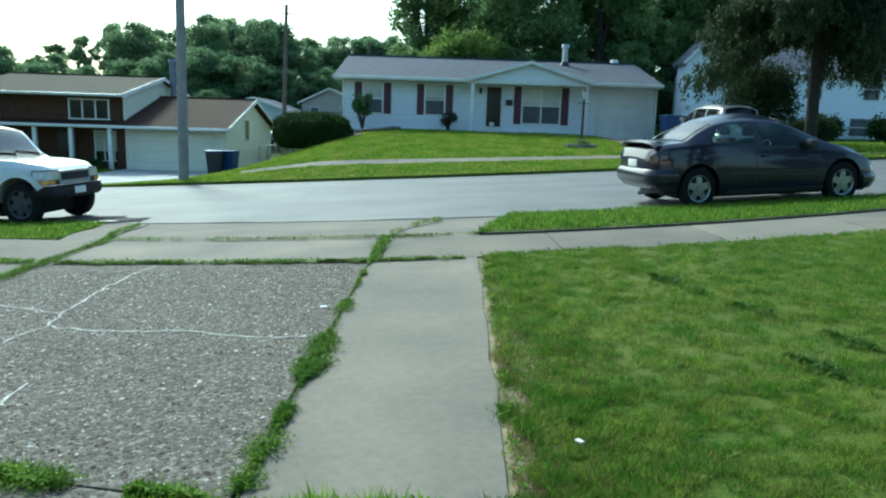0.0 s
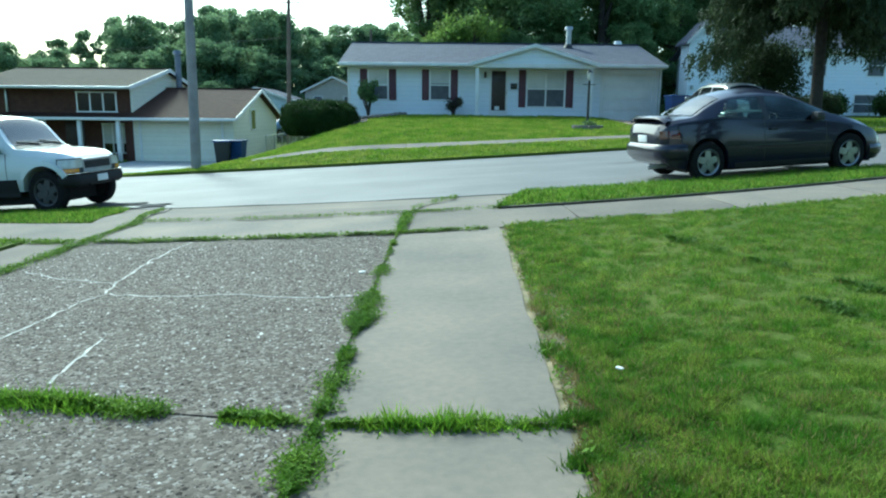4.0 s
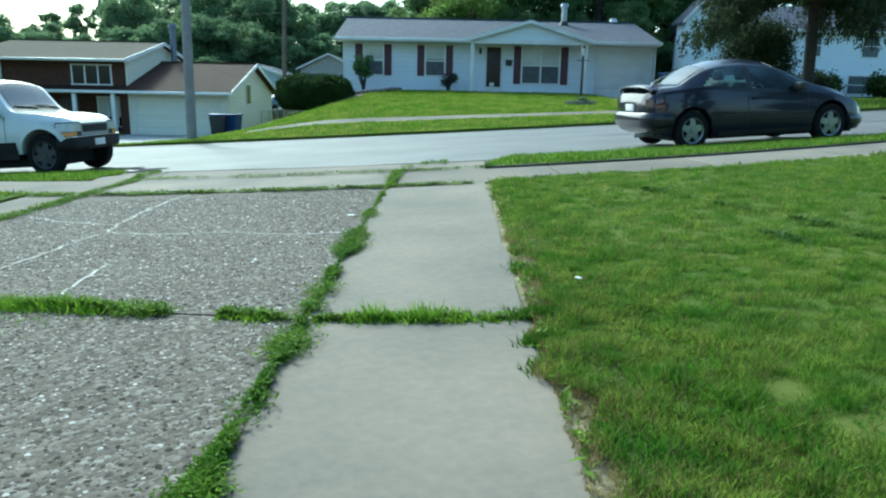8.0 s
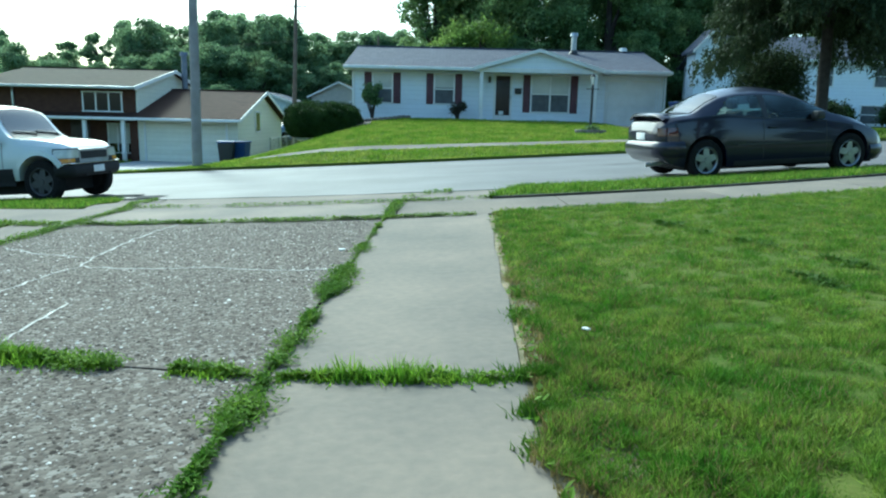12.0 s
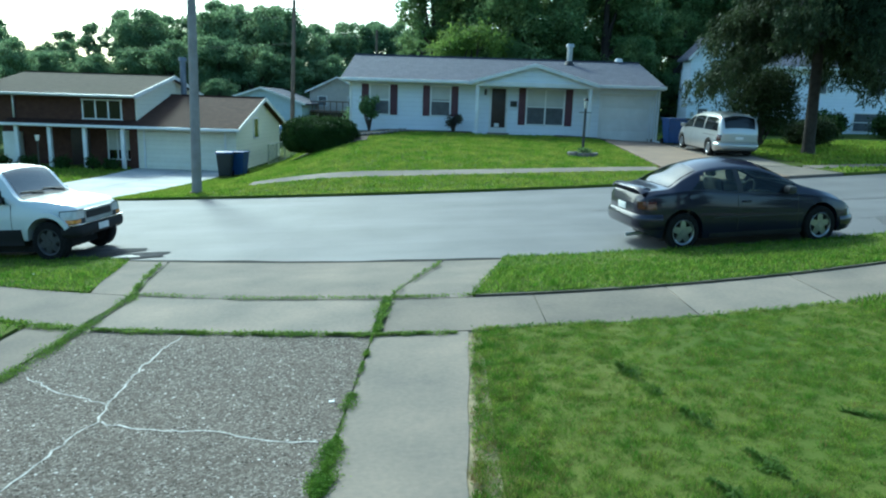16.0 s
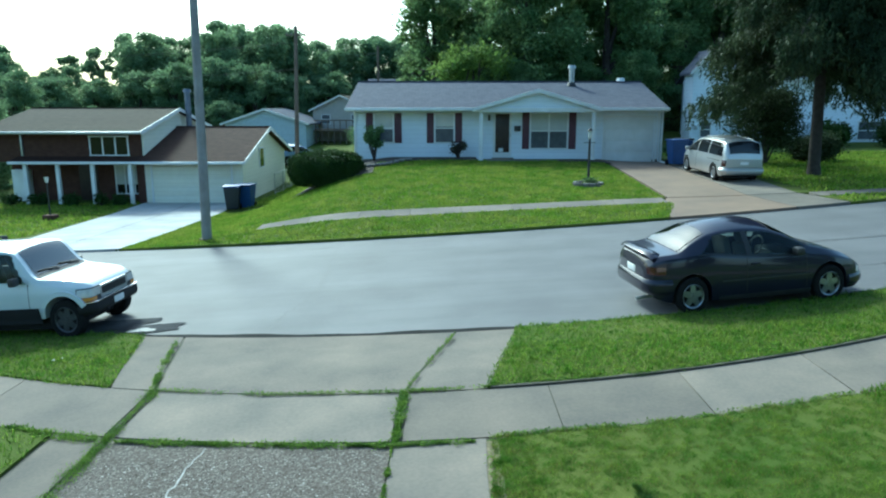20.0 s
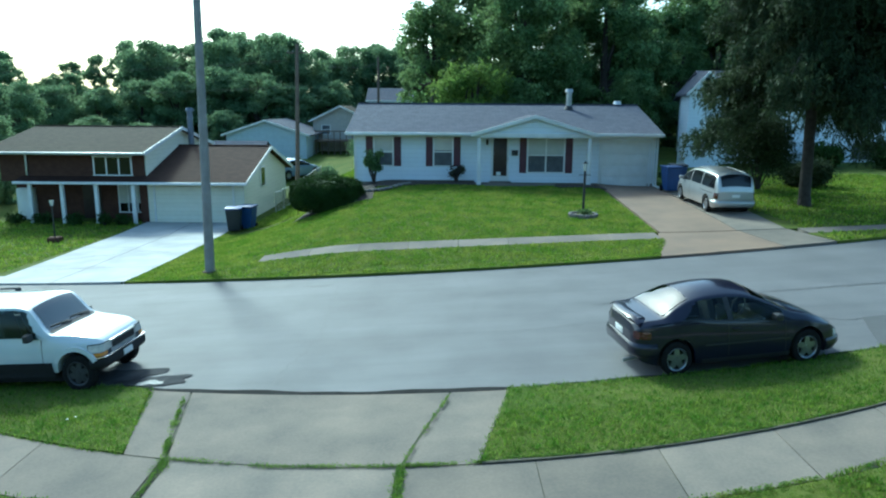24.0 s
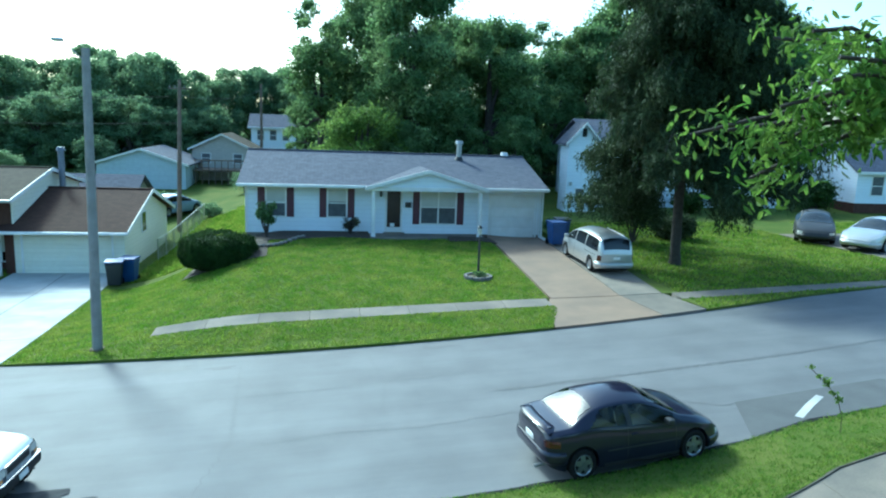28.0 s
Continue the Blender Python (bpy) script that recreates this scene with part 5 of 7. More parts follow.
gable_house("far_house", "white two-storey house far behind among trees", -7.6, -3.2, 76, 81, 2.8, 5.1, 6.3, "siding", "shingle_grey", "x", windows=((-7.0, -6.3, 3.6, 4.6), (-5.7, -5.0, 3.6, 4.6), (-4.4, -3.7, 3.6, 4.6)))
gable_house("far_house", "low brown house far behind among trees", -52, -41, 78, 86, -0.5, 1.6, 2.9, "siding_grey", "shingle_brown", "x", windows=((-50, -48.5, 0.2, 1.2),))
gable_house("far_house", "low brown house far behind among trees", -38, -29, 92, 100, 0.5, 2.4, 3.6, "siding_grey", "shingle_brown", "x", windows=((-36, -34.5, 1.0, 2.0),))
w2 = gable_house("white_house", "white two-storey house behind the tall conifer", 17.0, 30.5, 41.5, 49, 0.9, 5.0, 6.6, "siding", "shingle_grey", "x", windows=((19, 20, 3.4, 4.6), (22.2, 23.2, 3.4, 4.6), (25.6, 26.6, 3.4, 4.6), (28.4, 29.4, 3.4, 4.6), (25, 27.5, 1.3, 2.3)))
wg = gable_house("white_wing", "tall white gabled wing beside the conifer", 14.62, 16.55, 40, 41.45, 0.7, 5.3, 6.32, "siding", "shingle_grey", "y", 0.25, windows=((15.2, 15.8, 1.5, 2.3),))
part("gable_vent", boxed(15.45, 15.72, 39.96, 39.995, 5.45, 5.95, 0.01), "shadow_dark", wg, "dark louvred gable vent")
for vx0, vz0 in ((14.8, 2.5), (14.85, 1.9)):
    part("wall_box", boxed(vx0, vx0 + 0.16, 39.9, 39.995, vz0, vz0 + 0.22, 0.01), "galv", wg, "small grey meter box")
wb = gable_house("white_bungalow", "white house with grey roof down the street", 34.5, 45, 40, 45.7, 1.3, 4.05, 5.8, "siding", "shingle_grey", "x", windows=((35.6, 36.5, 2.3, 3.5), (39, 40, 2.3, 3.5)))
part("foundation", boxed(34.46, 45.04, 39.96, 45.74, 0.4, 1.75), "brick", wb, "low brick foundation")


# plain unseen house at the near driveway's head, added to darken car reflections
gable_house("near_house", "plain unseen house at the near driveway's head, added to darken reflections", -6.0, 9.0, -16.0, -7.6, 0.0, 3.2, 5.0, "siding_grey", "shingle_brown", "x")

# ---- vehicles ----
def curve(pts):
    """A smooth line through points, without overshoot."""
    p = np.array(pts, float)
    x, y = p[:, 0], p[:, 1]
    d = np.diff(y) / np.diff(x)
    m = np.r_[d[0], np.where(d[1:] * d[:-1] > 0, 2 * d[1:] * d[:-1] / (d[1:] + d[:-1] + 1e-12), 0), d[-1]]

    def at(q):
        q = min(max(q, x[0]), x[-1])
        i = min(max(int(np.searchsorted(x, q)) - 1, 0), len(x) - 2)
        h = x[i + 1] - x[i]
        t = (q - x[i]) / h
        return float(y[i] * (1 + 2 * t) * (1 - t) ** 2 + m[i] * h * t * (1 - t) ** 2 + y[i + 1] * t * t * (3 - 2 * t) + m[i + 1] * h * t * t * (t - 1))
    return at


FLANK = curve([(0, 0.95), (0.12, 0.98), (0.4, 1.0), (0.7, 0.99), (1.0, 0.95)])


def flank(C, x, z):
    """Half width of the lower body at x and height z."""
    zb, zt = C["bottom"](x), C["belt"](x)
    return C["wide"](x) * FLANK((z - zb) / (zt - zb))


def cabin_wall(C, x, t):
    """Point of the upper side, from belt (t=0) to roof edge (t=1)."""
    zt = C["belt"](x)
    ze = zt + (C["roof"](x) - zt) * C["edge"]
    y0, y1 = C["wide"](x) * 0.95, C["top_wide"](x)
    return y0 + (y1 - y0) * t + 0.1 * (ze - zt) * math.sin(math.pi * t) * 0.5, zt + (ze - zt) * t


def roof_arc(C, x, s):
    """Point of the roof at share s of its half width."""
    zt, zr = C["belt"](x), C["roof"](x)
    ze = zt + (zr - zt) * C["edge"]
    return C["top_wide"](x) * s, ze + (zr - ze) * (1 - abs(s) ** 2.2)


SIDE_T = (0.08, 0.22, 0.4, 0.58, 0.76, 0.91, 1.0)
ROOF_S = (0.93, 0.84, 0.65, 0.45, 0.22, 0.0)


def shell(C):
    """The painted body with its cabin, lofted along the car, with wheel openings and glazed openings."""
    bm = bmesh.new()
    L2 = C["L"] / 2
    front = C.get("front", L2)
    ends = 0.3 * (1 - np.cos(np.linspace(0, math.pi / 2, 9)))
    side_holes, roof_holes = C.get("side_holes", ()), C.get("roof_holes", ())
    cuts = [x for h in side_holes for x in h[:2]] + [x for h in roof_holes for x in h[:2]]
    xs = np.unique(np.round(np.concatenate([np.linspace(-L2, front, 76), front - ends, ends - L2, cuts, *[np.linspace(a - C["arch"], a + C["arch"], 21) for a in (C["xa"], C["xb"])]]), 3))
    rings = []
    for x in xs:
        zb, zt = C["bottom"](x), C["belt"](x)
        lip = zb
        for a in (C["xa"], C["xb"]):
            d = C["arch"] ** 2 - (x - a) ** 2
            if d > 0:
                lip = max(lip, C["r"] + math.sqrt(d))
        w = C["wide"](x)
        sec = [(0, max(zb, lip - 0.02)), (0.8 * w, max(zb, lip - 0.01))]
        for f in (0, 0.1, 0.25, 0.45, 0.65, 0.82, 0.93, 1.0):
            z = max(zb + (zt - zb) * f, min(lip + 0.012 * f, zt))
            sec.append((flank(C, x, z), z))
        first = len(sec)
        sec += [cabin_wall(C, x, t) for t in SIDE_T]
        roof_first = len(sec)
        sec += [roof_arc(C, x, q) for q in ROOF_S]
        ring = sec + [(-y, z) for y, z in sec[-2:0:-1]]
        rings.append([bm.verts.new((x, y, z)) for y, z in ring])
    n = len(rings[0])
    for x0, x1, a, b in zip(xs, xs[1:], rings, rings[1:]):
        xm = (x0 + x1) / 2
        for i in range(n):
            j = (i + 1) % n
            k = i if i < len(sec) - 1 else n - i - 1
            if first <= k < first + 5:
                f = (SIDE_T[k - first] + SIDE_T[k - first + 1]) / 2
                if any(h[0] + h[2] * f < xm < h[1] + h[3] * f for h in side_holes):
                    continue
            if k >= roof_first + 1 and any(h[0] < xm < h[1] for h in roof_holes):
                continue
            bm.faces.new((a[i], a[j], b[j], b[i]))
    bm.faces.new(rings[0])
    bm.faces.new(rings[-1][::-1])
    bmesh.ops.recalc_face_normals(bm, faces=bm.faces)
    return bm


def cabin(car, x_dash, x_front, x_rear, z, w, tall):
    """Seats, dashboard and steering wheel seen through the glass."""
    for s in (-1, 1):
        seat = part("front_seat", boxed(x_front - 0.05, x_front + 0.45, s * 0.36 - 0.24, s * 0.36 + 0.24, z, z + 0.2, 0.06), "seat", car, "grey cloth front seat")
        bm = boxed(-0.07, 0.07, s * 0.36 - 0.23, s * 0.36 + 0.23, 0, tall - 0.28, 0.05)
        bmesh.ops.transform(bm, verts=bm.verts, matrix=pose(x_front - 0.06, 0, z + 0.15, 0, -14, 0))
        part("backrest", bm, "seat", seat)
        bm = boxed(-0.05, 0.05, s * 0.36 - 0.13, s * 0.36 + 0.13, tall - 0.24, tall - 0.06, 0.04)
        bmesh.ops.transform(bm, verts=bm.verts, matrix=pose(x_front - 0.06, 0, z + 0.15, 0, -14, 0))
        part("headrest", bm, "seat", seat)
    bench = part("rear_seat", boxed(x_rear, x_rear + 0.45, -w, w, z, z + 0.18, 0.05), "seat", car, "grey cloth rear bench")
    part("backrest", boxed(x_rear - 0.12, x_rear + 0.02, -w, w, z + 0.1, z + tall - 0.32, 0.05), "seat", bench)
    part("dashboard", boxed(x_dash - 0.25, x_dash + 0.15, -w, w, z + 0.12, z + 0.36, 0.06), "black", car)
    bm = bmesh.new()
    n, m = 20, 6
    g = [[bm.verts.new(((0.19 + 0.016 * math.cos(2 * math.pi * q / m)) * math.cos(2 * math.pi * p / n), (0.19 + 0.016 * math.cos(2 * math.pi * q / m)) * math.sin(2 * math.pi * p / n), 0.016 * math.sin(2 * math.pi * q / m))) for q in range(m)] for p in range(n)]
    for p in range(n):
        for q in range(m):
            bm.faces.new((g[p][q], g[(p + 1) % n][q], g[(p + 1) % n][(q + 1) % m], g[p][(q + 1) % m]))
    bmesh.ops.transform(bm, verts=bm.verts, matrix=pose(x_dash - 0.38, 0.36, z + 0.4, 0, -62, 0))
    part("steering_wheel", bm, "black", car)


def sheet(rows, thick=0.004):
    """A thin skin through a grid of points."""
    bm = bmesh.new()
    g = [[bm.verts.new(p) for p in r] for r in rows]
    for a, b in zip(g, g[1:]):
        for k in range(len(a) - 1):
            bm.faces.new((a[k], a[k + 1], b[k + 1], b[k]))
    bmesh.ops.recalc_face_normals(bm, faces=bm.faces)
    bmesh.ops.solidify(bm, geom=list(bm.faces), thickness=thick)
    return bm


def side_glass(C, x0, x1, side, t0=0.06, t1=0.9, slant0=0.0, slant1=0.0, out=0.006):
    """A window following the upper side between x0 and x1; the slants lean its ends."""
    rows = []
    for i in range(9):
        t = t0 + (t1 - t0) * i / 8
        f = i / 8
        row = []
        for k in range(15):
            x = (x0 + slant0 * f) + (x1 + slant1 * f - x0 - slant0 * f) * k / 14
            y, z = cabin_wall(C, x, t)
            row.append((x, side * (y + out), z))
        rows.append(row)
    return sheet(rows)


def screen(C, x0, x1, share, ahead, out=0.007):
    """A windscreen or rear window on the sloping end of the roof."""
    rows = []
    for i in range(11):
        x = x0 + (x1 - x0) * i / 10
        rows.append([(x + ahead * out, *roof_arc(C, x, share * (-1 + k / 8))) for k in range(17)])
        rows[-1] = [(a, b, c + out) for a, b, c in rows[-1]]
    return sheet(rows)


def skin(C, x0, x1, z0, z1, side, out=0.006):
    """A lamp, strip or cladding laid on the lower side; z1 may be a function of x."""
    rows = []
    n = max(5, int(abs(x1 - x0) / 0.04))
    for i in range(6):
        row = []
        for k in range(n + 1):
            x = x0 + (x1 - x0) * k / n
            a, b = (z(x) if callable(z) else z for z in (z0, z1))
            z = a + (b - a) * i / 5
            row.append((x, side * (flank(C, x, z) + out), z))
        rows.append(row)
    return sheet(rows, 0.006)


def end_skin(C, w0, w1, z0, z1, front, out=0.006):
    """A piece laid on the flat of the nose or tail."""
    x = (C.get("front", C["L"] / 2) if front else C["L"] / 2) + out
    return boxed(x - 0.03, x, w0, w1, z0, z1, 0.008) if front else boxed(-x, -x + 0.03, w0, w1, z0, z1, 0.008)


def wrap_lamp(C, s, x0, w1, z0, z1, out):
    """A lamp that turns the corner from the wing to the nose."""
    nose = C["L"] / 2
    rows = []
    for i in range(6):
        z = z0 + (z1 - z0) * i / 5
        side = [(x0 + (nose - 0.07 - x0) * k / 6, flank(C, x0 + (nose - 0.07 - x0) * k / 6, z) + out) for k in range(7)]
        y1 = side[-1][1]
        turn = [(nose - 0.07 + (0.07 + out) * math.sin(a * math.pi / 8), y1 - 0.09 * (1 - math.cos(a * math.pi / 8))) for a in range(1, 5)]
        front = [(nose + out, turn[-1][1] + (w1 - turn[-1][1]) * k / 3) for k in range(1, 4)]
        rows.append([(x, s * y, z) for x, y in side + turn + front])
    return sheet(rows, 0.006)


def bumper(C, front, z0, z1, reach, out=0.03, drop=0.0):
    """A rounded bumper that wraps the end of the car."""
    sgn = 1 if front else -1
    L2 = C.get("front", C["L"] / 2) if front else C["L"] / 2
    line = [(L2 - reach + reach * math.sin(a), a) for a in np.linspace(0, math.pi / 2, 10)]
    rows = []
    for i in range(7):
        f = i / 6
        z = z0 + (z1 - z0) * f
        o = out * (1 - (2 * f - 1) ** 4) + 0.004
        half = []
        for x, a in line:
            y = flank(C, sgn * x, max(z, C["bottom"](sgn * x) + 0.02))
            half.append((sgn * (x + o * math.sin(a)), y + o * math.cos(a) * 0.8, z))
        rows.append(half + [(x, -y, z) for x, y, z in half[::-1]])
    return sheet(rows, 0.012)


def ring_trim(x, z, r0, r1, y0, y1):
    """A half ring round a wheel opening."""
    bm = bmesh.new()
    n = 18
    rows = []
    for r, y in ((r0, y0), (r0, y1), (r1, y1 - (y1 - y0) * 0.2), (r1, y0)):
        rows.append([bm.verts.new((x + r * math.cos(math.pi * (0.16 + 0.68 * i / n)), y, z + r * math.sin(math.pi * (0.16 + 0.68 * i / n)))) for i in range(n + 1)])
    for a, b in zip(rows, rows[1:] + rows[:1]):
        for i in range(n):
            bm.faces.new((a[i], a[i + 1], b[i + 1], b[i]))
    bmesh.ops.recalc_face_normals(bm, faces=bm.faces)
    return bm


def wheel(car, x, y, r, width, side, spokes=5, metal="alloy"):
    bm = bmesh.new()
    prof = [(r * 0.66, 0.5), (r * 0.9, 0.5), (r * 0.985, 0.38), (r, 0.2), (r, -0.2), (r * 0.985, -0.38), (r * 0.9, -0.5), (r * 0.66, -0.5)]
    n = 28
    rings = [[bm.verts.new((x + math.cos(2 * math.pi * i / n) * q, y + side * s * width, r + math.sin(2 * math.pi * i / n) * q)) for i in range(n)] for q, s in prof]
    for a, b in zip(rings, rings[1:]):
        for i in range(n):
            bm.faces.new((a[i], a[(i + 1) % n], b[(i + 1) % n], b[i]))
    bmesh.ops.recalc_face_normals(bm, faces=bm.faces)
    t = part("wheel", bm, "rubber", car, "black tyre on an alloy rim")
    # near-black drum puts shade behind the spokes
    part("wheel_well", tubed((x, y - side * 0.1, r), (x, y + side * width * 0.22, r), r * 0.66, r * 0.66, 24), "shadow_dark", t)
    bm = bmesh.new()
    rim = [(r * 0.68, 0.46), (r * 0.64, 0.50), (r * 0.585, 0.44), (r * 0.57, 0.25)]
    rr = [[bm.verts.new((x + math.cos(2 * math.pi * i / n) * q, y + side * s * width, r + math.sin(2 * math.pi * i / n) * q)) for i in range(n)] for q, s in rim]
    for a, b in zip(rr, rr[1:]):
        for i in range(n):
            bm.faces.new((a[i], a[(i + 1) % n], b[(i + 1) % n], b[i]))
    for k in range(spokes):
        a = 2 * math.pi * k / spokes + 0.3
        c, s = math.cos(a), math.sin(a)
        vs = []
        for q, hw, dep in ((0.04, 0.24, 0.42), (r * 0.6, 0.17, 0.4)):
            for e in (-1, 1):
                for o in (0.0, -0.08):
                    vs.append(bm.verts.new((x + c * q - s * e * hw * r * 0.8, y + side * width * (dep + o), r + s * q + c * e * hw * r * 0.8)))
        for q in ((0, 2, 6, 4), (1, 5, 7, 3), (0, 4, 5, 1), (2, 3, 7, 6)):
            bm.faces.new([vs[i] for i in q])
    bmesh.ops.recalc_face_normals(bm, faces=bm.faces)
    part("rim", bm, metal, t, "spoked metal rim")
    part("hub_cap", tubed((x, y + side * width * 0.3, r), (x, y + side * width * 0.46, r), r * 0.17, r * 0.13, 12), metal, t)


def vehicle(name, label, m, C, paint):
    car = thing(name, (0, 0, 0), label, "car", turn=m)
    for key in ("belt", "roof", "wide", "top_wide", "bottom"):
        C[key] = curve(C[key])
    body = part("body", shell(C), paint, car, "", 50)
    w = C["wide"](0)
    # near-black box puts shade under the body
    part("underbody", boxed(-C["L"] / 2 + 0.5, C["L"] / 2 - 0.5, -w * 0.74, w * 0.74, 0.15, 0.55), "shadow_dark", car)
    for x in (C["xa"], C["xb"]):
        for s in (-1, 1):
            wheel(car, x, s * (w - 0.12), C["r"], 0.21, s, C.get("spokes", 5), C.get("rim", "alloy"))
    return car, body


SLOPE = -math.degrees(math.atan(0.065))


def on_street(x, y, heading, s=(1, 1, 1)):
    return pose(x, y, float(street(x)) + 0.005, 0, SLOPE * math.cos(radians(heading)), heading) @ Matrix.Diagonal((*s, 1))


# the charcoal coupe
C = {"L": 4.45, "xa": -1.44, "xb": 1.16, "r": 0.305, "arch": 0.365, "edge": 0.76,
     "side_holes": [(-0.35, 0.67, 0, 0), (-1.29, -0.43, 0.34, 0)], "roof_holes": [(0.17, 0.83), (-1.63, -1.11)],
     "belt": [(-2.225, 0.70), (-2.15, 0.83), (-1.9, 0.91), (-1.2, 0.95), (-0.55, 0.89), (0.4, 0.83), (1.1, 0.78), (1.7, 0.67), (2.05, 0.53), (2.225, 0.41)],
     "roof": [(-2.225, 0.76), (-2.16, 0.91), (-2.0, 0.97), (-1.7, 0.995), (-1.4, 1.15), (-1.05, 1.305), (-0.7, 1.365), (-0.38, 1.38), (0.0, 1.345), (0.28, 1.25), (0.6, 1.085), (0.86, 0.95), (1.0, 0.915), (1.5, 0.80), (1.9, 0.655), (2.12, 0.54), (2.225, 0.44)],
     "wide": [(-2.225, 0.52), (-2.2, 0.62), (-2.1, 0.74), (-1.9, 0.81), (-1.3, 0.855), (0, 0.86), (1.2, 0.855), (1.75, 0.80), (2.05, 0.68), (2.17, 0.57), (2.225, 0.46)],
     "top_wide": [(-2.225, 0.44), (-2.0, 0.66), (-1.7, 0.70), (-1.2, 0.60), (-0.6, 0.55), (-0.1, 0.56), (0.4, 0.66), (0.9, 0.74), (1.6, 0.66), (2.0, 0.52), (2.225, 0.36)],
     "bottom": [(-2.225, 0.40), (-2.05, 0.28), (-1.7, 0.2), (1.7, 0.19), (2.05, 0.2), (2.225, 0.27)]}
NOSE = 0.78
for key in ("belt", "roof", "wide", "top_wide", "bottom"):
    C[key] = [(x if x < 1.16 else 1.16 + (x - 1.16) * NOSE, q) for x, q in C[key]]
C["front"] = 1.16 + 1.065 * NOSE
coupe, cb_ = vehicle("coupe", "dark charcoal two-door coupe with rear spoiler, parked at the kerb", on_street(5.6, 10.62, 7.0, (0.828, 0.9, 0.94)), C, "paint_dark")
part("windscreen", screen(C, 0.16, 0.84, 0.9, 1), "screen_glass", coupe)
cabin(coupe, 0.85, -0.1, -1.15, 0.36, 0.62, 0.78)
part("rear_window", screen(C, -1.64, -1.1, 0.86, -1), "mirror_glass", coupe, "rear window mirroring the sky")
for s in (-1, 1):
    part("side_window", side_glass(C, -0.36, 0.68, s, 0.06, 0.93), "car_glass", coupe)
    part("quarter_window", side_glass(C, -1.3, -0.42, s, 0.08, 0.93, 0.34), "car_glass", coupe)
    part("window_trim", side_glass(C, -1.34, 0.74, s, 0.0, 0.05), "black", coupe)
    part("door_pillar", side_glass(C, -0.44, -0.34, s, 0.03, 0.94, out=0.009), "black", coupe, "black pillar behind the door glass")
    part("door_seam", skin(C, 0.7, 0.712, 0.3, 0.8, s, 0.002), "black", coupe)
    part("door_seam", skin(C, -0.44, -0.428, 0.3, 0.87, s, 0.002), "black", coupe)
    part("side_strip", skin(C, -0.9, 0.8, 0.5, 0.53, s, 0.008), "black", coupe)
    part("door_handle", boxed(-0.36, -0.2, s * 0.845, s * 0.878, 0.735, 0.765, 0.01), "paint_dark", coupe)
    part("wing_mirror", boxed(0.42, 0.58, s * 0.79, s * 0.98, 0.84, 0.965, 0.05), "black", coupe, "black door mirror")
    part("tail_lamp", skin(C, -2.2, -1.93, 0.68, 0.80, s, 0.006), "lamp_red", coupe, "red wraparound tail lamp")
    part("headlamp", skin(C, 1.74, 1.95, 0.43, lambda x: 0.55 - 0.35 * (x - 1.74), s, 0.005), "lamp_clear", coupe)
    part("rocker", skin(C, -0.95, 0.8, 0.2, 0.27, s, 0.008), "black", coupe)
rows = []
for k in range(25):
    v = -1 + k / 12
    drop = 0.085 * abs(v) ** 5
    back = 0.1 * v * v
    rows.append([(-2.25 + back, 0.68 * v, 1.0 - drop), (-2.2 + back, 0.68 * v, 1.03 - drop), (-2.08 + back, 0.66 * v, 1.025 - drop), (-1.99 + back, 0.64 * v, 1.0 - drop)])
part("spoiler", sheet(rows, 0.02), "paint_dark", coupe, "low curved rear spoiler on the boot lid")
for s in (-1, 1):
    part("spoiler_leg", boxed(-2.1, -2.0, s * 0.5, s * 0.58, 0.9, 1.005, 0.02), "paint_dark", coupe)
part("rear_bumper", bumper(C, False, 0.36, 0.60, 0.4, 0.05), "paint_dark", coupe, "rounded glossy rear bumper")
part("front_bumper", bumper(C, True, 0.24, 0.42, 0.45, 0.03), "paint_dark", coupe)
part("lower_grille", boxed(1.96, 2.022, -0.3, 0.3, 0.27, 0.34, 0.01), "black", coupe)
part("number_plate", end_skin(C, -0.17, 0.17, 0.62, 0.73, False, 0.012), "litter", coupe, "plain white plate")
part("exhaust", tubed((-2.34, -0.45, 0.25), (-2.0, -0.45, 0.27), 0.035, 0.03), "galv", coupe)

# the white sport utility vehicle
C = {"L": 4.45, "spokes": 6, "rim": "steel_rim", "xa": -1.0, "xb": 1.71, "r": 0.35, "arch": 0.43, "edge": 0.9,
     "side_holes": [(-0.21, 0.99, 0, -0.3), (-1.04, -0.35, 0, 0), (-2.01, -1.19, 0.06, 0)], "roof_holes": [(0.78, 1.14)],
     "belt": [(-2.225, 0.96), (-2.1, 1.0), (0.6, 0.99), (1.0, 0.965), (1.6, 0.93), (2.0, 0.89), (2.15, 0.86), (2.225, 0.8)],
     "roof": [(-2.225, 1.2), (-2.18, 1.52), (-2.05, 1.62), (-1.0, 1.65), (0.4, 1.64), (0.64, 1.615), (0.76, 1.57), (1.12, 1.13), (1.22, 1.075), (1.6, 1.04), (2.0, 0.975), (2.15, 0.915), (2.225, 0.85)],
     "wide": [(-2.225, 0.74), (-2.1, 0.82), (-1.2, 0.86), (1.4, 0.86), (1.9, 0.835), (2.12, 0.78), (2.2, 0.72), (2.225, 0.68)],
     "top_wide": [(-2.225, 0.68), (-2.0, 0.68), (0.6, 0.68), (0.9, 0.725), (1.15, 0.77), (1.6, 0.72), (2.0, 0.68), (2.225, 0.58)],
     "bottom": [(-2.225, 0.48), (-1.9, 0.4), (1.9, 0.38), (2.225, 0.43)]}
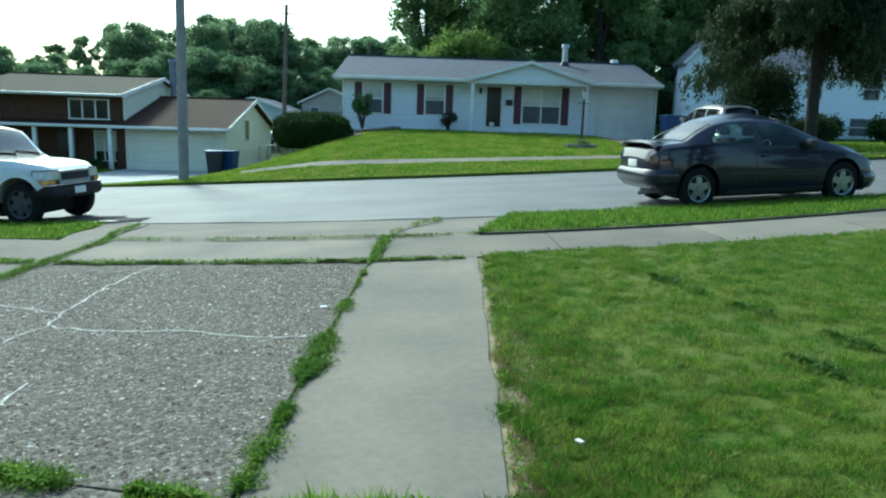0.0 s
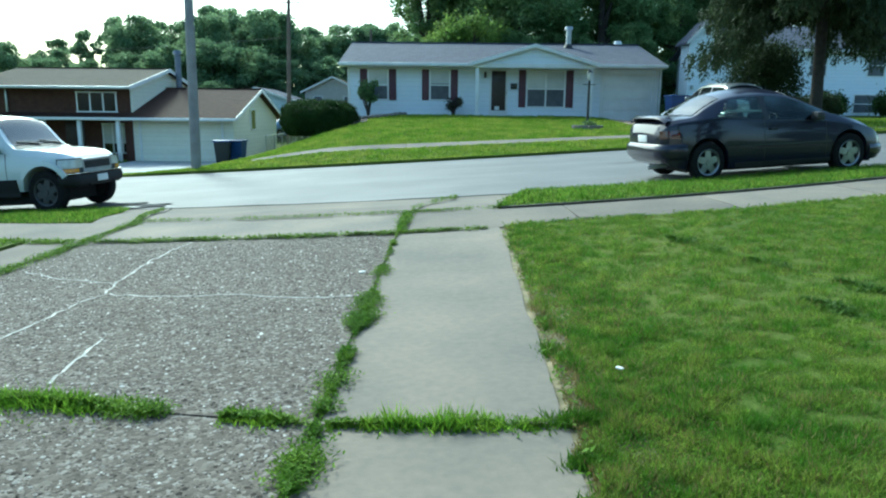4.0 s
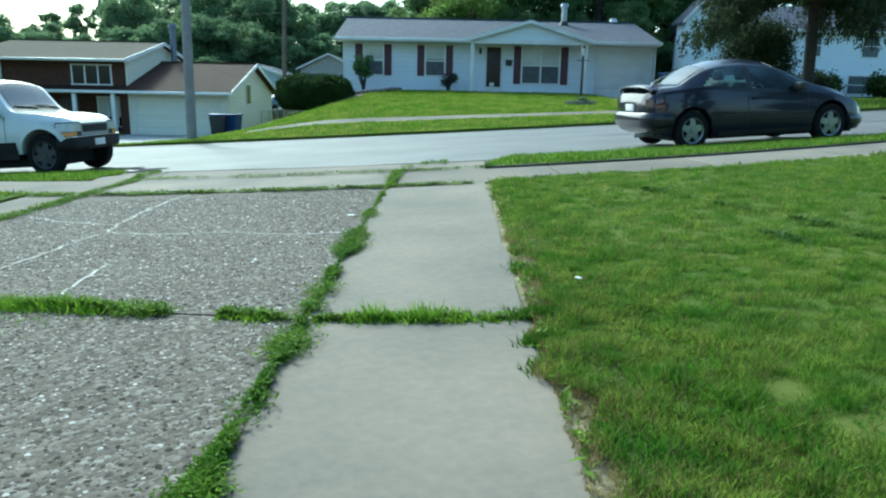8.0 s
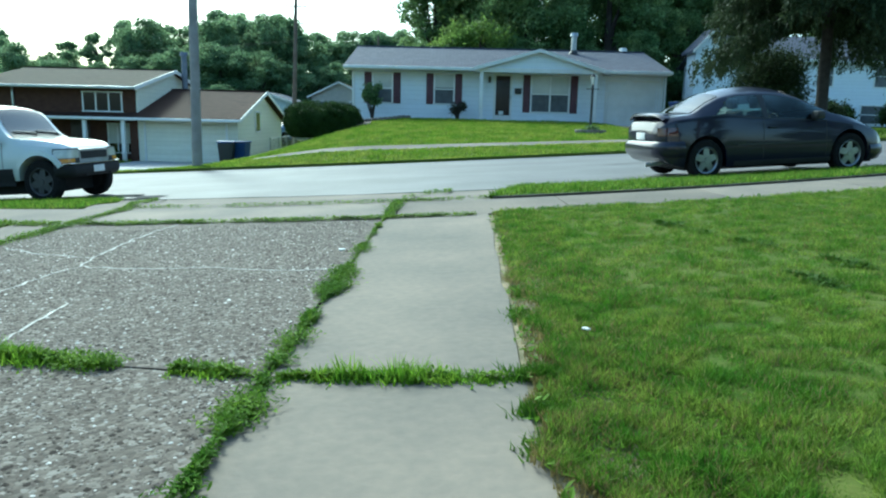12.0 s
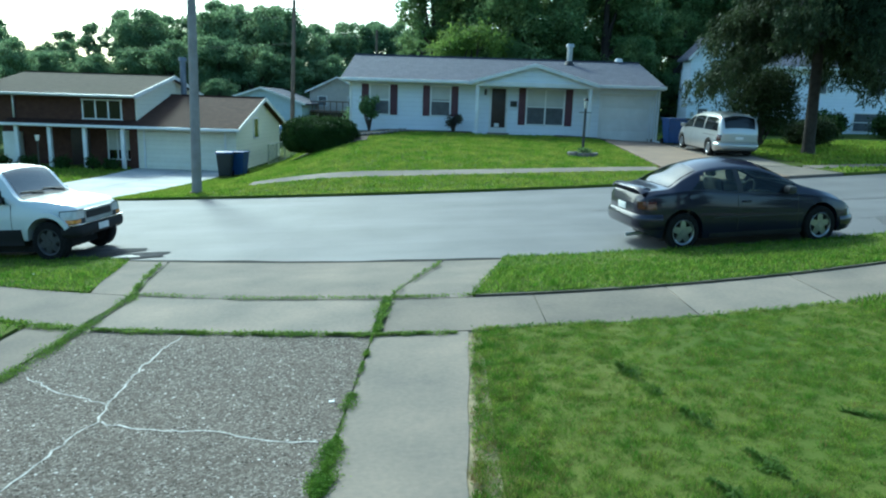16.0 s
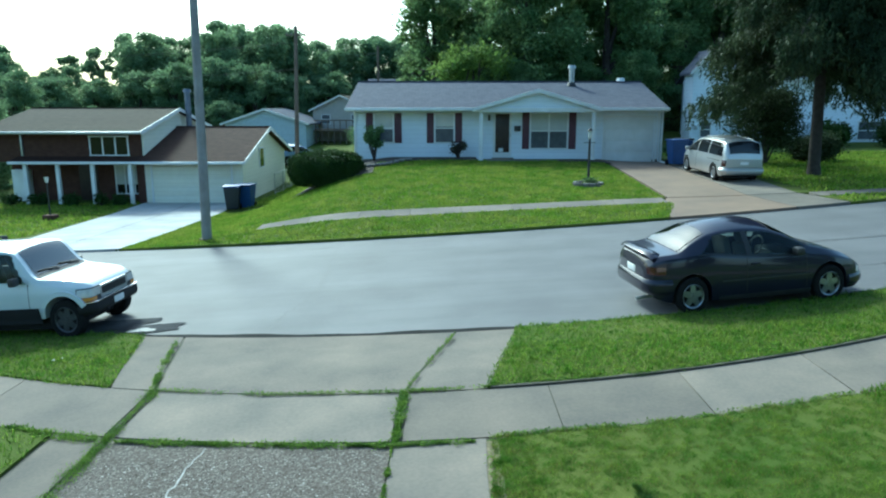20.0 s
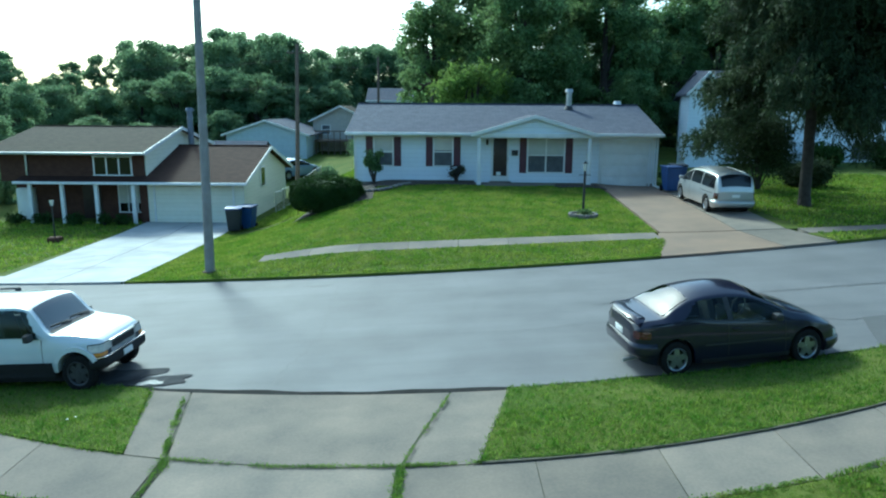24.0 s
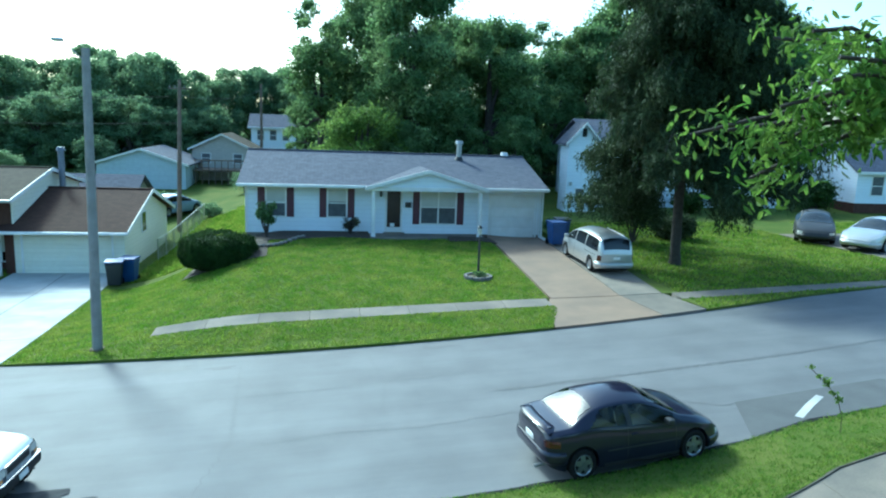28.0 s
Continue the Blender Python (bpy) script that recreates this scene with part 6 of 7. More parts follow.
suv, sb_ = vehicle("sport_utility_vehicle", "white older sport utility vehicle with dark lower cladding and roof rack", on_street(-6.56, 11.22, -4.0, (0.82, 0.9, 0.93)), C, "paint_white")
part("windscreen", screen(C, 0.77, 1.15, 0.86, 1), "screen_glass", suv)
cabin(suv, 1.05, 0.12, -1.0, 0.62, 0.62, 0.92)
part("rear_window", end_skin(C, -0.6, 0.6, 1.05, 1.45, False), "dark_glass", suv)
for s in (-1, 1):
    part("front_window", side_glass(C, -0.22, 1.0, s, 0.1, 0.93, 0, -0.3), "car_glass", suv)
    part("rear_door_window", side_glass(C, -1.05, -0.34, s, 0.1, 0.93), "tint_glass", suv)
    part("cargo_window", side_glass(C, -2.02, -1.18, s, 0.1, 0.93, 0.06), "tint_glass", suv)
    for x in (1.02, -0.29, -1.13):
        part("door_seam", skin(C, x, x + 0.01, 0.45, 1.0, s, 0.002), "black", suv)
    for x in (-0.2, -1.02):
        part("door_handle", boxed(x, x + 0.14, s * 0.84, s * 0.88, 0.86, 0.92, 0.012), "black", suv)
    part("wing_mirror", boxed(0.8, 0.92, s * 0.86, s * 1.05, 1.0, 1.15, 0.04), "black", suv, "black door mirror")
    part("cladding", skin(C, -0.6, 1.21, 0.3, 0.58, s, 0.014), "cladding", suv, "dark lower cladding")
    part("cladding", skin(C, -2.2, -1.5, 0.4, 0.58, s, 0.014), "cladding", suv)
    part("cladding", skin(C, 2.08, 2.18, 0.44, 0.62, s, 0.014), "cladding", suv)
    part("arch_trim", ring_trim(1.71, 0.35, 0.43, 0.51, s * 0.82, s * 0.878), "paint_white", suv, "flared wheel arch")
    part("lamp_bezel", wrap_lamp(C, s, 1.97, 0.44, 0.628, 0.868, 0.008), "black", suv)
    part("headlamp", wrap_lamp(C, s, 1.99, 0.46, 0.712, 0.85, 0.014), "lamp_clear", suv, "wraparound clear headlamp")
    part("indicator", wrap_lamp(C, s, 1.99, 0.58, 0.645, 0.704, 0.014), "lamp_amber", suv, "amber indicator")
    part("tail_lamp", skin(C, -2.22, -2.1, 0.72, 0.98, s, 0.006), "lamp_red", suv)
    part("roof_rail", tubed((-1.85, s * 0.55, 1.66), (-0.35, s * 0.55, 1.66), 0.02, 0.02, 8), "black", suv, "black roof rail")
    for x in (-1.8, -1.1, -0.4):
        part("rail_foot", boxed(x - 0.06, x + 0.06, s * 0.53, s * 0.57, 1.56, 1.66, 0.01), "black", suv)
    part("tow_hook", tubed((2.15, s * 0.38, 0.42), (2.31, s * 0.38, 0.42), 0.02, 0.02, 8), "black", suv)
for x in (-1.5, -0.8):
    part("cross_bar", boxed(x - 0.02, x + 0.02, -0.55, 0.55, 1.65, 1.67, 0.005), "black", suv)
part("grille", end_skin(C, -0.44, 0.44, 0.69, 0.82, True, 0.006), "black", suv, "black grille")
for z in (0.65, 0.815):
    part("grille_trim", end_skin(C, -0.45, 0.45, z, z + 0.04, True, 0.018), "galv", suv, "bright grille surround")
for w in (-0.45, 0.41):
    part("grille_trim", end_skin(C, w, w + 0.04, 0.69, 0.815, True, 0.018), "galv", suv)
for k in range(5):
    z = 0.705 + k * 0.024
    part("grille_bar", end_skin(C, -0.43, 0.43, z, z + 0.008, True, 0.011), "cladding", suv)
part("front_bumper", bumper(C, True, 0.40, 0.63, 0.22, 0.075), "cladding", suv, "dark rounded front bumper")
part("bumper_strip", bumper(C, True, 0.605, 0.64, 0.2, 0.08), "chrome", suv)
part("rear_bumper", bumper(C, False, 0.44, 0.64, 0.4, 0.1), "cladding", suv)
part("number_plate", boxed(2.3, 2.315, -0.16, 0.16, 0.46, 0.57, 0.004), "litter", suv, "plain white plate")
part("cowl", screen(C, 1.13, 1.2, 0.9, 1, 0.012), "black", suv, "black cowl below the windscreen")
on_screen = lambda x, w: Vector((x + 0.02, *roof_arc(C, x, w))) + Vector((0, 0, 0.022))
for w in (-0.06, 0.74):
    arm = part("wiper", tubed(on_screen(1.15, w), on_screen(1.105, w - 0.3), 0.012, 0.01, 6), "black", suv, "wiper parked along the windscreen")
    part("blade", tubed(on_screen(1.115, w + 0.02), on_screen(1.075, w - 0.68), 0.011, 0.011, 6), "black", arm)

# the silver minivan on the far drive
C = {"L": 4.8, "xa": -1.5, "xb": 1.5, "r": 0.33, "arch": 0.4, "edge": 0.82,
     "belt": [(-2.4, 0.9), (-2.25, 0.98), (1.0, 0.96), (1.6, 0.9), (2.1, 0.76), (2.3, 0.64), (2.4, 0.5)],
     "roof": [(-2.4, 0.96), (-2.34, 1.2), (-2.22, 1.52), (-2.1, 1.66), (-1.8, 1.73), (-0.5, 1.76), (0.4, 1.7), (0.7, 1.6), (1.3, 1.24), (1.75, 0.98), (2.1, 0.83), (2.3, 0.68), (2.4, 0.53)],
     "wide": [(-2.4, 0.74), (-2.34, 0.82), (-2.15, 0.89), (-1.5, 0.92), (1.5, 0.92), (2.1, 0.82), (2.3, 0.7), (2.4, 0.55)],
     "top_wide": [(-2.4, 0.70), (-2.2, 0.73), (-1.8, 0.72), (0.4, 0.70), (1.2, 0.78), (1.8, 0.8), (2.4, 0.45)],
     "bottom": [(-2.4, 0.36), (-2.1, 0.26), (2.0, 0.22), (2.4, 0.3)]}
vx, vy = 10.68, 25.15
van, vb_ = vehicle("minivan", "silver minivan parked on the drive beside the garage", pose(vx, vy, float(land(vx, vy)) + 0.04, 0, -2.0, 91) @ Matrix.Diagonal((0.87, 0.8, 0.84, 1)), C, "paint_silver")
part("windscreen", screen(C, 0.72, 1.7, 0.92, 1), "dark_glass", van)
part("rear_window", screen(C, -2.35, -2.14, 0.88, -1), "dark_glass", van, "dark tinted rear window")
for s in (-1, 1):
    part("front_window", side_glass(C, 0.42, 1.4, s, 0.1, 0.9), "dark_glass", van)
    part("sliding_window", side_glass(C, -0.75, 0.32, s, 0.1, 0.9), "dark_glass", van)
    part("cargo_window", side_glass(C, -2.14, -0.86, s, 0.1, 0.9, 0.08), "dark_glass", van)
    part("tail_lamp", skin(C, -2.385, -2.2, 0.66, 0.9, s, 0.006), "lamp_red", van, "red tail lamp")
    part("wing_mirror", boxed(1.15, 1.3, s * 0.9, s * 1.1, 1.0, 1.15, 0.04), "paint_silver", van)
    for x in (0.36, 1.22):
        part("door_seam", skin(C, x, x + 0.01, 0.32, 0.95, s, 0.002), "black", van)
    part("slide_track", skin(C, -2.0, -0.8, 0.84, 0.86, s, 0.003), "black", van)
    part("roof_rail", tubed((-1.75, s * 0.6, 1.66), (0.1, s * 0.6, 1.69), 0.018, 0.018, 8), "galv", van)
part("rear_bumper", bumper(C, False, 0.34, 0.58, 0.35, 0.06), "paint_silver", van)
part("number_plate", end_skin(C, -0.17, 0.17, 0.72, 0.83, False, 0.012), "litter", van, "plain white plate")
part("hatch_seam", end_skin(C, -0.68, 0.68, 0.62, 0.632, False, 0.004), "black", van)

# two cars down the street on the far drive
for x, y, hd, paint, lab in ((-10.0, 48.5, 60, "paint_blue", "pale blue saloon car behind the houses"), (24.0, 30.0, -125, "black", "black saloon car parked on a drive"), (24.9, 27.0, -150, "paint_silver", "pale saloon car parked on a drive")):
    C = {"L": 4.6, "xa": -1.35, "xb": 1.35, "r": 0.31, "arch": 0.38, "edge": 0.76,
         "belt": [(-2.3, 0.7), (-2.2, 0.86), (-1.5, 0.93), (0.9, 0.88), (1.6, 0.8), (2.15, 0.64), (2.3, 0.5)],
         "roof": [(-2.3, 0.74), (-2.15, 0.94), (-1.75, 0.98), (-1.0, 1.34), (-0.4, 1.42), (0.25, 1.37), (1.15, 0.95), (1.6, 0.87), (2.15, 0.68), (2.3, 0.54)],
         "wide": [(-2.3, 0.6), (-2.0, 0.82), (0, 0.88), (1.7, 0.85), (2.1, 0.74), (2.3, 0.52)],
         "top_wide": [(-2.3, 0.5), (-1.8, 0.7), (-0.8, 0.6), (0.3, 0.6), (1.1, 0.74), (2.3, 0.4)],
         "bottom": [(-2.3, 0.4), (-1.9, 0.24), (1.9, 0.22), (2.3, 0.32)]}
    c2, _ = vehicle("parked_car", lab, pose(x, y, float(land(x, y)) + 0.05, 0, 0, hd), C, paint)
    part("windscreen", screen(C, 0.3, 1.1, 0.92, 1), "sky_glass", c2)
    part("rear_window", screen(C, -1.7, -1.05, 0.88, -1), "dark_glass", c2)
    for s in (-1, 1):
        part("front_window", side_glass(C, -0.2, 0.9, s), "dark_glass", c2)
        part("rear_door_window", side_glass(C, -1.3, -0.28, s), "dark_glass", c2)
        part("headlamp", skin(C, 2.0, 2.25, 0.5, 0.6, s), "lamp_clear", c2)
        part("tail_lamp", skin(C, -2.27, -2.05, 0.66, 0.8, s), "lamp_red", c2)
    part("front_bumper", bumper(C, True, 0.3, 0.48, 0.4, 0.04), paint, c2)
    part("rear_bumper", bumper(C, False, 0.38, 0.58, 0.4, 0.04), paint, c2)


# ---- trees and shrubs ----
def leaf_cloud(centres, radii, n, size, droop=0.0, flat=0.8, shell=0.55, stretch=1.0):
    """Quads in clumps: n leaves spread over blobs, denser towards their skins."""
    centres, radii = np.asarray(centres, float), np.asarray(radii, float)
    pick = rng.choice(len(centres), n, p=radii**2 / (radii**2).sum())
    d = rng.normal(0, 1, (n, 3))
    d /= np.linalg.norm(d, axis=1)[:, None]
    r = radii[pick] * (shell + (1 - shell) * rng.uniform(0, 1, n)) * np.where(rng.uniform(0, 1, n) < 0.22, rng.uniform(1.0, 1.75, n), 1.0) * (0.75 + 0.5 * np.abs(np.sin(d[:, 0] * 5 + pick) * np.cos(d[:, 2] * 6 + pick * 2)))
    o = centres[pick] + d * r[:, None] * (1, 1, flat)
    a = rng.normal(0, 1, (n, 3))
    a[:, 2] -= droop * 3
    a /= np.linalg.norm(a, axis=1)[:, None]
    b = np.cross(a, rng.normal(0, 1, (n, 3)))
    b /= np.linalg.norm(b, axis=1)[:, None] + 1e-9
    s = size * rng.uniform(0.55, 1.35, n)
    a, b = a * (s * stretch)[:, None], b * (s * 0.55 / stretch**0.5)[:, None]
    v = np.stack([o - a * 0.5, o + b * 0.5, o + a * 0.5, o - b * 0.5], 1)
    return v.reshape(-1, 3), np.arange(4 * n).reshape(n, 4)


def limbs(bm, base, tips, r0, kink=0.3):
    """Tapered, slightly crooked limbs from a base point to each tip."""
    for tip in tips:
        a = Vector(base)
        n = 4
        pts = [a.lerp(Vector(tip), i / n) + Vector(rng.normal(0, kink * 0.4, 3)) * (0 < i < n) + Vector((0, 0, kink * math.sin(math.pi * i / n))) for i in range(n + 1)]
        for i in range(n):
            tube(bm, pts[i], pts[i + 1], r0 * (1 - i / n) + 0.015, r0 * (1 - (i + 1) / n) + 0.012, 7)


def broadleaf(name, label, loc, height, spread, n, size, material="leaf", trunk=0.22, low=0.3, seed=1, blobs=26):
    """A broadleaf tree: trunk, limbs, a crown of leaf clumps with gaps."""
    g = np.random.default_rng(seed)
    t = thing(name, loc, label, "tree", turn=pose(*loc))
    blobs = int(blobs * 1.7)
    u = g.uniform(0, 1, blobs)
    ang = g.uniform(0, 2 * np.pi, blobs)
    z = height * (low + (0.94 - low) * u)
    prof = np.sqrt(np.clip(1 - ((u - 0.38) / 0.68) ** 2, 0.05, 1))
    rad = spread * prof * np.sqrt(g.uniform(0.05, 1, blobs)) * 0.8
    cs = np.stack([np.cos(ang) * rad, np.sin(ang) * rad, z], 1)
    rs = spread * g.uniform(0.1, 0.27, blobs)
    bm = bmesh.new()
    tube(bm, (0, 0, -0.3), (0.1, 0.05, height * 0.35), trunk * 1.25, trunk * 0.85, 10)
    tube(bm, (0.1, 0.05, height * 0.35), (0.0, 0.1, height * 0.75), trunk * 0.85, trunk * 0.3, 8)
    limbs(bm, (0.08, 0.05, height * 0.33), cs[:: max(1, blobs // 9)], trunk * 0.4)
    part("trunk", bm, "bark", t)
    v, f = leaf_cloud(cs, rs, n, size, 0.0, 0.8, 0.3)
    mesh_of("crown", v, f, material, t)
    return t


BACK = "leafy deciduous tree behind the houses"
A1 = broadleaf("tree", BACK, (6.0, 47, 1.2), 14.6, 4.6, 60000, 0.24, "leaf", 0.4, 0.1, 11, 80)
A2 = broadleaf("tree", BACK, (11.6, 49, 1.4), 12.4, 4.2, 46000, 0.24, "leaf", 0.35, 0.05, 12, 70)
A3 = broadleaf("tree", BACK, (-24.5, 78, 0.3), 11, 5.0, 36000, 0.27, "leaf_far_hazy", 0.3, 0.02, 13, 80)
A4 = broadleaf("tree", BACK, (-33, 80, 0.5), 11, 4.6, 30000, 0.27, "leaf_far_hazy", 0.3, 0.02, 14, 70)
broadleaf("tree", "light green tree catching the sun behind the ranch house", (2.4, 44, 1.2), 5.6, 3.7, 16000, 0.2, "leaf_light", 0.22, 0.15, 15, 50)
T1 = broadleaf("tree", "thin-crowned tree against the sky", (-38.5, 80, 0.5), 9.6, 2.6, 7000, 0.26, "leaf_far_hazy", 0.2, 0.3, 16, 40)
T2 = broadleaf("tree", "open-crowned tree behind the ranch house", (-0.2, 52, 1.6), 13.2, 3.4, 15000, 0.25, "leaf", 0.28, 0.25, 17, 50)


def crown(src, x, y, top, turn, tall=11.3, wide=1.0):
    """A copy of a tree whose crown ends at the height given."""
    z = float(land(x, y)) - 0.2
    s = (top - z) / tall
    copy_thing(src, pose(x, y, z, 0, 0, turn) @ Matrix.Diagonal((s * wide, s * wide, s, 1)))


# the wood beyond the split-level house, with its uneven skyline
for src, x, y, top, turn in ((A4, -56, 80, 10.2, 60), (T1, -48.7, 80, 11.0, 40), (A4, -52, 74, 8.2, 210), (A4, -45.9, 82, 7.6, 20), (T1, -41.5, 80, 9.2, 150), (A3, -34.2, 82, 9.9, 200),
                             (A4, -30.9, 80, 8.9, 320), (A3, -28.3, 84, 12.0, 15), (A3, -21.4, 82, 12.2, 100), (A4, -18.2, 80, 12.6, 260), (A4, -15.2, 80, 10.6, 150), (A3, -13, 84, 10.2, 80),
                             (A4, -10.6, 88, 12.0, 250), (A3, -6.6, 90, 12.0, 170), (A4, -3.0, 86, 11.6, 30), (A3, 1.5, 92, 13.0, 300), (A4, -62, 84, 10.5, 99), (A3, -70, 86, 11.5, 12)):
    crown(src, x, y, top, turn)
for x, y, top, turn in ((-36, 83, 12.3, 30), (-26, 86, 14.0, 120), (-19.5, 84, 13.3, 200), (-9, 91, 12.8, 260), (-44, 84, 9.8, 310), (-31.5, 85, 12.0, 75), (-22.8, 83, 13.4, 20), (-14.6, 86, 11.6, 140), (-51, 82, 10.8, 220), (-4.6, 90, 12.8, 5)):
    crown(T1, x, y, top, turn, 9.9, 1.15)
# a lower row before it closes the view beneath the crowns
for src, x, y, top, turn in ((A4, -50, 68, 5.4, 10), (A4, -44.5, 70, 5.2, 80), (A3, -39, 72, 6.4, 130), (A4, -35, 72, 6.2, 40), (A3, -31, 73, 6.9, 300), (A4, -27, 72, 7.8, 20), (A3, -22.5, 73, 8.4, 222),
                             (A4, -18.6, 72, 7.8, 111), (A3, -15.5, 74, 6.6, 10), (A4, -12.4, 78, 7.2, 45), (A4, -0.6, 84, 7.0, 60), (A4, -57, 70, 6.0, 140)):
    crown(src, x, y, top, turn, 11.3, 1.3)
# trees close behind the ranch house and the white house
for src, x, y, top, turn, tall in ((A1, 4.0, 56, 17.0, 40, 15), (A1, 9.4, 56, 15.0, 150, 15), (A1, 18.6, 56, 12.6, 220, 15), (A2, 14.6, 53, 12.3, 60, 12.8), (A2, 22.5, 57, 15.5, 90, 12.8), (A2, 27, 58, 20, 20, 12.8),
                                   (A2, 32, 60, 20, 170, 12.8), (A2, 37, 58, 19, 240, 12.8), (A2, 43, 60, 17.5, 70, 12.8), (A2, 50, 58, 14, 10, 12.8), (A1, 57, 54, 15, 300, 15), (A2, 63, 58, 14, 133, 12.8),
                                   (T2, 1.6, 57, 14.6, 90, 13.6), (T2, 19.0, 58, 15.5, 30, 13.6), (T2, 14.4, 56, 15.0, 200, 13.6), (T2, 23.0, 60, 16.0, 120, 13.6), (A2, 16.5, 62, 11.8, 310, 12.8), (A2, 8.8, 45.5, 7.6, 20, 12.8), (A2, 12.6, 44.6, 7.0, 140, 12.8), (A2, 4.9, 44.0, 6.4, 250, 12.8), (A2, -1.6, 62, 8.0, 20, 12.8)):
    crown(src, x, y, top, turn, tall)
# nearer trees at the edge of the west lawn
for x, y, top, turn in ((-25.2, 38, 4.6, 140), (-27.5, 33, 4.2, 310), (-32, 53, 6.2, 75), (-37, 48, 6.0, 190), (-43, 55, 8.0, 20)):
    crown(A4, x, y, top, turn)
# low growth in the gardens behind
for x, y, top, turn, wide in ((-24, 56, 3.0, 0, 1.6), (-30, 60, 3.4, 40, 1.6), (-20, 66, 4.0, 160, 1.4), (18, 52, 5.0, 30, 1.2), (31.5, 53, 6.0, 160, 1.2), (-38, 62, 3.6, 10, 1.6)):
    crown(A4, x, y, top, turn, 11.3, wide)


def conifer(loc):
    """A tall dark conifer: drooping limbs hung with curtains of fine twigs."""
    g = np.random.default_rng(5)
    t = thing("conifer", loc, "tall dark conifer with drooping sprays on the lawn", "tree", turn=pose(*loc))
    bm = bmesh.new()
    tube(bm, (0, 0, -0.2), (-0.12, 0, 4), 0.205, 0.17, 12)
    tube(bm, (-0.12, 0, 4), (-0.3, 0, 15), 0.17, 0.05, 10)
    tube(bm, (0, 0, -0.25), (0, 0, 0.35), 0.29, 0.205, 12)
    o, d = [], []
    for k in range(108):
        u = (k // 6 + g.uniform(0, 0.3)) / 18
        z = 3.85 + 10.8 * u
        reach = (4.3 - 2.6 * u) * g.uniform(0.6, 1.15)
        a = k * 2.39996 + g.uniform(-0.3, 0.3)
        tip = np.array([np.cos(a) * reach + 0.45 * (1 - u), np.sin(a) * reach, z - 0.2 - reach * 0.2 * g.uniform(0.3, 1.5) - (0.3 * (1 - u) ** 3 if np.cos(a) < 0.1 else 0)])
        base = np.array([0, 0, z])
        prev = base
        for i in range(1, 8):
            s = i / 7
            q = base + (tip - base) * s + (0, 0, 0.45 * math.sin(math.pi * s))
            if k % 2 == 0:
                tube(bm, prev, q, 0.045 * (1 - s) + 0.012, 0.045 * (1 - s - 0.1) + 0.015, 5)
            prev = q
            # hanging strands below the limb
            m = 38 if s > 0.25 else 10
            for _ in range(m):
                f = q + g.normal(0, 1, 3) * (0.18 + 0.26 * s, 0.18 + 0.26 * s, 0.05) * (1.25 - s * 0.5)
                ln = g.uniform(0.15, 0.85) * (0.4 + 0.7 * s)
                n = int(28 * ln) + 5
                w = np.linspace(0, 1, n)
                p = f + np.stack([0.05 * np.sin(w * 6 + k) + g.normal(0, 0.035, n), 0.05 * np.cos(w * 5 + k) + g.normal(0, 0.035, n), -w * ln], 1)
                o.append(p)
                d.append(g.normal(0, 0.55, (n, 3)) + (np.cos(a) * 0.3, np.sin(a) * 0.3, -0.9))
    part("trunk", bm, "bark", t)
    o, d = np.concatenate(o), np.concatenate(d)
    n = len(o)
    d /= np.linalg.norm(d, axis=1)[:, None]
    side = np.cross(d, g.normal(0, 1, (n, 3)))
    side /= np.linalg.norm(side, axis=1)[:, None]
    ln, wd = g.uniform(0.1, 0.26, n)[:, None], g.uniform(0.012, 0.032, n)[:, None]
    v = np.stack([o, o + d * ln * 0.4 + side * wd, o + d * ln, o + d * ln * 0.4 - side * wd], 1)
    mesh_of("crown", v.reshape(-1, 3), np.arange(4 * n).reshape(n, 4), "needle", t)
    return t


conifer((13.85, 24.6, float(land(13.85, 24.6))))

# dense dark shrub between the ranch house and the conifer
def shrub(name, label, loc, rx, ry, h, n, size, material, seed=3, flat=1.0):
    g = np.random.default_rng(seed)
    t = thing(name, loc, label, "shrub", turn=pose(*loc))
    k = 16
    ang = g.uniform(0, 2 * np.pi, k)
    q = np.sqrt(g.uniform(0, 1, k)) * 0.62
    cs = np.stack([np.cos(ang) * q * rx, np.sin(ang) * q * ry, h * g.uniform(0.3, 0.72, k)], 1)
    v, f = leaf_cloud(cs, np.full(k, min(rx, ry, h) * 0.42), n, size, 0, flat, 0.6)
    bm = bmesh.new()
    limbs(bm, (0, 0, -0.05), cs[:7], 0.03, 0.05)
    part("stems", bm, "bark", t)
    mesh_of("foliage", v, f, material, t)
    return t


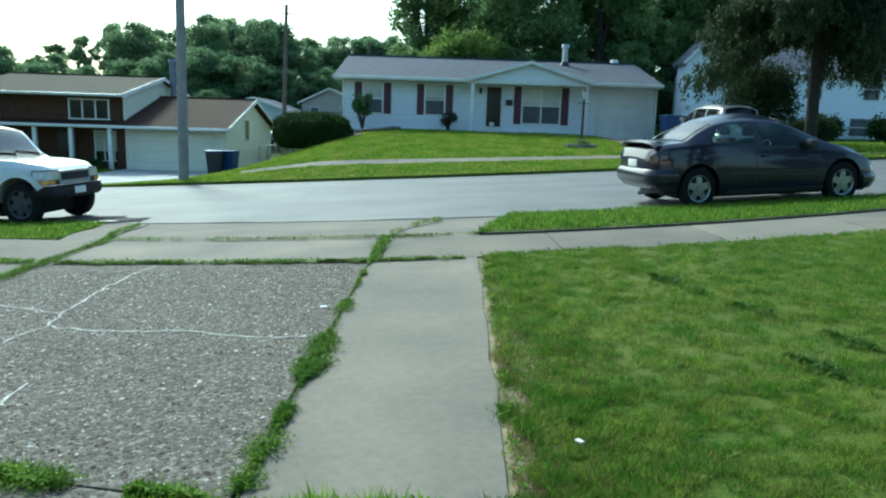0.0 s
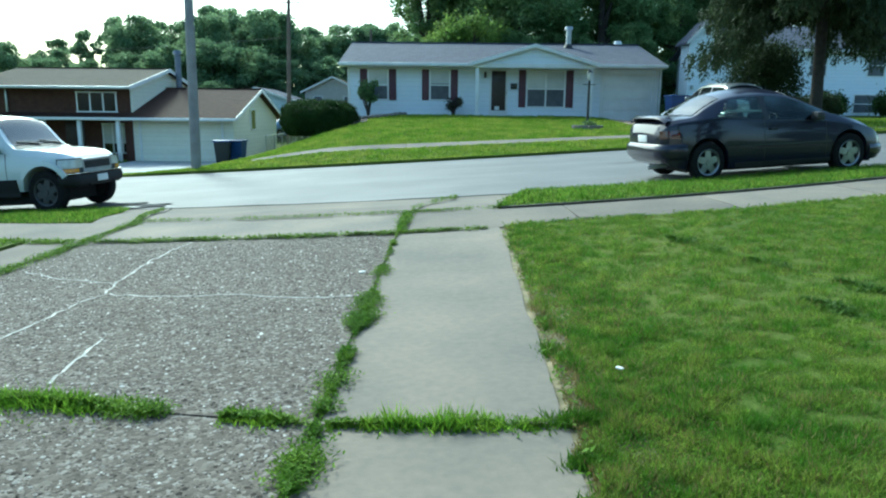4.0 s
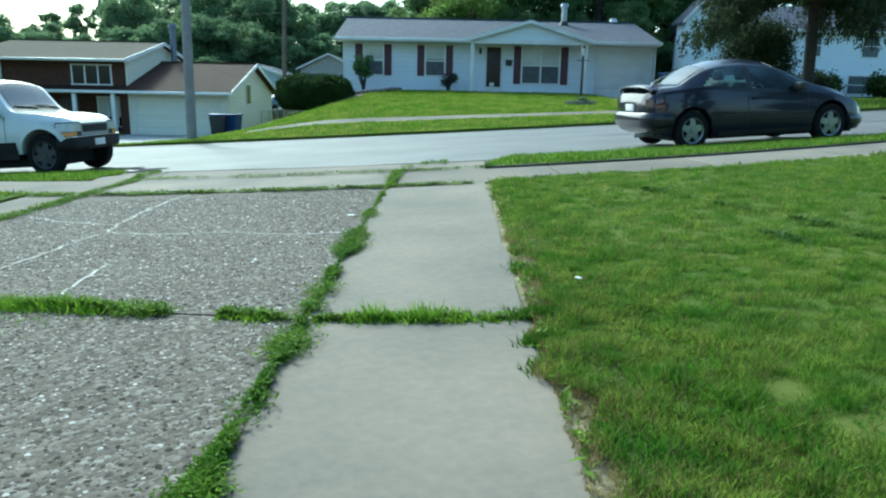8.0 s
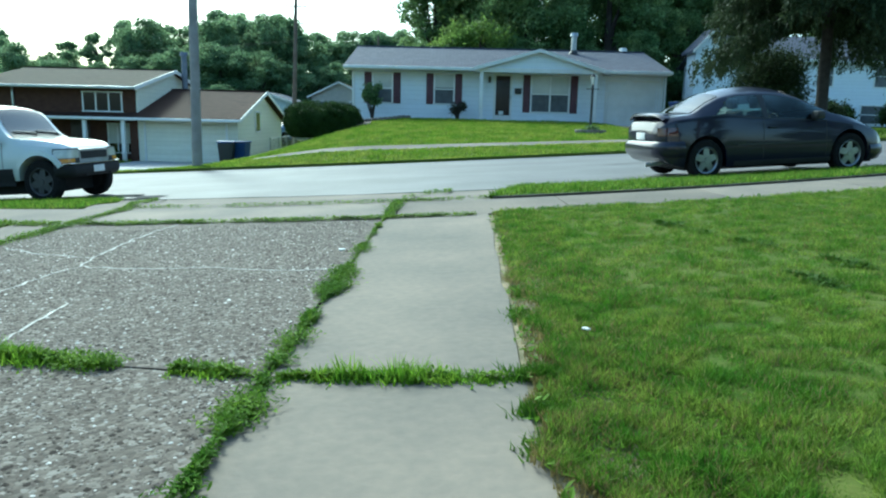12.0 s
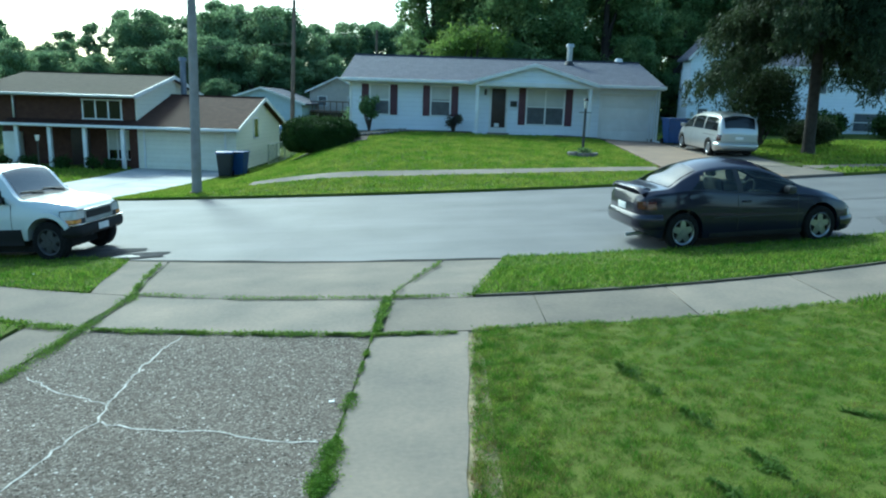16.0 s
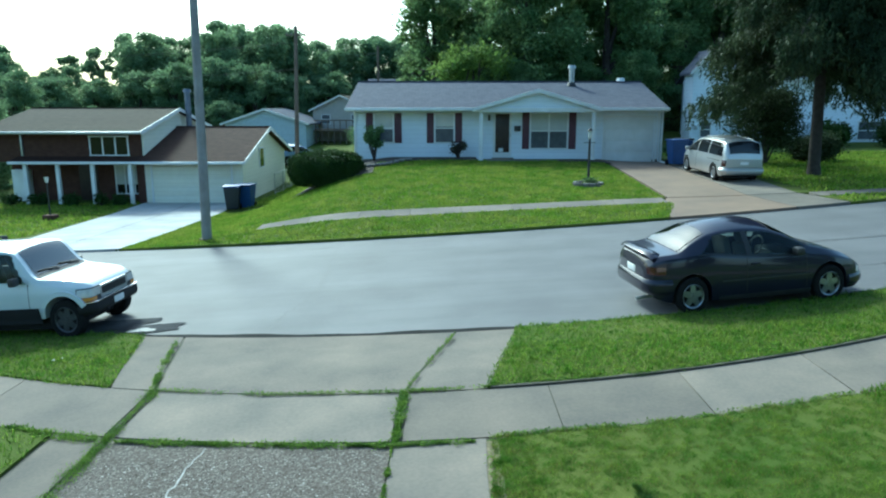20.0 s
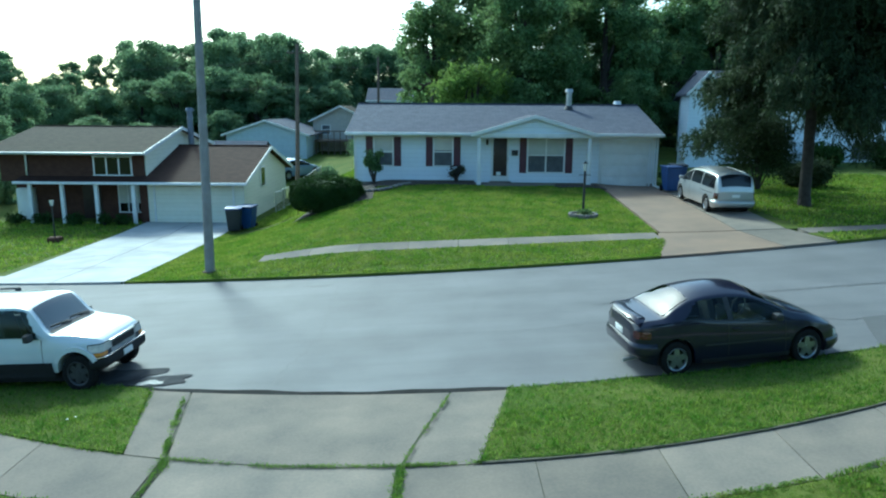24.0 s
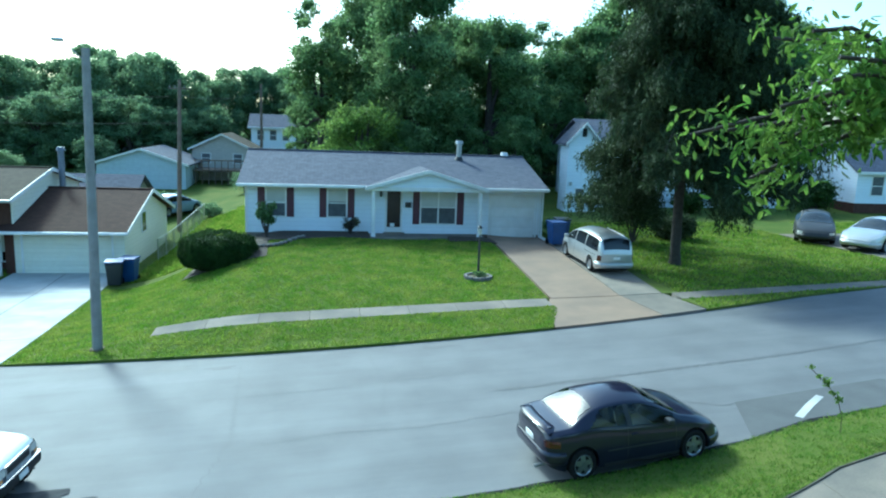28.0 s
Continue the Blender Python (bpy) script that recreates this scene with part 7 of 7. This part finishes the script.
def hedge(loc, rx, ry, h):
    """A clipped evergreen mound: small leaves over a rounded core."""
    t = thing("hedge", loc, "large rounded dark evergreen hedge beside the lawn", "hedge", turn=pose(*loc))
    n = 60000
    a, u = rng.uniform(0, 2 * np.pi, n), rng.uniform(-0.75, 1, n)
    c = np.sqrt(1 - u * u)
    e = 0.8
    sx = np.sign(np.cos(a)) * np.abs(np.cos(a)) ** e
    sy = np.sign(np.sin(a)) * np.abs(np.sin(a)) ** e
    wob = 1 + 0.05 * np.sin(a * 3 + 1 + u * 2) + 0.045 * np.sin(a * 7 + u * 6) * np.cos(u * 5 + a) + 0.025 * np.sin(a * 15 + u * 11) + rng.normal(0, 0.026, n)
    o = np.stack([sx * c**0.7 * rx * wob, sy * c**0.7 * ry * wob, (0.44 + 0.5 * np.sign(u) * np.abs(u) ** 0.8) * h * wob], 1)
    d = rng.normal(0, 1, (n, 3))
    d /= np.linalg.norm(d, axis=1)[:, None]
    b = np.cross(d, rng.normal(0, 1, (n, 3)))
    b /= np.linalg.norm(b, axis=1)[:, None]
    q = rng.uniform(0.03, 0.07, n)[:, None]
    v = np.stack([o - d * q * 0.5, o + b * q * 0.3, o + d * q * 0.5, o - b * q * 0.3], 1)
    mesh_of("foliage", v.reshape(-1, 3), np.arange(4 * n).reshape(n, 4), "hedge", t)
    bm = bmesh.new()
    bmesh.ops.create_icosphere(bm, subdivisions=3, radius=1)
    for w in bm.verts:
        x, y, z = w.co
        w.co = (math.copysign(abs(x) ** 0.8, x) * rx * 0.86, math.copysign(abs(y) ** 0.8, y) * ry * 0.86, max(0.0, 0.44 + z * 0.42) * h)
    part("core", bm, "hedge", t)
    return t


hx, hy = -3.98, 27.2
hz = float(land(hx, hy)) - 0.1
hedge((hx, hy, hz), 1.38, 1.2, 1.47 - hz)
shrub("shrub", "small leafy shrub before the ranch house window", (-2.3, 29.7, float(land(-2.3, 29.7)) + 0.05), 0.48, 0.42, 1.9, 1700, 0.11, "leaf", 4)
shrub("shrub", "plum-coloured shrub under the window", (1.3, 30.2, float(land(1.3, 30.2)) + 0.04), 0.42, 0.35, 0.95, 1500, 0.08, "plum", 5)
shrub("shrub", "dark shrub beside the garage", (10.75, 30.8, float(land(10.75, 30.8))), 0.45, 0.4, 1.2, 1500, 0.12, "leaf", 6)
for x, y, s, seed in ((-14.1, 31.2, 0.5, 7), (-15.0, 31.2, 0.5, 8), (-16.4, 31.25, 0.45, 9), (-17.9, 31.3, 0.5, 11), (-19.3, 31.4, 0.7, 10)):
    shrub("shrub", "low dark shrub along the porch", (x, y, float(land(x, y))), s, 0.45, 0.6, 900, 0.1, "hedge", seed)
for x, y, rx, h, seed in ((14.2, 29.3, 2.0, 4.1, 20), (16.9, 30.5, 1.1, 1.1, 19), (12.0, 41, 0.9, 4.6, 21), (22.5, 39.5, 1.2, 1.3, 22), (25.8, 38.5, 1.4, 1.3, 23), (19.5, 40, 0.9, 1.0, 24), (31.5, 40, 1.6, 2.4, 25)):
    shrub("shrub", "dense dark shrub beside the white house", (x, y, float(land(x, y))), rx, rx, h, 26000 if seed in (19, 20) else 5200, 0.1 if seed in (19, 20) else 0.17, "needle" if seed in (19, 20) else "hedge", seed)
for x, y, rx, h, seed in ((-7.2, 47, 0.8, 0.9, 30), (-10.5, 50, 1.2, 1.3, 31), (-6.0, 55, 1.2, 1.6, 32)):
    shrub("shrub", "shrub in a back garden", (x, y, float(land(x, y))), rx, rx, h, 1800, 0.15, "leaf_far_hazy", seed)

# unseen trees round the near house, added for darker reflections
for src, x, y, top, turn, tall in ((A2, 13.5, -7.0, 10.0, 30, 12.8), (A2, -11.0, -6.5, 9.0, 120, 12.8), (A1, 3.0, -24.0, 13.0, 210, 15), (A2, 18.0, -1.5, 10.0, 260, 12.8)):
    crown(src, x, y, top, turn, tall)

# the near street tree whose branch hangs into view
NT = thing("street_tree", (8.2, 0.6, float(land(8.2, 0.6))), "broadleaf tree with a low bright branch", "tree", turn=pose(8.2, 0.6, 0))
bm = bmesh.new()
tube(bm, (0, 0, 0.2), (-0.1, 0.2, 3.4), 0.22, 0.17, 12)
tube(bm, (-0.1, 0.2, 3.4), (-0.1, 0.3, 8.5), 0.17, 0.05, 10)
tips = [(-3.4, 3.0, 7.2), (-1.6, 2.4, 7.6), (1.8, 1.2, 7.5), (0.8, -2.2, 7.2), (-2.4, -1.0, 7.6), (2.4, 0.2, 6.4), (-2.8, -3.2, 6.8), (3.4, -1.8, 7.0), (3.2, 2.0, 7.4), (0.2, 0.4, 8.8)]
limbs(bm, (-0.1, 0.2, 4.2), tips, 0.07, 0.3)
# the low limb and its twigs that hang into view
twigs = [(x, y, z + 0.24) for x, y, z in [(-5.45, 3.5, 5.62), (-5.3, 3.3, 5.66), (-5.05, 3.2, 5.52), (-5.15, 2.95, 5.82), (-5.1, 2.75, 5.95), (-5.05, 2.6, 6.1), (-5.05, 3.35, 5.33), (-4.95, 3.0, 6.3), (-4.95, 3.4, 6.3), (-4.7, 2.6, 5.95), (-4.3, 2.6, 6.4)]]
limbs(bm, (-0.1, 0.2, 4.6), [(-4.0, 2.6, 6.24)], 0.028, 0.2)
for tw in twigs:
    limbs(bm, (-4.0, 2.65, 6.19), [tw], 0.008, 0.06)
part("trunk", bm, "bark", NT)
cs, rs = [], []
for tip in tips + twigs:
    for k in range(9):
        f = 0.3 + 0.088 * k if tip in twigs else 0.78 + 0.05 * k
        root = (-4.0, 2.65, 6.19) if tip in twigs else (-0.1, 0.2, 4.2)
        cs.append(np.array(root) * (1 - f) + np.array(tip) * f + rng.normal(0, 0.05, 3))
        rs.append(rng.uniform(0.09, 0.2))
n = 4600
pick = rng.integers(0, len(cs), n)
o = np.array(cs)[pick] + rng.normal(0, 0.62, (n, 3)) * np.array(rs)[pick][:, None]
d = rng.normal(0, 1, (n, 3)) + (0, 0, -0.9)
d /= np.linalg.norm(d, axis=1)[:, None]
b = np.cross(d, rng.normal(0, 1, (n, 3)))
b /= np.linalg.norm(b, axis=1)[:, None]
up = np.cross(b, d)
q = rng.uniform(0.055, 0.1, n)[:, None]
tip, m1, m2 = o + d * q, o + d * q * 0.3, o + d * q * 0.72
w1, w2 = b * q * 0.2, b * q * 0.15
lift = up * q * 0.09
# each leaf: two halves folded along the midrib
v = np.stack([o, m1 + w1 + lift, m2 + w2 + lift, tip, m2 - w2 + lift, m1 - w1 + lift], 1)
f = np.array([(0, 1, 2, 3), (0, 3, 4, 5)])[None] + np.arange(n)[:, None, None] * 6
mesh_of("low_branch_leaves", v.reshape(-1, 3), f.reshape(-1, 4), "branch_leaf", NT, "bright leaves hanging on the low branch")
g = np.random.default_rng(31)
over = np.stack([g.uniform(-3.4, 4.0, 34), g.uniform(-4.5, 1.8, 34), g.uniform(6.2, 10.0, 34)], 1)
v, f = leaf_cloud(np.concatenate([over, tips[2:]]), [1.2] * (34 + len(tips) - 2), 42000, 0.15, 0.2, 0.8, 0.2)
mesh_of("crown", v, f, "branch_leaf", NT)
# set on the verge in place of a low twig of the near tree
SL = thing("sapling", (9.69, 10.2, float(land(9.69, 10.2))), "thin leaning leafy stem, standing in for a low tree twig", "sapling", turn=pose(9.69, 10.2, float(land(9.69, 10.2))))
bm = bmesh.new()
stem = [Vector((0, 0, -0.05)), Vector((-0.02, 0, 0.35)), Vector((-0.1, 0.05, 0.65)), Vector((-0.3, 0.15, 0.95)), Vector((-0.55, 0.3, 1.2))]
for a, b in zip(stem, stem[1:]):
    tube(bm, a, b, 0.008, 0.006, 6)
part("stem", bm, "bark", SL)
v, f = leaf_cloud([p + Vector((0, 0, 0.04)) for p in stem[1:]] + [stem[2].lerp(stem[3], 0.5), stem[3].lerp(stem[4], 0.5)], [0.09, 0.1, 0.1, 0.07, 0.09, 0.08], 190, 0.075, 0.5, 0.8, 0.1)
mesh_of("leaves", v, f, "leaf_light", SL)

# ---- poles and wires ----
PB, PT = (-5.98, 19.1, float(land(-5.98, 19.1)) - 0.1), (-5.84, 18.95, 7.45)
SP = thing("street_pole", PB, "tall weathered grey utility pole with a street lamp arm", "pole")
part("shaft", tubed(PB, PT, 0.14, 0.10, 14), "pole", SP)
part("arm", tubed((-5.85, 18.96, 7.1), (-6.22, 18.5, 7.58), 0.018, 0.015, 8), "galv", SP)
part("lamp_head", boxed(-6.46, -6.2, 18.38, 18.56, 7.54, 7.64, 0.04), "galv", SP, "grey cobra-head street lamp")
part("base_plate", tubed((-5.98, 19.1, PB[2]), (-5.98, 19.1, PB[2] + 0.16), 0.24, 0.2, 12), "soil", SP)
KP = thing("utility_pole", (-8.3, 43, -1.2), "dark wooden utility pole behind the houses", "pole")
part("shaft", tubed((-8.52, 43, -1.4), (-8.25, 43, 7.9), 0.15, 0.1, 12), "dark_pole", KP)
part("cross_arm", boxed(-8.9, -7.6, 42.94, 43.0, 7.34, 7.41, 0.01), "dark_pole", KP)
for x in (-8.8, -8.5, -8.0, -7.7):
    part("insulator", tubed((x, 42.95, 7.42), (x, 42.95, 7.55), 0.03, 0.025, 8), "pole", KP)
KP2 = thing("utility_pole", (-6.2, 72, 1.0), "far wooden utility pole", "pole")
part("shaft", tubed((-6.2, 72, 0.5), (-6.2, 72, 9.2), 0.16, 0.11, 10), "dark_pole", KP2)


def wire(a, b, sag, parent):
    """One sagging strand, a thin square tube from end to end."""
    a, b = Vector(a), Vector(b)
    across = Vector((b.y - a.y, a.x - b.x, 0)).normalized() * 0.008
    bm = bmesh.new()
    rings = []
    for i in range(15):
        p = a.lerp(b, i / 14) - Vector((0, 0, sag * 4 * (i / 14) * (1 - i / 14)))
        rings.append([bm.verts.new(p + q) for q in (across, Vector((0, 0, 0.008)), -across, Vector((0, 0, -0.008)))])
    for p, q in zip(rings, rings[1:]):
        for k in range(4):
            bm.faces.new((p[k], p[(k + 1) % 4], q[(k + 1) % 4], q[k]))
    bm.faces.new(rings[0][::-1])
    bm.faces.new(rings[-1])
    bmesh.ops.recalc_face_normals(bm, faces=bm.faces)
    part("wire", bm, "wire", parent)


WR = thing("power_line", (-8.3, 43, 6), "thin black power lines between the poles", "cable")
for dz, dx in ((6.9, -0.5), (5.4, 0.1)):
    wire((-8.3 + dx, 42.9, dz), (-60, 62, dz + 1.0), 0.9, WR)
wire((-8.2, 43, 7.0), (-6.2, 72, 8.6), 0.5, WR)

# ---- small things ----
def wheelie_bin(loc, turn, body, lid, label):
    b = thing("wheeled_bin", loc, label, "bin", turn=pose(*loc, 0, 0, turn))
    bm = bmesh.new()
    lo = [bm.verts.new((sx * 0.25, sy * 0.28, 0.06)) for sx, sy in ((-1, -1), (1, -1), (1, 1), (-1, 1))]
    hi = [bm.verts.new((sx * 0.33, sy * 0.38, 1.0)) for sx, sy in ((-1, -1), (1, -1), (1, 1), (-1, 1))]
    bm.faces.new(lo[::-1])
    bm.faces.new(hi)
    for i in range(4):
        bm.faces.new((lo[i], lo[(i + 1) % 4], hi[(i + 1) % 4], hi[i]))
    bmesh.ops.bevel(bm, geom=list(bm.edges), offset=0.03, segments=2, affect="EDGES")
    part("body", bm, body, b)
    part("lid", boxed(-0.36, 0.36, -0.41, 0.42, 1.0, 1.08, 0.03), lid, b)
    part("handle", tubed((-0.25, 0.44, 1.0), (0.25, 0.44, 1.0), 0.02, 0.02, 8), body, b)
    for s in (-1, 1):
        part("wheel", tubed((s * 0.24, 0.3, 0.12), (s * 0.32, 0.3, 0.12), 0.12, 0.12, 14), "rubber", b)
    return b


wheelie_bin((-8.5, 29.75, float(land(-8.5, 29.75)) + 0.04), 10, "bin_dark", "bin_blue", "dark wheeled bin with a blue lid by the garage")
wheelie_bin((-8.1, 30.45, float(land(-8.1, 30.45)) + 0.02), -5, "bin_blue", "bin_blue", "blue wheeled bin by the garage")
wheelie_bin((10.35, 28.9, float(land(10.35, 28.9)) + 0.03), 5, "bin_blue", "bin_blue", "blue wheeled bin beside the minivan")
wheelie_bin((10.95, 29.9, float(land(10.95, 29.9)) + 0.03), -8, "bin_blue", "bin_dark", "blue wheeled bin beside the garage")

lx, ly = 5.55, 23.05
lz = float(land(lx, ly))
LP = thing("lamp_post", (lx, ly, lz), "black garden lamp post in a ring of stones", "lamp")
part("post", tubed((lx, ly, lz - 0.05), (lx, ly, lz + 1.55), 0.045, 0.04, 10), "black", LP)
ln = part("lantern", tubed((lx, ly, lz + 1.55), (lx, ly, lz + 1.8), 0.05, 0.08, 6), "lamp_clear", LP)
part("lantern_cap", tubed((lx, ly, lz + 1.8), (lx, ly, lz + 1.9), 0.1, 0.02, 6), "black", ln)
part("ladder_bar", tubed((lx - 0.2, ly, lz + 1.42), (lx + 0.2, ly, lz + 1.42), 0.012, 0.012, 6), "black", LP)
SR = thing("stone_ring", (lx, ly, lz), "low ring of edging stones round the lamp post", "edging")
for k in range(13):
    a = 2 * math.pi * k / 13
    bm = bmesh.new()
    box(bm, -0.1, 0.1, -0.055, 0.055, -0.03, 0.1, 0.02)
    bmesh.ops.transform(bm, verts=bm.verts, matrix=pose(lx + 0.45 * math.cos(a), ly + 0.45 * math.sin(a), lz + 0.02, 0, 0, math.degrees(a) + 90 + rng.uniform(-8, 8)))
    part("stone", bm, "stone", SR)
part("soil", tubed((lx, ly, lz - 0.02), (lx, ly, lz + 0.06), 0.42, 0.38, 16), "soil", SR)
shrub("flower_clump", "low plants at the foot of the lamp post", (lx + 0.05, ly, lz + 0.05), 0.3, 0.3, 0.25, 500, 0.07, "leaf", 40)

beds = thing("flower_bed", (0, 0, 0), "dark mulch beds along the house front", "flower bed", kind="structure")
patch("mulch", (-3.2, -3.2), (2.1, 2.1), lambda x: 29.0 - 0.25 * np.sin((x + 3) * 1.2), const(30.95), above(0.05), "mulch", beds, "", 0.3, 0.3)
patch("mulch", (-5.2, -4.9), (-2.0, -2.2), const(26.4), const(29.0), above(0.05), "mulch", beds, "", 0.3, 0.3)
patch("mulch", (5.5, 5.6), (7.6, 7.5), lambda x: 28.65 + 0.15 * np.sin(x * 3), const(29.8), above(0.05), "mulch", beds, "", 0.3, 0.3)
for k in range(16):
    x = -3.3 + k * 0.17
    y = 27.1 + 0.35 * math.sin(k * 0.5) + 0.12 * k
    bm = bmesh.new()
    bmesh.ops.create_icosphere(bm, subdivisions=2, radius=1)
    for w in bm.verts:
        w.co = w.co * (1 + 0.15 * noise.noise(w.co * 2 + Vector((k, 0, 0))))
    bmesh.ops.transform(bm, verts=bm.verts, matrix=pose(x, y, float(land(x, y)) + 0.08, 0, 0, k * 40) @ Matrix.Diagonal((0.14, 0.1, 0.08, 1)))
    tagged(part("edging_stone", bm, "stone"), "rounded grey edging stone along the bed", "stone", "bed edging")

FN = thing("chain_fence", (-7.2, 36, -1), "low chain-link fence beside the garage", "fence")
for k in range(8):
    y = 34.8 + k * 1.6
    x = -7.9 + 0.05 * k
    z = float(land(x, y))
    part("post", tubed((x, y, z), (x, y, z + 1.15), 0.03, 0.03, 8), "galv", FN)
    if k < 7:
        z2 = float(land(x + 0.05, y + 1.6))
        part("rail", tubed((x, y, z + 1.12), (x + 0.05, y + 1.6, z2 + 1.12), 0.02, 0.02, 6), "galv", FN)
        part("rail", tubed((x, y, z + 0.15), (x + 0.05, y + 1.6, z2 + 0.15), 0.008, 0.008, 5), "galv", FN)
        bm = bmesh.new()
        for j in range(14):
            for s in (0, 1):
                f0, f1 = j / 14, min(1, (j + 3) / 14)
                a, b = (0.15, 1.1) if s else (1.1, 0.15)
                tube(bm, (x + 0.05 * f0, y + 1.6 * f0, z + (z2 - z) * f0 + a), (x + 0.05 * f1, y + 1.6 * f1, z + (z2 - z) * f1 + b), 0.004, 0.004, 3)
        part("mesh", bm, "galv", FN)
gx_, gy_ = -14.95, 27.0
gz_ = float(land(gx_, gy_))
GP = thing("garden_lamp", (gx_, gy_, gz_), "thin garden lamp post on a brick base", "lamp")
part("base", boxed(gx_ - 0.22, gx_ + 0.22, gy_ - 0.22, gy_ + 0.22, gz_ - 0.05, gz_ + 0.22, 0.03), "brick", GP)
part("post", tubed((gx_, gy_, gz_ + 0.2), (gx_, gy_, gz_ + 1.5), 0.03, 0.03, 8), "black", GP)
part("lantern", tubed((gx_, gy_, gz_ + 1.5), (gx_, gy_, gz_ + 1.72), 0.06, 0.09, 6), "lamp_clear", GP)
# litter
for x, y, s in ((0.19, 4.33, 0.02), (1.36, 2.3, 0.014), (0.33, 3.1, 0.015), (-4.7, 9.0, 0.028), (-4.62, 9.1, 0.022)):
    bm = bmesh.new()
    box(bm, -s, s, -s * 0.7, s * 0.7, 0, s * 0.5, s * 0.2)
    bmesh.ops.transform(bm, verts=bm.verts, matrix=pose(x, y, float(land(x, y)) + (0.0 if x < 1.2 else 0.035), 4, 0, x * 90))
    tagged(part("paper_scrap", bm, "litter"), "small crumpled white scrap on the ground", "litter")
